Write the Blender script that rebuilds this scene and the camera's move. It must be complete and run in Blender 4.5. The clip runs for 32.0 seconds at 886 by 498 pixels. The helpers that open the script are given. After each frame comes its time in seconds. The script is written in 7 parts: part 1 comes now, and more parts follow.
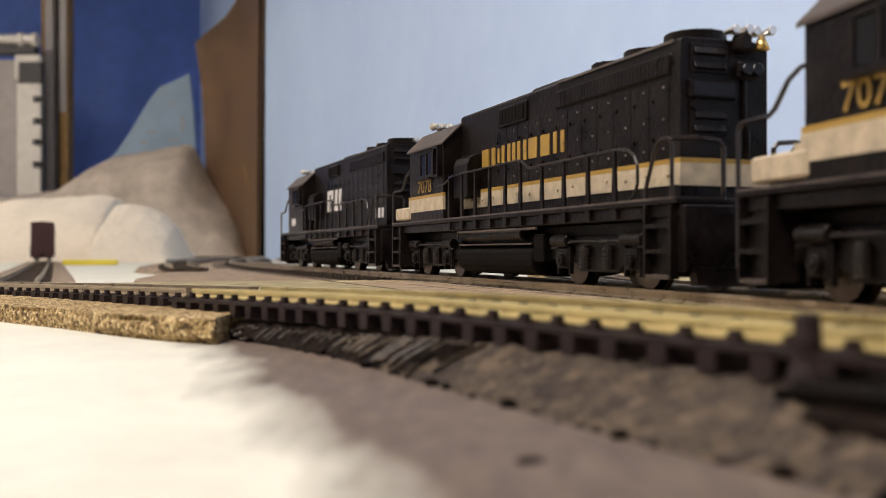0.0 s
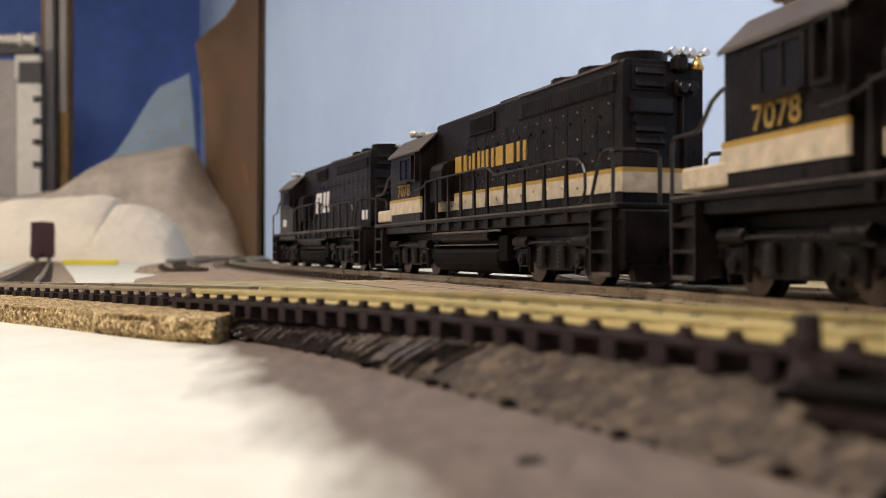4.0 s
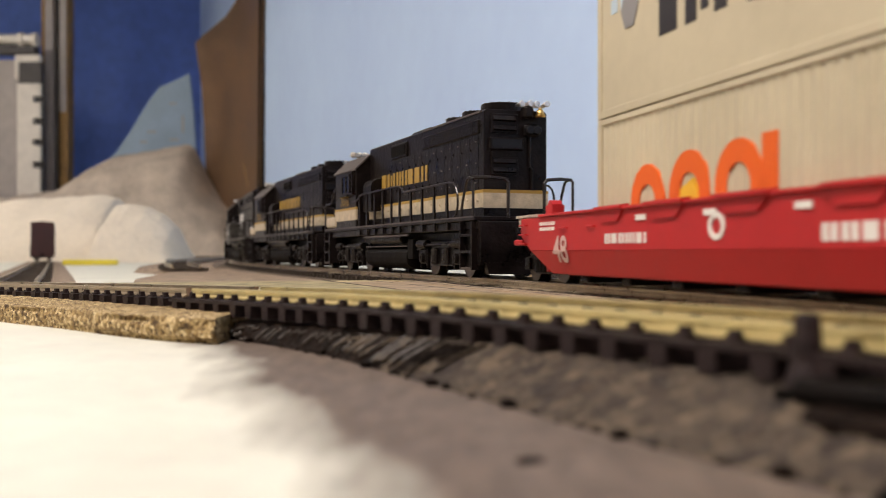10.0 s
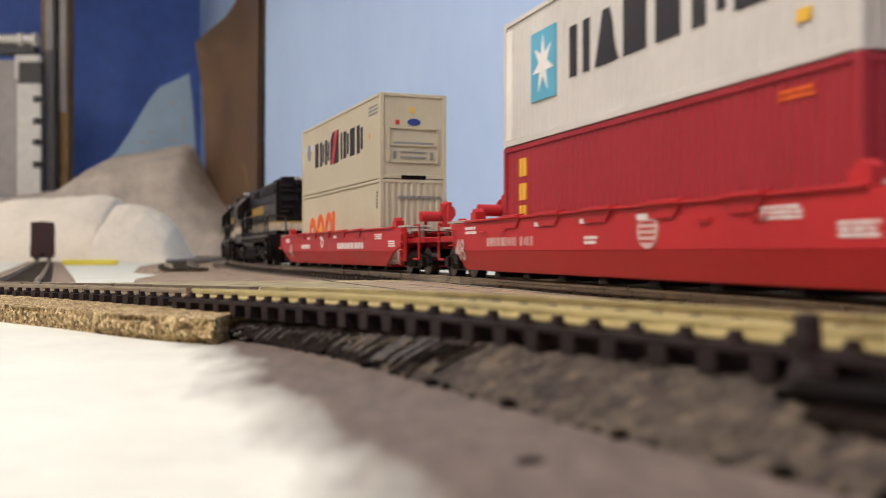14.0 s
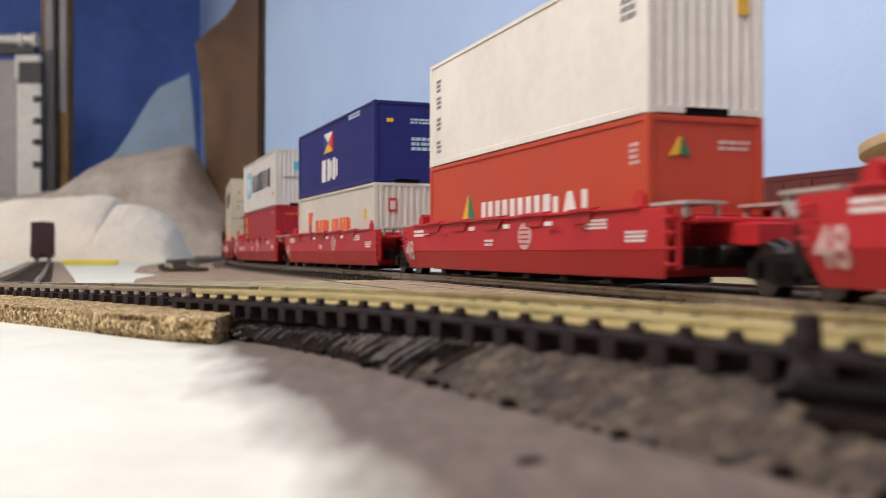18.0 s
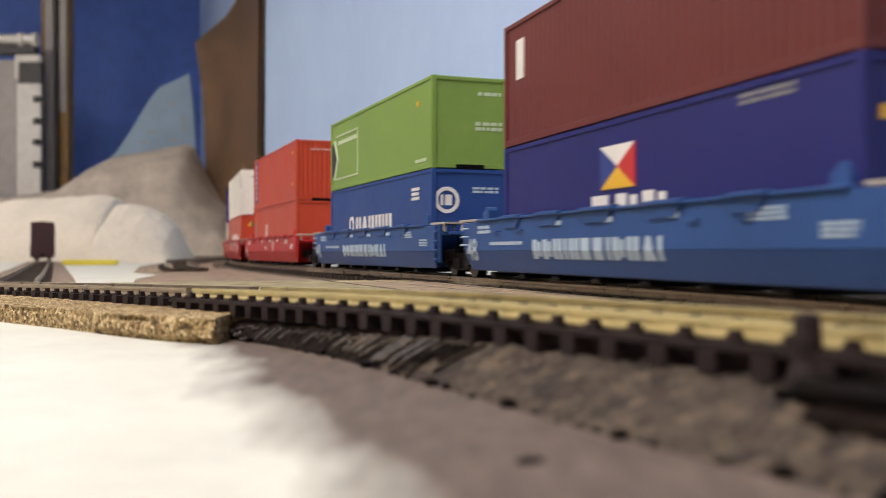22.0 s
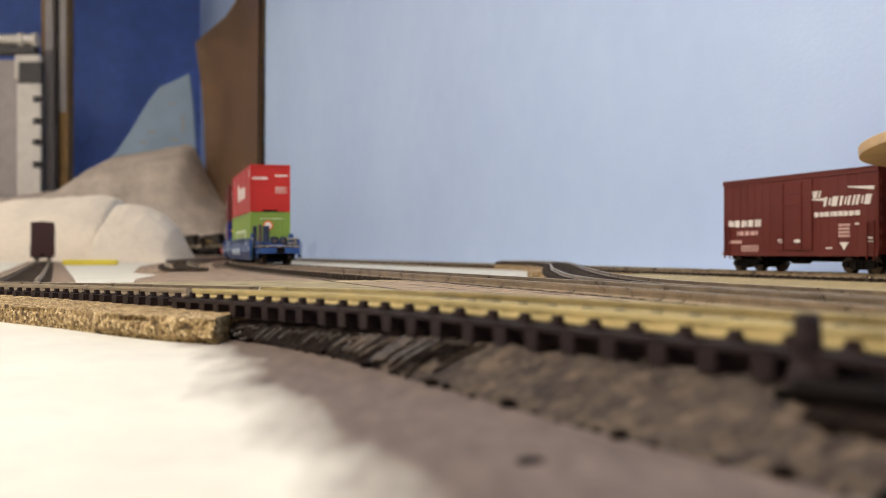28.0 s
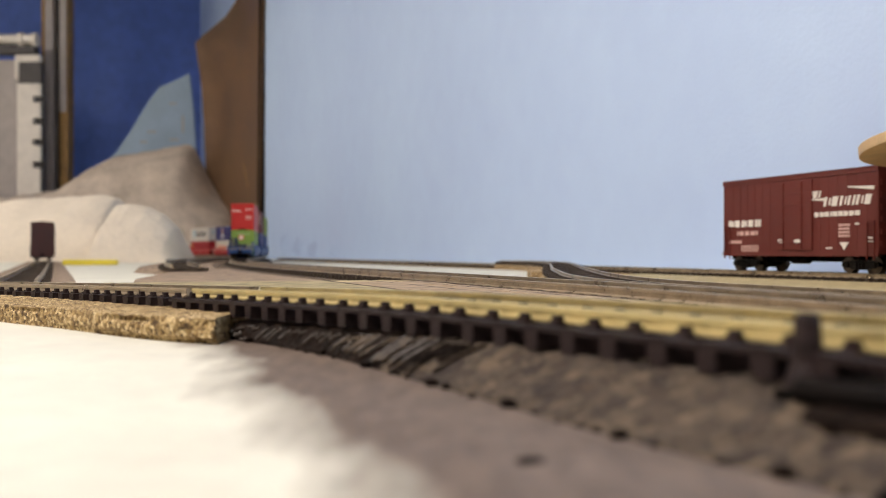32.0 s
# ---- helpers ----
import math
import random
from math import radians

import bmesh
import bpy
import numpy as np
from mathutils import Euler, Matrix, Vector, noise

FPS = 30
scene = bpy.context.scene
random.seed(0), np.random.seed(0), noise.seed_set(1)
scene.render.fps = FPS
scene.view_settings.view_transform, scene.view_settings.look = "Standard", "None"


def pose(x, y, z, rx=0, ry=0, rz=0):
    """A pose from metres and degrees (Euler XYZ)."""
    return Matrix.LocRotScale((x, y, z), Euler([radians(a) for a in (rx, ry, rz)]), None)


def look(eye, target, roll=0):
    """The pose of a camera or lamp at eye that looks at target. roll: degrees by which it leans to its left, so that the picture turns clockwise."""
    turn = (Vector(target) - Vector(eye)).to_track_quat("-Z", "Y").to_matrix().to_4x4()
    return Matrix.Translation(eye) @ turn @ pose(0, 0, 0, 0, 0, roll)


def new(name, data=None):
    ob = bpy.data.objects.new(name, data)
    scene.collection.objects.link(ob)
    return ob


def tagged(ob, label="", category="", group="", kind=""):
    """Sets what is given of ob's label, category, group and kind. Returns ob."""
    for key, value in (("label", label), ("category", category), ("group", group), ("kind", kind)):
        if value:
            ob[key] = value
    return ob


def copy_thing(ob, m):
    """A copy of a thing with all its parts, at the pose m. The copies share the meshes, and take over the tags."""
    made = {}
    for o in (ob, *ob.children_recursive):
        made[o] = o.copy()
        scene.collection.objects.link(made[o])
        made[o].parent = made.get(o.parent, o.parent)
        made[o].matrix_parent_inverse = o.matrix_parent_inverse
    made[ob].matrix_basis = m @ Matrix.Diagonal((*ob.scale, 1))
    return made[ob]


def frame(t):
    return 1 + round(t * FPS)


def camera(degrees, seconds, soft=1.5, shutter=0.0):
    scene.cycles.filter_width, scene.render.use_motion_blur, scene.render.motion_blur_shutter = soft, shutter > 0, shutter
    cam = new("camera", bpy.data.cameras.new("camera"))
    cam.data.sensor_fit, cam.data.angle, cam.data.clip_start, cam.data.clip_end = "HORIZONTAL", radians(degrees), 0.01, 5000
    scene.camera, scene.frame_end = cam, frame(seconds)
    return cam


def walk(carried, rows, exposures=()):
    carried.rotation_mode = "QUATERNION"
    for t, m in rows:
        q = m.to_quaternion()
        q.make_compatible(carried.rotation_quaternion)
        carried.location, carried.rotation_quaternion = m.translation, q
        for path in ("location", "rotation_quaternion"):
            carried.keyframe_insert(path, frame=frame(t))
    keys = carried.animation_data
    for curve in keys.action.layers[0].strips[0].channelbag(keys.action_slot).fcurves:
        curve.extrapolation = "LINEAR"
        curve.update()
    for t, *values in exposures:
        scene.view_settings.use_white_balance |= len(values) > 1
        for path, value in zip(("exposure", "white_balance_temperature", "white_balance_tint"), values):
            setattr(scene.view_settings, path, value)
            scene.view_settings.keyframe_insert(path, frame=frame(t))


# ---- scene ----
cam = camera(48.5, 32.0, soft=0.9, shutter=0.5)
EYE = (0.0, 0.0, 0.0173)
AIM = (0.0, 1.0, 0.0173 + 0.00356)
cam.data.dof.use_dof = True
cam.data.dof.focus_distance = 0.30
cam.data.dof.aperture_fstop = 25.0
walk(cam, [(0.0, look(EYE, AIM)), (32.0, look(EYE, AIM))], exposures=[
    (0.0, 0.0, 6500, 10), (10.0, 0.0, 6500, 10), (12.0, -0.08, 6150, 10), (14.5, 0.0, 6150, 10), (18.0, 0.0, 5850, 10),
    (20.0, 0.0, 5850, 10), (22.0, 0.0, 6150, 10), (25.0, 0.0, 6450, 10), (32.0, 0.0, 6500, 10)])

# ---------------------------------------------------------------- light
world = bpy.data.worlds.new("world")
scene.world = world
world.use_nodes = True
world.node_tree.nodes["Background"].inputs[0].default_value = (0.75, 0.82, 1.0, 1)
world.node_tree.nodes["Background"].inputs[1].default_value = 0.012


def area_lamp(name, at, target, sx, sy, watts, colour):
    data = bpy.data.lights.new(name, "AREA")
    data.shape, data.size, data.size_y = "RECTANGLE", sx, sy
    data.energy, data.color = watts, colour
    ob = new(name, data)
    ob.matrix_world = look(at, target)
    return ob


WARM = (1.0, 0.868, 0.812)
area_lamp("ceiling_lamp_light", (-0.50, -0.38, 1.235), (-0.50, -0.37, 0.0), 0.28, 1.15, 26.5, WARM)
area_lamp("ceiling_lamp_light", (-1.85, 1.60, 1.235), (-1.85, 1.61, 0.0), 0.28, 1.15, 15.5, WARM)

# ---------------------------------------------------------------- materials


def mat(name, colour, rough=0.5, metal=0.0, vary=0.15, scale=60.0, bump=0.0, bump_scale=400.0, spec=0.5, tint=None, coat=0.0):
    """A surface with variation at two scales: broad tone and fine grain, and a fine relief."""
    m = bpy.data.materials.new(name)
    m.use_nodes = True
    nt = m.node_tree
    b = nt.nodes["Principled BSDF"]
    b.inputs["Metallic"].default_value = metal
    b.inputs["Specular IOR Level"].default_value = spec
    b.inputs["Coat Weight"].default_value = coat
    co = nt.nodes.new("ShaderNodeTexCoord")
    n1 = nt.nodes.new("ShaderNodeTexNoise")
    n1.inputs["Scale"].default_value = scale
    n1.inputs["Detail"].default_value = 5.0
    n2 = nt.nodes.new("ShaderNodeTexNoise")
    n2.inputs["Scale"].default_value = scale * 9
    n2.inputs["Detail"].default_value = 3.0
    for n in (n1, n2):
        nt.links.new(co.outputs["Object"], n.inputs["Vector"])
    add = nt.nodes.new("ShaderNodeMath")
    add.operation = "MULTIPLY_ADD"
    add.inputs[1].default_value = 0.45
    nt.links.new(n2.outputs["Fac"], add.inputs[0])
    nt.links.new(n1.outputs["Fac"], add.inputs[2])
    ramp = nt.nodes.new("ShaderNodeValToRGB")
    lo = [max(0.0, c * (1 - vary)) for c in colour[:3]]
    hi = [min(1.0, c * (1 + vary)) for c in (tint or colour)[:3]]
    ramp.color_ramp.elements[0].position, ramp.color_ramp.elements[0].color = 0.5, (*lo, 1)
    ramp.color_ramp.elements[1].position, ramp.color_ramp.elements[1].color = 0.95, (*hi, 1)
    nt.links.new(add.outputs[0], ramp.inputs[0])
    nt.links.new(ramp.outputs[0], b.inputs["Base Color"])
    rr = nt.nodes.new("ShaderNodeMapRange")
    rr.inputs["From Min"].default_value, rr.inputs["From Max"].default_value = 0.4, 1.0
    rr.inputs["To Min"].default_value, rr.inputs["To Max"].default_value = max(0.03, rough - 0.08), min(1.0, rough + 0.10)
    nt.links.new(add.outputs[0], rr.inputs["Value"])
    nt.links.new(rr.outputs[0], b.inputs["Roughness"])
    if bump:
        n3 = nt.nodes.new("ShaderNodeTexNoise")
        n3.inputs["Scale"].default_value = bump_scale
        n3.inputs["Detail"].default_value = 4.0
        nt.links.new(co.outputs["Object"], n3.inputs["Vector"])
        bp = nt.nodes.new("ShaderNodeBump")
        bp.inputs["Strength"].default_value = bump
        bp.inputs["Distance"].default_value = 0.6 / bump_scale
        nt.links.new(n3.outputs["Fac"], bp.inputs["Height"])
        nt.links.new(bp.outputs[0], b.inputs["Normal"])
    return m


M = {}
M["wall"] = mat("sky_blue_wall_paint", (0.53, 0.685, 1.0), 0.75, vary=0.05, scale=3, bump=0.15, bump_scale=300)
M["wall_patch"] = mat("darker_blue_wall_paint", (0.475, 0.625, 0.97), 0.75, vary=0.14, scale=20)
M["wall_dark"] = mat("deep_blue_wall_paint", (0.13, 0.225, 0.67), 0.6, vary=0.2, scale=3, bump=0.1, bump_scale=300)
M["plain_wall"] = mat("cream_wall_paint", (0.62, 0.60, 0.55), 0.8, vary=0.05, scale=2)
M["ceiling"] = mat("white_ceiling_paint", (0.8, 0.8, 0.77), 0.85, vary=0.04, scale=2)
M["floor"] = mat("grey_concrete", (0.3, 0.29, 0.27), 0.7, vary=0.15, scale=6)
M["plaster_grey"] = mat("grey_plaster_cloth", (0.47, 0.40, 0.33), 0.9, vary=0.18, scale=14, bump=0.7, bump_scale=120, tint=(0.56, 0.48, 0.40))
M["plaster_white"] = mat("white_plaster", (0.74, 0.66, 0.54), 0.85, vary=0.10, scale=12, bump=0.5, bump_scale=90)
M["hardboard"] = mat("brown_hardboard", (0.165, 0.095, 0.050), 0.55, vary=0.25, scale=6, bump=0.1, bump_scale=300)
M["foam"] = mat("pale_blue_foam_board", (0.34, 0.45, 0.58), 0.7, vary=0.1, scale=10)
M["cork_tan"] = mat("tan_cork", (0.16, 0.105, 0.05), 0.9, vary=0.6, scale=700, bump=0.8, bump_scale=1000, tint=(0.34, 0.24, 0.12))
M["cork_dusty"] = mat("dusty_brown_cork", (0.25, 0.185, 0.13), 0.95, vary=0.5, scale=150, bump=0.8, bump_scale=420)
M["cork_brown"] = mat("brown_painted_cork", (0.088, 0.064, 0.043), 0.95, vary=0.5, scale=200, bump=0.8, bump_scale=420)
# Near-black for glued cork, and for shade painted under ties and switch machine.
M["sliver"] = mat("dark_glue_and_shade", (0.0105, 0.0068, 0.0052), 0.5, vary=0.7, scale=300, bump=0.7, bump_scale=500, spec=0.03)
M["ridge"] = mat("grey_glue_ridge", (0.040, 0.029, 0.022), 0.4, vary=0.5, scale=600, bump=0.3, bump_scale=1500)
M["tan_bed"] = mat("sanded_tan_roadbed", (0.395, 0.328, 0.178), 0.9, vary=0.25, scale=160, bump=0.6, bump_scale=900)
# The tan bed's weaker light at its far end, put into a darker olive.
M["bed_dim"] = mat("dimmed_olive_bed", (0.275, 0.235, 0.130), 0.92, vary=0.45, scale=150, bump=0.7, bump_scale=800)
M["bed_dusty"] = mat("dusty_cork_strip", (0.285, 0.215, 0.145), 0.92, vary=0.4, scale=140, bump=0.6, bump_scale=700)
M["tie"] = mat("dark_brown_plastic_tie", (0.020, 0.0125, 0.0125), 0.5, vary=0.6, scale=500, bump=0.5, bump_scale=1500, spec=0.2)
M["rail"] = mat("nickel_silver_rail", (0.65, 0.545, 0.275), 0.33, metal=0.7, vary=0.2, scale=150)
M["rail_far"] = mat("weathered_rail", (0.42, 0.345, 0.245), 0.30, metal=0.75, vary=0.3, scale=150)
M["black"] = mat("black_loco_paint", (0.0088, 0.0062, 0.0058), 0.32, vary=0.6, scale=120, bump=0.25, bump_scale=700, spec=0.14)
M["truck"] = mat("grimy_black_truck", (0.0062, 0.0046, 0.0042), 0.34, vary=0.6, scale=250, bump=0.3, bump_scale=900, spec=0.16)
M["rail_black"] = mat("rubbed_black_handrail", (0.017, 0.012, 0.011), 0.3, vary=0.5, scale=300, spec=0.45)
# Paler than the black paint: painted edge highlights, and worn grey end parts.
M["worn_highlight"] = mat("worn_highlight_black", (0.075, 0.058, 0.05), 0.4, vary=0.6, scale=260, spec=0.5)
M["glue"] = mat("dried_clear_glue", (0.16, 0.145, 0.13), 0.16, vary=0.4, scale=400, bump=0.4, bump_scale=900, spec=0.6)
M["blue_grimy"] = mat("grimy_navy_paint", (0.022, 0.030, 0.062), 0.5, vary=0.5, scale=250, bump=0.2, bump_scale=800, spec=0.3)
M["tie_old"] = mat("weathered_brown_tie", (0.052, 0.040, 0.030), 0.7, vary=0.5, scale=300, bump=0.4, bump_scale=1200, spec=0.15)
# Black lightened so that the cab roof's lit look is in its colour.
M["grey_roof"] = mat("lightened_black", (0.060, 0.045, 0.038), 0.55, vary=0.4, scale=120)
M["step"] = mat("worn_step_paint", (0.16, 0.14, 0.12), 0.55, vary=0.4, scale=300)
M["black_matt"] = mat("black_plastic", (0.0045, 0.0034, 0.003), 0.6, vary=0.6, scale=200, spec=0.06)
M["wheel"] = mat("dark_steel_wheel", (0.11, 0.088, 0.072), 0.3, metal=1.0, vary=0.3, scale=300)
M["brass"] = mat("brass", (0.75, 0.5, 0.18), 0.3, metal=1.0, vary=0.2, scale=300)
M["silver"] = mat("silver_metal", (0.75, 0.72, 0.68), 0.3, metal=1.0, vary=0.2, scale=300)
M["cream"] = mat("cream_stripe_paint", (0.47, 0.39, 0.275), 0.5, vary=0.25, scale=300)
M["gold"] = mat("gold_lettering_paint", (0.36, 0.22, 0.038), 0.45, vary=0.15, scale=400)
M["white"] = mat("white_lettering_paint", (0.72, 0.70, 0.68), 0.5, vary=0.1, scale=400)
M["red"] = mat("red_car_paint", (0.44, 0.024, 0.026), 0.4, vary=0.10, scale=40, bump=0.05, bump_scale=800, spec=0.2)
M["blue_car"] = mat("blue_car_paint", (0.032, 0.080, 0.235), 0.4, vary=0.10, scale=40, bump=0.05, bump_scale=800, spec=0.2)
M["grating"] = mat("grey_walkway_grating", (0.42, 0.37, 0.31), 0.6, vary=0.3, scale=900, bump=1.0, bump_scale=1500)
M["dull_maroon"] = mat("dull_maroon_paint", (0.045, 0.012, 0.012), 0.6, vary=0.3, scale=60)
M["boxcar"] = mat("boxcar_red_paint", (0.115, 0.017, 0.012), 0.5, vary=0.12, scale=40)
M["glass"] = mat("dark_window_glass", (0.010, 0.010, 0.012), 0.2, vary=0.2, scale=50, spec=0.2)
M["yellow"] = mat("yellow_plastic", (0.72, 0.60, 0.05), 0.5, vary=0.08, scale=60)
M["wood"] = mat("pale_plywood", (0.60, 0.43, 0.25), 0.6, vary=0.18, scale=60)
M["post_wood"] = mat("varnished_post_wood", (0.30, 0.17, 0.05), 0.5, vary=0.25, scale=30)
M["grey_metal"] = mat("grey_painted_metal", (0.42, 0.38, 0.36), 0.45, vary=0.1, scale=30)
M["dark_grey"] = mat("dark_grey_metal", (0.06, 0.055, 0.055), 0.5, vary=0.2, scale=30)
M["white_metal"] = mat("white_enamel", (0.80, 0.75, 0.68), 0.4, vary=0.08, scale=30)
M["lamp"] = bpy.data.materials.new("lamp_diffuser")
M["lamp"].use_nodes = True
M["lamp"].node_tree.nodes["Principled BSDF"].inputs["Emission Color"].default_value = (1.0, 0.93, 0.82, 1)
M["lamp"].node_tree.nodes["Principled BSDF"].inputs["Emission Strength"].default_value = 6.0


def granule_material(name, scale, shades, rough=0.9):
    """Pressed granules: cells of differing shade with dark joints, finely grained."""
    m = mat(name, (0.5, 0.5, 0.5), rough, vary=0.35, scale=900, bump=0.8, bump_scale=1400)
    nt = m.node_tree
    b = nt.nodes["Principled BSDF"]
    grain = b.inputs["Base Color"].links[0].from_socket
    co = nt.nodes.new("ShaderNodeTexCoord")
    cell = nt.nodes.new("ShaderNodeTexVoronoi")
    edge = nt.nodes.new("ShaderNodeTexVoronoi")
    edge.feature = "DISTANCE_TO_EDGE"
    warp = nt.nodes.new("ShaderNodeTexNoise")
    warp.inputs["Scale"].default_value = scale * 1.4
    bend = nt.nodes.new("ShaderNodeVectorMath")
    bend.operation = "MULTIPLY_ADD"
    bend.inputs[1].default_value = (0.7 / scale, 0.7 / scale, 0.7 / scale)
    nt.links.new(co.outputs["Object"], warp.inputs["Vector"])
    nt.links.new(warp.outputs["Color"], bend.inputs[0])
    nt.links.new(co.outputs["Object"], bend.inputs[2])
    for v in (cell, edge):
        v.inputs["Scale"].default_value = scale
        nt.links.new(bend.outputs[0], v.inputs["Vector"])
    sep = nt.nodes.new("ShaderNodeSeparateColor")
    nt.links.new(cell.outputs["Color"], sep.inputs[0])
    ramp = nt.nodes.new("ShaderNodeValToRGB")
    while len(ramp.color_ramp.elements) < len(shades):
        ramp.color_ramp.elements.new(0.5)
    for k, c in enumerate(shades):
        ramp.color_ramp.elements[k].position = k / (len(shades) - 1)
        ramp.color_ramp.elements[k].color = (*c, 1)
    nt.links.new(sep.outputs[0], ramp.inputs[0])
    joint = nt.nodes.new("ShaderNodeMapRange")
    joint.inputs["From Max"].default_value = 0.10
    joint.inputs["To Min"].default_value = 0.35
    nt.links.new(edge.outputs["Distance"], joint.inputs["Value"])
    mul = nt.nodes.new("ShaderNodeMix")
    mul.data_type, mul.blend_type = "RGBA", "MULTIPLY"
    mul.inputs["Factor"].default_value = 1.0
    nt.links.new(ramp.outputs[0], mul.inputs["A"])
    nt.links.new(joint.outputs[0], mul.inputs["B"])
    over = nt.nodes.new("ShaderNodeMix")
    over.data_type, over.blend_type = "RGBA", "OVERLAY"
    over.inputs["Factor"].default_value = 0.4
    nt.links.new(mul.outputs["Result"], over.inputs["A"])
    nt.links.new(grain, over.inputs["B"])
    nt.links.new(over.outputs["Result"], b.inputs["Base Color"])
    return m


M["cork"] = granule_material("raw_cork", 1250.0, [(0.055, 0.030, 0.011), (0.20, 0.125, 0.045), (0.33, 0.225, 0.09), (0.46, 0.33, 0.15), (0.70, 0.55, 0.30)])
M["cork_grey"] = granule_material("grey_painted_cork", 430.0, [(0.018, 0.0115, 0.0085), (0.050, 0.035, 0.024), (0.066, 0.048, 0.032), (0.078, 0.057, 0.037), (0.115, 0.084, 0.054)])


def table_material():
    """White painted board, with a grey-brown brushed coat on one side of a ragged line."""
    m = mat("white_painted_board", (0.655, 0.65, 0.557), 0.6, vary=0.12, scale=25, bump=0.25, bump_scale=500)
    nt = m.node_tree
    b = nt.nodes["Principled BSDF"]
    base = b.inputs["Base Color"].links[0].from_socket
    co = nt.nodes.new("ShaderNodeTexCoord")
    sep = nt.nodes.new("ShaderNodeSeparateXYZ")
    nt.links.new(co.outputs["Object"], sep.inputs[0])

    def math_node(op, a, c=None, d=None):
        n = nt.nodes.new("ShaderNodeMath")
        n.operation = op
        for k, v in enumerate((a, c, d)):
            if v is None:
                continue
            if isinstance(v, (int, float)):
                n.inputs[k].default_value = v
            else:
                nt.links.new(v, n.inputs[k])
        return n.outputs[0]

    # distance in metres to the right of the line where the grey coat ends
    side = math_node("ADD", math_node("MULTIPLY_ADD", sep.outputs[1], 0.335, sep.outputs[0]), -0.0165)
    bulge = math_node("MULTIPLY", math_node("MAXIMUM", math_node("SUBTRACT", sep.outputs[1], 0.10), 0.0), 0.02)
    side = math_node("ADD", side, bulge)
    streak = nt.nodes.new("ShaderNodeTexNoise")
    streak.inputs["Scale"].default_value = 55.0
    streak.inputs["Detail"].default_value = 6.0
    stretch = nt.nodes.new("ShaderNodeMapping")
    stretch.inputs["Rotation"].default_value = (0, 0, radians(-20))
    stretch.inputs["Scale"].default_value = (1.6, 0.45, 1)
    nt.links.new(co.outputs["Object"], stretch.inputs[0])
    nt.links.new(stretch.outputs[0], streak.inputs["Vector"])
    edge = math_node("MULTIPLY_ADD", math_node("SUBTRACT", streak.outputs["Fac"], 0.5), 0.026, side)
    mask = nt.nodes.new("ShaderNodeMapRange")
    mask.inputs["From Min"].default_value, mask.inputs["From Max"].default_value = -0.0045, 0.0065
    nt.links.new(edge, mask.inputs["Value"])
    near = nt.nodes.new("ShaderNodeMapRange")
    near.inputs["From Min"].default_value, near.inputs["From Max"].default_value = 0.235, 0.205
    nt.links.new(sep.outputs[1], near.inputs["Value"])
    grain = nt.nodes.new("ShaderNodeTexNoise")
    grain.inputs["Scale"].default_value = 240.0
    grain.inputs["Detail"].default_value = 6.0
    nt.links.new(stretch.outputs[0], grain.inputs["Vector"])
    coat = nt.nodes.new("ShaderNodeValToRGB")
    coat.color_ramp.elements[0].position, coat.color_ramp.elements[0].color = 0.3, (0.084, 0.061, 0.046, 1)
    coat.color_ramp.elements[1].position, coat.color_ramp.elements[1].color = 0.75, (0.158, 0.118, 0.090, 1)
    nt.links.new(grain.outputs["Fac"], coat.inputs[0])
    mix = nt.nodes.new("ShaderNodeMix")
    mix.data_type = "RGBA"
    nt.links.new(math_node("MULTIPLY", mask.outputs[0], near.outputs[0]), mix.inputs["Factor"])
    nt.links.new(base, mix.inputs["A"])
    nt.links.new(coat.outputs[0], mix.inputs["B"])
    nt.links.new(mix.outputs["Result"], b.inputs["Base Color"])
    return m


M["table"] = table_material()

# ---------------------------------------------------------------- mesh helpers (millimetres in, metres out)
MM = 0.001


def bx(bm, x0, x1, y0, y1, z0, z1):
    v = [bm.verts.new((x * MM, y * MM, z * MM)) for x in (x0, x1) for y in (y0, y1) for z in (z0, z1)]
    for f in ((0, 1, 3, 2), (4, 6, 7, 5), (0, 4, 5, 1), (2, 3, 7, 6), (0, 2, 6, 4), (1, 5, 7, 3)):
        bm.faces.new([v[i] for i in f])
    return v


def cyl(bm, a, b, r, n=12, r2=None):
    """A rod from a to b."""
    a, b = Vector(a) * MM, Vector(b) * MM
    d = b - a
    m = Matrix.Translation((a + b) / 2) @ d.to_track_quat("Z", "Y").to_matrix().to_4x4()
    bmesh.ops.create_cone(bm, cap_ends=True, segments=n, radius1=r * MM, radius2=(r if r2 is None else r2) * MM, depth=d.length, matrix=m)


def prism(bm, pts, axis, lo, hi):
    """A prism: pts is its outline in the plane across axis (x: y,z; y: x,z; z: x,y), from lo to hi along it."""
    def at(p, h):
        q = {"x": (h, p[0], p[1]), "y": (p[0], h, p[1]), "z": (p[0], p[1], h)}[axis]
        return bm.verts.new((q[0] * MM, q[1] * MM, q[2] * MM))
    a, b = [at(p, lo) for p in pts], [at(p, hi) for p in pts]
    n = len(pts)
    bm.faces.new(a)
    bm.faces.new(list(reversed(b)))
    for i in range(n):
        bm.faces.new((a[i], b[i], b[(i + 1) % n], a[(i + 1) % n]))


def tube(bm, pts, r, n=6):
    """A bent rod through pts."""
    for a, b in zip(pts[:-1], pts[1:]):
        cyl(bm, a, b, r, n)


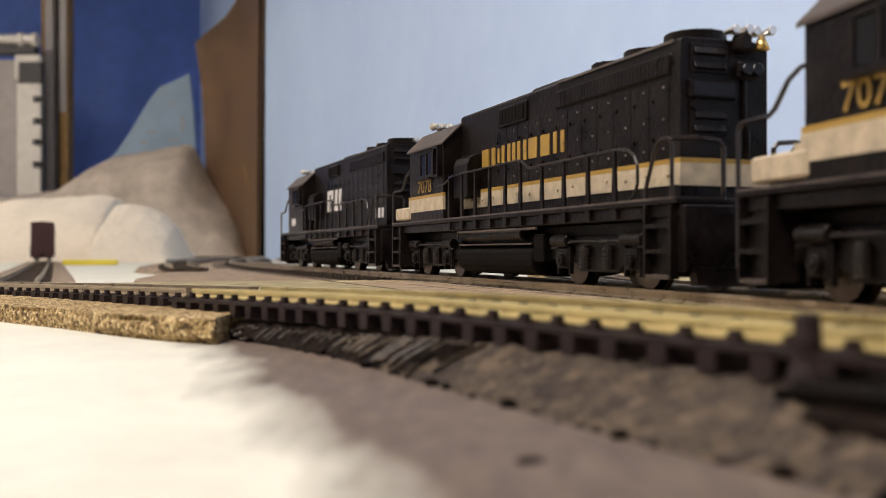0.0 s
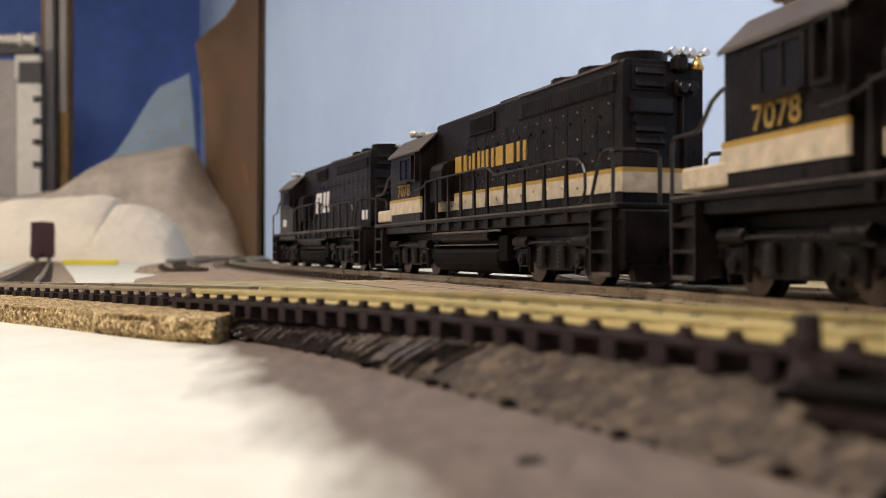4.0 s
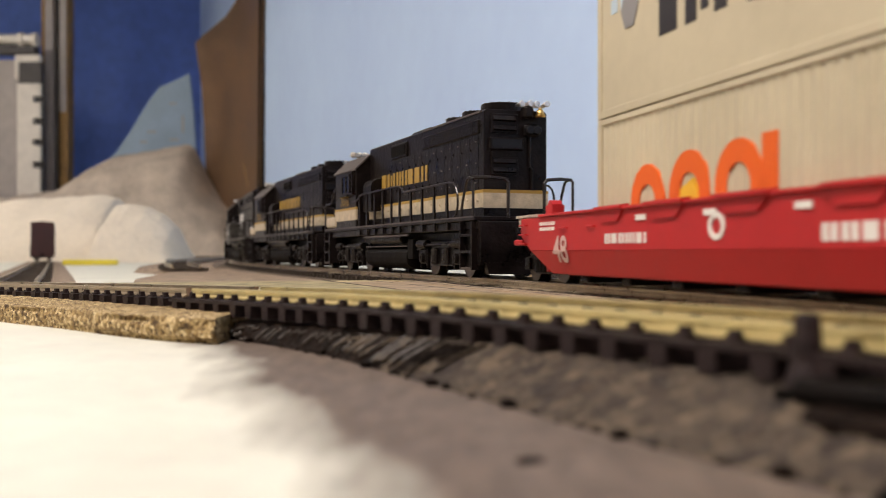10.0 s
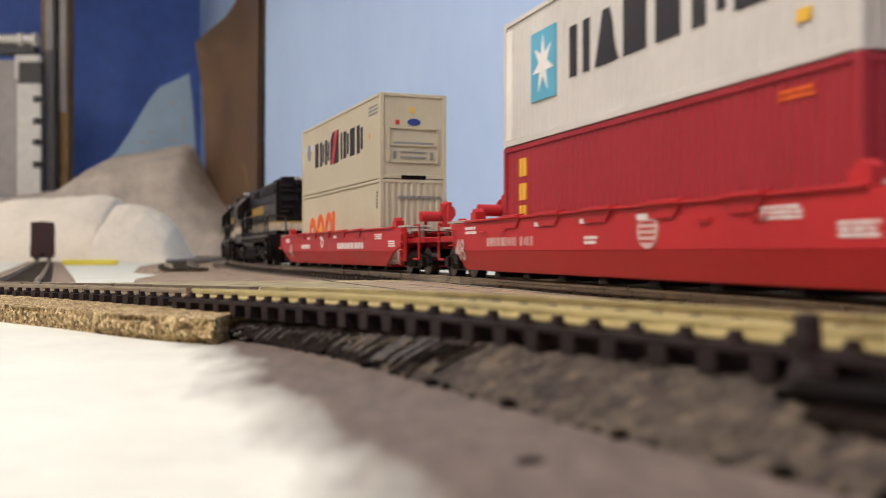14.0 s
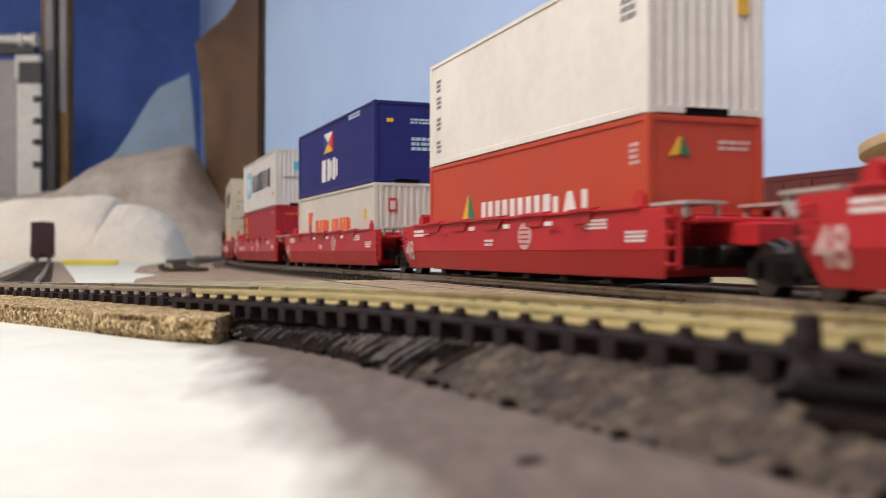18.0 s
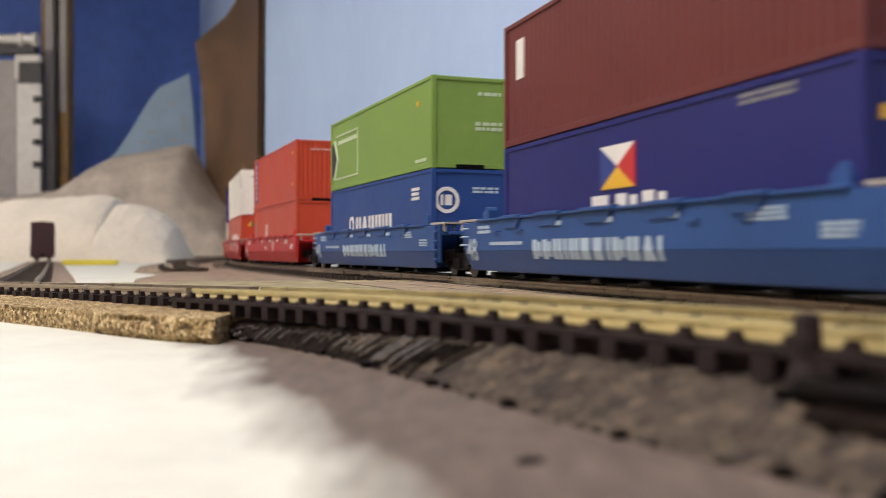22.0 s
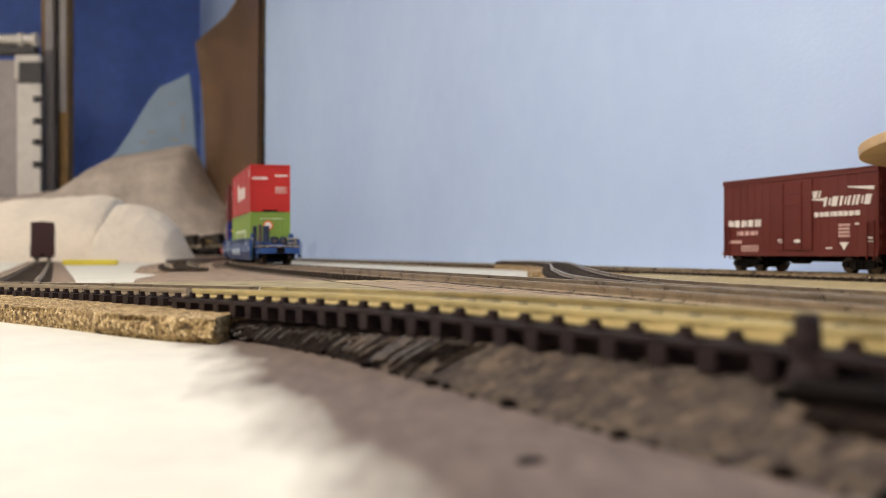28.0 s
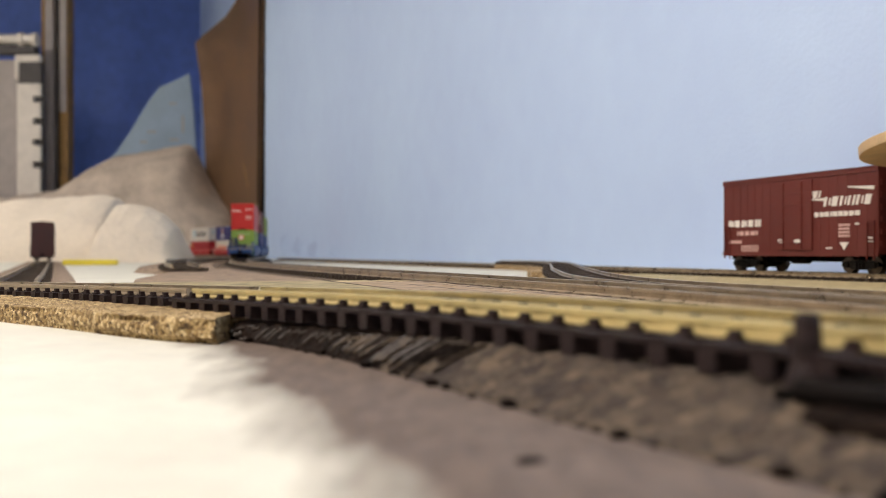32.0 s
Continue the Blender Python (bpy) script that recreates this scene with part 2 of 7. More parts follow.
def finish(bm, bevel=0.0, segments=1):
    bmesh.ops.recalc_face_normals(bm, faces=bm.faces)
    if bevel:
        sharp = [e for e in bm.edges if len(e.link_faces) == 2 and e.calc_face_angle(0) > 0.6]
        bmesh.ops.bevel(bm, geom=sharp, offset=bevel * MM, segments=segments, affect="EDGES", profile=0.6, clamp_overlap=True)
    return bm


def part(name, bm, material, parent=None, label="", bevel=0.0, smooth=False):
    """Links a bmesh as one mesh object under a thing or a part."""
    finish(bm, bevel)
    me = bpy.data.meshes.new(name)
    bm.to_mesh(me)
    bm.free()
    me.materials.append(material)
    if smooth:
        for p in me.polygons:
            p.use_smooth = True
    ob = new(name, me)
    ob.parent = parent
    if label:
        ob["label"] = label
    return ob


def box_part(name, dims, material, parent, label="", bevel=0.0):
    bm = bmesh.new()
    bx(bm, *dims)
    return part(name, bm, material, parent, label, bevel)


def thing(name, label, category, group="", kind=""):
    return tagged(new(name), label, category, group, kind)


# ---------------------------------------------------------------- plan: the main line's centre (millimetres)
PATH = []


def make_path():
    """A wide bend beside the viewer, straight across the near table, a slight bend to the right, straight, then a wide bend to the left."""
    x, y, h = 16.0 + math.tan(radians(-20.2)) * (240 - 313.1), 240.0, -20.2
    back = []
    while len(back) < 596:
        h += math.degrees(1 / 1100) if len(back) < 420 else 0
        x -= math.sin(radians(h))
        y -= math.cos(radians(h))
        back.append((x, y, h))
    PATH.extend(reversed(back))
    x, y, h = 16.0 + math.tan(radians(-20.2)) * (240 - 313.1), 240.0, -20.2
    while len(PATH) < 3700:
        PATH.append((x, y, h))
        if 565 < y < 1750:
            h = min(-8.3, h + 0.0161)
        elif y >= 1750:
            h -= math.degrees(1 / 2000)
        x += math.sin(radians(h))
        y += math.cos(radians(h))
    # hand-laid track: a slight sway to either side
    along = np.interp(np.arange(len(PATH)), SWAY_AT, SWAY)
    bell = np.hanning(161)
    along = np.convolve(np.pad(along, 80, mode="edge"), bell / bell.sum(), "valid")
    PATH[:] = [(x + d * math.cos(radians(h)), y - d * math.sin(radians(h)), h) for (x, y, h), d in zip(PATH, along)]


SWAY_AT = (300, 450, 600, 750, 900, 1050, 1200, 1400, 1700, 2000)
SWAY = (0.0, -1.0, 0.8, 1.8, 0.3, -1.9, -2.1, -1.3, -0.4, 0.0)
make_path()


def on_path(s, side=0.0):
    """x, y, heading at s millimetres along the main line, offset to its right."""
    s = max(0.0, min(len(PATH) - 2.0, s))
    i = int(s)
    f = s - i
    x, y, h = (PATH[i][k] * (1 - f) + PATH[i + 1][k] * f for k in range(3))
    return x + side * math.cos(radians(h)), y - side * math.sin(radians(h)), h


RAIL_TOP = 9.5      # main and near track on thick cork
RAIL_FAR = 5.6      # far track on thin cork


def sweep(bm, line, outline, caps=True, jitter=0.0, seed=0, lift=None):
    """Sweeps an outline of (offset to the right, height) along a line of (x, y, heading)."""
    rng = random.Random(seed)
    rings = []
    for k, (x, y, h) in enumerate(line):
        c, s = math.cos(radians(h)), math.sin(radians(h))
        up = lift[k] if lift else 0.0
        ring = []
        for o, z in outline:
            jo, jz = (rng.uniform(-jitter, jitter), rng.uniform(-jitter, jitter) * 0.6) if jitter and z > 0.3 else (0, 0)
            ring.append(bm.verts.new(((x + (o + jo) * c) * MM, (y - (o + jo) * s) * MM, (z + jz + up) * MM)))
        rings.append(ring)
    n = len(outline)
    for a, b in zip(rings[:-1], rings[1:]):
        for i in range(n):
            bm.faces.new((a[i], a[(i + 1) % n], b[(i + 1) % n], b[i]))
    if caps:
        bm.faces.new(list(reversed(rings[0])))
        bm.faces.new(rings[-1])


def curve_line(points, step=1.0):
    """A smooth line of (x, y, heading) through points."""
    pts = [Vector(p) for p in points]
    pts = [pts[0] * 2 - pts[1]] + pts + [pts[-1] * 2 - pts[-2]]
    raw = []
    for i in range(1, len(pts) - 2):
        p0, p1, p2, p3 = pts[i - 1:i + 3]
        n = max(2, int((p2 - p1).length / step))
        for k in range(n):
            t = k / n
            raw.append(0.5 * ((2 * p1) + (p2 - p0) * t + (2 * p0 - 5 * p1 + 4 * p2 - p3) * t * t + (3 * p1 - p0 - 3 * p2 + p3) * t ** 3))
    out = []
    for a, b in zip(raw[:-1], raw[1:]):
        d = b - a
        out.append((a.x, a.y, math.degrees(math.atan2(d.x, d.y))))
    return out


def arc_line(x, y, h, rate, back, ahead):
    """A line that turns by rate degrees a millimetre, from back mm behind the point to ahead mm before it."""
    def run(n, sign):
        px, py, ph, out = x, y, h, []
        for _ in range(int(n)):
            out.append((px, py, ph))
            ph += sign * rate
            px += sign * math.sin(radians(ph))
            py += sign * math.cos(radians(ph))
        return out
    return list(reversed(run(back, -1)))[:-1] + run(ahead, 1)


RAIL = [(-1.35, 0), (1.35, 0), (1.35, 0.35), (0.38, 0.75), (0.38, 1.6), (0.62, 1.8), (0.62, 2.45), (0.5, 2.54), (-0.5, 2.54), (-0.62, 2.45), (-0.62, 1.8), (-0.38, 1.6), (-0.38, 0.75), (-1.35, 0.35)]


def tie_mesh(length, width, height, detail, material, spike=1.05):
    bm = bmesh.new()
    bx(bm, -length / 2, length / 2, -width / 2, width / 2, 0, height)
    if detail:
        for side in (-1, 1):
            g = side * 8.9
            bx(bm, g - 2.6, g + 2.6, -width / 2 + 0.25, width / 2 - 0.25, height, height + 0.35)
            for o in (-1.75, 1.75):
                bx(bm, g + o - 0.55, g + o + 0.55, -0.6, 0.6, height + 0.35, height + spike)
    finish(bm)
    me = bpy.data.meshes.new("tie")
    bm.to_mesh(me)
    bm.free()
    me.materials.append(material)
    return me


TIE_NEAR = tie_mesh(30.0, 2.5, 3.2, True, M["tie"])
TIE_FAR = tie_mesh(29.0, 2.7, 1.9, True, M["tie_old"], 0.5)
TIE_THIN = tie_mesh(30.0, 3.0, 1.9, True, M["tie"])
TIES = []           # (track, line, top of the cork, from, to, mesh, pitch): laid at the end of the file


def make_track(name, label, line, rail_top, first, last, separate_to, material, mesh, pitch=7.2, step=6, tie=2.0, tall=2.54, wide=1.0, fall=None):
    """Two rails on ties; the ties from first to separate_to along the line are laid one by one, those past it are one mesh."""
    track = thing(name, label, "railway track", kind="structure")
    cork_top = rail_top - tie - tall
    for side in (-1, 1):
        bm = bmesh.new()
        lift = [-fall(i) for i in range(first, last, step)] if fall else None
        sweep(bm, line[first:last:step], [(o * wide + side * 8.9, z * tall / 2.54 + cork_top + tie) for o, z in RAIL], lift=lift)
        part("rail", bm, material, track)
    if last > separate_to:
        bm = bmesh.new()
        s = separate_to + pitch
        while s < last - 2:
            x, y, h = line[int(s)]
            c, sn = math.cos(radians(h)), math.sin(radians(h))
            vs = bx(bm, -14.5, 14.5, -1.4, 1.4, cork_top, cork_top + 1.95)
            for v in vs:
                px, py = v.co.x, v.co.y
                v.co.x, v.co.y = x * MM + px * c + py * sn, y * MM - px * sn + py * c
            s += pitch
        tagged(part("far_ties", bm, M["tie_old"], track), kind="stuff")
    TIES.append((track, line, cork_top, first, separate_to, mesh, pitch, fall))
    return track


def make_roadbed(name, label, line, top, half, material, bevel=5.0, step=8, seed=1, taper=0):
    bm = bmesh.new()
    sweep(bm, line[::step], [(-half - bevel, 0.02), (half + bevel, 0.02), (half, top), (half * 0.4, top), (-half * 0.4, top), (-half, top)], jitter=0.25, seed=seed)
    if taper:
        # the near end runs out in a low sloping tongue
        bm.verts.ensure_lookup_table()
        for k in range(taper):
            f = (k / taper) ** 0.7
            ring = bm.verts[k * 6:k * 6 + 6]
            edge = ring[1].co.copy()
            for v in ring:
                v.co.x, v.co.y = edge.x + (v.co.x - edge.x) * max(0.12, f), edge.y + (v.co.y - edge.y) * max(0.12, f)
                v.co.z *= max(0.1, f)
    ob = part(name, bm, material)
    return tagged(ob, label, "cork roadbed", kind="structure")


# ---------------------------------------------------------------- the room and the table
def slab(name, label, category, pts, z0, z1, material):
    bm = bmesh.new()
    prism(bm, pts, "z", z0, z1)
    return tagged(part(name, bm, material), label, category, kind="structure")


SLOPE = 0.368       # the back scene runs with the main line: x = BACK - SLOPE * y
BACK = 512.0
CORNER = (BACK - SLOPE * 4224, 4224.0)
slab("table_top", "white painted plywood layout table with a grey-brown brushed patch", "table top",
     [(-2600, -420), (BACK + SLOPE * 420 - 3, -420), (CORNER[0] - 3, CORNER[1] - 3), (-2600, CORNER[1] - 3 - (2600 + CORNER[0]) * 0.368)], -19, 0, M["table"])
for x, y in ((-2500, -340), (-1000, -340), (420, -340), (-2500, 1500), (-1000, 1500), (-2500, 3350), (-1300, 3850)):
    box_part("table_leg", (x - 35, x + 35, y - 35, y + 35, -1000, -19), M["wood"], bpy.data.objects["table_top"], "plain wooden leg", 3)
nx, ny = 0.9385, 0.3453
slab("wall_back_scene", "smooth sky-blue painted backdrop wall behind the tracks", "backdrop",
     [(BACK + SLOPE * 900, -900), (CORNER[0], CORNER[1]), (CORNER[0] + 60 * nx, CORNER[1] + 60 * ny), (BACK + SLOPE * 900 + 60 * nx, -900 + 60 * ny)], -1000, 1300, M["wall"])
END = (CORNER[0] - 2100 * nx, CORNER[1] - 2100 * ny)
slab("wall_far", "deep blue painted far wall of the room", "wall",
     [(CORNER[0], CORNER[1] + 0), (END[0], END[1]), (END[0] - 60 * 0.345, END[1] + 60 * 0.9385), (CORNER[0] + 38, CORNER[1] + 78)], -1000, 1300, M["wall_dark"])
slab("wall_left", "plain cream painted room wall", "wall", [(-3060, -2400), (-3000, -2400), (-3000, 3600), (-3060, 3600)], -1000, 1300, M["plain_wall"])
slab("wall_near", "plain cream painted room wall", "wall", [(-3060, -2460), (1500, -2460), (1500, -2400), (-3060, -2400)], -1000, 1300, M["plain_wall"])
slab("wall_side", "plain cream painted room wall", "wall", [(1500, -2460), (1560, -2460), (1560, -820), (830, -820), (830, -880), (1500, -880)], -1000, 1300, M["plain_wall"])
slab("floor", "grey concrete room floor", "floor", [(-3100, -2500), (1600, -2500), (1600, 4400), (-3100, 4400)], -1060, -1000, M["floor"])
slab("ceiling", "white painted room ceiling", "ceiling", [(-3100, -2500), (1600, -2500), (1600, 4400), (-3100, 4400)], 1300, 1360, M["ceiling"])


def wall_patches():
    """Faint darker blue patches on the backdrop near its foot, at its far end."""
    wall = bpy.data.objects["wall_back_scene"]
    rng = random.Random(12)
    for y, z, w, h in ((2480, 36, 40, 46), (2330, 30, 60, 30), (2180, 22, 46, 26), (2000, 20, 60, 16)):
        bm = bmesh.new()
        ring = []
        for k in range(20):
            a = k * math.pi / 10
            r = 1 + 0.3 * rng.uniform(-1, 1)
            yy, zz = y + w * r * math.cos(a), max(2.0, z + h * r * math.sin(a) * 0.7)
            ring.append((yy, zz))
        va = [bm.verts.new(((BACK - SLOPE * yy - 0.5) * MM, yy * MM, zz * MM)) for yy, zz in ring]
        vb = [bm.verts.new(((BACK - SLOPE * yy + 1.0) * MM, yy * MM, zz * MM)) for yy, zz in ring]
        bm.faces.new(va)
        bm.faces.new(list(reversed(vb)))
        for k in range(20):
            bm.faces.new((va[k], vb[k], vb[(k + 1) % 20], va[(k + 1) % 20]))
        part("blue_patch", bm, M["wall_patch"], wall, "faint darker blue patch on the wall")


wall_patches()


def ceiling_fixture(x, y):
    lamp = thing("ceiling_light", "white fluorescent ceiling light with a frosted diffuser", "ceiling light", "ceiling lights")
    lamp.matrix_world = pose(x * MM, y * MM, 1.300)
    bm = bmesh.new()
    bx(bm, -170, 170, -610, 610, -50, 0)
    part("housing", bm, M["white_metal"], lamp, bevel=6)
    bm = bmesh.new()
    bx(bm, -150, 150, -590, 590, -58, -50)
    part("diffuser", bm, M["lamp"], lamp, "glowing frosted diffuser")


ceiling_fixture(-500, -380)
ceiling_fixture(-1850, 1600)

# ---------------------------------------------------------------- roadbeds and tracks
NEAR = arc_line(-4.9, 173.8, -36.0, -0.043, 190, 560)
MAIN = [(x, y, h) for x, y, h in PATH]
FIRST = 300         # the main line's near end, behind the viewer
FAR_X = 440.0
FAR = [(FAR_X - SLOPE * y, y, -20.2) for y in np.arange(-300.0, 2150.0, 0.9385)]
MID = curve_line([(150, 40), (118, 122), (85, 208), (61, 290), (57, 370), (62, 450), (71, 560), (84, 680), (95, 800), (96, 900), (84, 970), (66, 1020)])
SECOND = [on_path(s, -58) for s in range(1050, 3300)]
LEFT = curve_line([(-150, 345), (-196, 450), (-272, 645), (-430, 1045), (-603, 1480), (-790, 1950)])

make_roadbed("main_roadbed", "dark brown painted cork roadbed under the main line", MAIN[FIRST::1], RAIL_TOP - 4.54, 18, M["cork_brown"], seed=2)
make_roadbed("second_roadbed", "weathered brown cork roadbed of the second line", SECOND, RAIL_TOP - 4.6, 31, M["cork_dusty"], seed=3, taper=26)
make_roadbed("far_roadbed", "thin tan cork roadbed along the backdrop", FAR, RAIL_FAR - 4.54, 18, M["cork_tan"], 2, seed=4)
make_roadbed("siding_roadbed", "tan cork roadbed of the connecting track", MID[330:], RAIL_TOP - 5.0, 15, M["cork_tan"], 3, seed=5)
make_roadbed("left_roadbed", "brown cork roadbed of the side track", LEFT[60:], RAIL_TOP - 8.6, 19, M["cork_dusty"], 9, seed=6)

make_track("main_track", "main line track of weathered rails on dark plastic ties", MAIN, RAIL_TOP, FIRST, 3690, 1750, M["rail_far"], TIE_FAR)
def near_fall(i):
    """The near track sinks gently towards its far end."""
    return 0.0147 * max(0.0, i - 182)


JOINT = 266
make_track("near_track", "bare flexible track of bright rails on dark plastic ties", NEAR, RAIL_TOP + 0.76, 0, JOINT, JOINT, M["rail"], TIE_NEAR, step=3, tie=3.2, tall=2.1, fall=near_fall)
make_track("near_track_beyond", "older track of dull weathered rails joined to the near track", NEAR, RAIL_TOP + 0.70, JOINT + 1, len(NEAR), len(NEAR), M["rail_far"], TIE_THIN, step=3, tie=1.9, tall=2.1, fall=near_fall)
make_track("second_track", "second line of weathered rails on dark ties", SECOND, RAIL_TOP, 0, len(SECOND), 500, M["rail_far"], TIE_FAR)
make_track("far_track", "far track of brass-coloured rails on dark ties along the backdrop", FAR, RAIL_FAR, 300, len(FAR), 1700, M["rail_far"], TIE_FAR)
make_track("connecting_track", "connecting track between the main line and the far track", MID, RAIL_TOP - 0.4, 0, len(MID), len(MID), M["rail_far"], TIE_FAR, tall=1.5, wide=0.6)
make_track("side_track", "curved side track on a brown roadbed", LEFT, RAIL_TOP - 4.8, 0, len(LEFT), 700, M["rail_far"], TIE_FAR)


def granular(x, y, z, coarse, amount, seed):
    """A rough offset in millimetres, of grains about coarse millimetres across."""
    v = Vector((x / coarse, y / coarse, z / coarse + seed))
    return (noise.noise(v) + 0.6 * noise.noise(v * 2.3)) * amount


def raw_cork():
    """A cork strip with a rough cut side and end."""
    line = curve_line([(-43, 184), (-54, 190.5), (-68, 203), (-88, 224), (-112, 247), (-140, 281), (-175, 327), (-225, 390), (-280, 452)], 1.0)
    top = RAIL_TOP - 4.56
    outline = [(0, 0.02)] + [(0.0, top * k / 8) for k in range(1, 8)] + [(0.25, top)] + [(w, top) for w in (1, 2, 3.5, 5.5, 8, 11, 15, 20, 28, 40)] + [(40, 0.02)]
    bm = bmesh.new()
    rings = []
    n = len(line)
    for i, (x, y, h) in enumerate(line[:360]):
        sink = 1 - 0.0012 * i
        c, s = math.cos(radians(h)), math.sin(radians(h))
        ring = []
        for o, z in outline:
            # the end is cut on the skew, its foot undercut, its upper lip crumbled
            px, py = x + o * c - o * 0.5 * max(0.0, 1 - i / 44), y - o * s
            d = granular(px, py, z, 2.6, 0.34, 3.0) if o < 30 and z > 0.1 else 0
            e = granular(px, py, z, 3.0, 0.16, 9.0) if z > 1 else 0
            if o < 2 and z < 1.1:
                d -= 1.1 * max(0.0, 1 - i / 80)
            if o < 0.2 and top * 0.7 < z < top * 0.95:
                d -= 1.3 * max(0.0, 0.25 + noise.noise(Vector((i * 0.06, 0.0, 4.0))))
            if o < 3 and z >= top:
                e -= 0.55 * max(0.0, 0.2 + noise.noise(Vector((px * 0.22, py * 0.22, 2.0))))
            ring.append(bm.verts.new(((px - d * c) * MM, (py + d * s) * MM, (z * sink + e) * MM)))
        rings.append(ring)
    m = len(outline)
    for a, b in zip(rings[:-1], rings[1:]):
        for i in range(m):
            bm.faces.new((a[i], a[(i + 1) % m], b[(i + 1) % m], b[i]))
    bm.faces.new(list(reversed(rings[0])))
    bm.faces.new(rings[-1])
    tagged(part("cork_roadbed", bm, M["cork"]), "raw tan cork roadbed strip with a cut end under the near track", "cork roadbed", kind="structure")


raw_cork()


def beds_between():
    """Sanded tan beds between the near track and the main line, and beside the connecting track."""
    def ahead(line, side, y0, y1, step):
        pts = [(x + side * math.cos(radians(h)), y - side * math.sin(radians(h))) for x, y, h in line]
        return [p for p in pts if y0 < p[1] < y1][::step]
    bm = bmesh.new()
    prism(bm, ahead(NEAR, 16.0, 30, 330, 14) + list(reversed(ahead(MAIN, -10.9, 30, 375, 14))), "z", 0.03, 7.2)
    tagged(part("tan_bed", bm, M["tan_bed"]), "sanded tan roadbed between the near track and main line", "roadbed", kind="structure")
    bm = bmesh.new()
    prism(bm, ahead(MID, 16.0, 20, 640, 14) + list(reversed(ahead(FAR, -20.5, 20, 760, 40))), "z", 0.03, 1.6)
    tagged(part("tan_bed", bm, M["tan_bed"]), "tan cork sheet beside the connecting track", "roadbed", kind="structure")
    bm = bmesh.new()
    prism(bm, ahead(MAIN, -17.0, 372, 800, 14) + [(-215, 800), (-170, 600), (-150, 480), (-118, 372)], "z", 0.03, 4.4)
    tagged(part("brown_bed", bm, M["cork_dusty"]), "dusty brown cork sheet between the diverging tracks", "roadbed", kind="structure")
    bm = bmesh.new()
    prism(bm, [(50.5, 560), (60.5, 560), (66, 620), (53, 620)], "z", 0.03, 6.6)
    tagged(part("cork_end", bm, M["cork_tan"], bevel=0.6), "cut tan cork end beside the connecting track", "cork roadbed", kind="structure")


beds_between()


def bed_seams():
    """Thin dark joints between the strips that make up the tan bed."""
    bed = bpy.data.objects["tan_bed"]
    bm = bmesh.new()
    sweep(bm, [p for p in MAIN if 40 < p[1] < 352][::6], [(-42.0, 7.0), (-12.6, 7.0), (-12.6, 7.24), (-42.0, 7.24)], jitter=0.06, seed=8)
    part("cork_strip", bm, M["bed_dusty"], bed, "dusty brown cork strip beside the main rail")
    line = [(x + 16.4 * math.cos(radians(h)), y - 16.4 * math.sin(radians(h))) for x, y, h in NEAR]
    edge = [(x - 43.6 * math.cos(radians(h)), y + 43.6 * math.sin(radians(h))) for x, y, h in MAIN]
    # Added olive sheet that dims the far part of the bed by colour.
    bm = bmesh.new()
    prism(bm, [p for p in line if 176 < p[1] < 326][::12] + [p for p in edge if 186 < p[1] < 350][::-12], "z", 7.0, 7.23)
    part("cork_strip", bm, M["bed_dim"], bed, "olive-brown strip standing in for the bed's dimmer far end")
    for o, w, m in ((-12.2, 0.9, M["cork_brown"]), (-16.5, 0.5, M["cork_brown"]), (-21.0, 0.7, M["cork_tan"]), (-27.0, 0.5, M["cork_brown"]), (-42.6, 0.8, M["cork_brown"])):
        line = [p for p in MAIN if 60 - o * 2 < p[1] < 372][::6]
        bm = bmesh.new()
        sweep(bm, line, [(o - w, 7.0), (o + w, 7.0), (o + w, 7.26), (o - w, 7.26)], jitter=0.05, seed=int(-o))
        part("strip_joint", bm, m, bed, "dark joint between cork strips")


bed_seams()


def tie_strip():
    """The thin plastic web that joins the tie ends along the near side."""
    bm = bmesh.new()
    top = RAIL_TOP - 4.54
    lift = [-near_fall(i) for i in range(0, JOINT, 4)]
    sweep(bm, NEAR[0:JOINT:4], [(-15.1, top + 2.45), (-13.6, top + 2.45), (-13.6, top + 3.1), (-15.1, top + 3.1)], lift=lift)
    sweep(bm, NEAR[0:JOINT:4], [(-10.2, top + 0.1), (-7.6, top + 0.1), (-7.6, top + 3.1), (-10.2, top + 3.1)], lift=lift)
    part("tie_web", bm, M["tie"], bpy.data.objects["near_track"])


tie_strip()


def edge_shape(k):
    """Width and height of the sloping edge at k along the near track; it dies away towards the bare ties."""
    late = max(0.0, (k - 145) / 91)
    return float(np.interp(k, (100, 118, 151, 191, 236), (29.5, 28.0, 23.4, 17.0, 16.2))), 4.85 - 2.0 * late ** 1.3


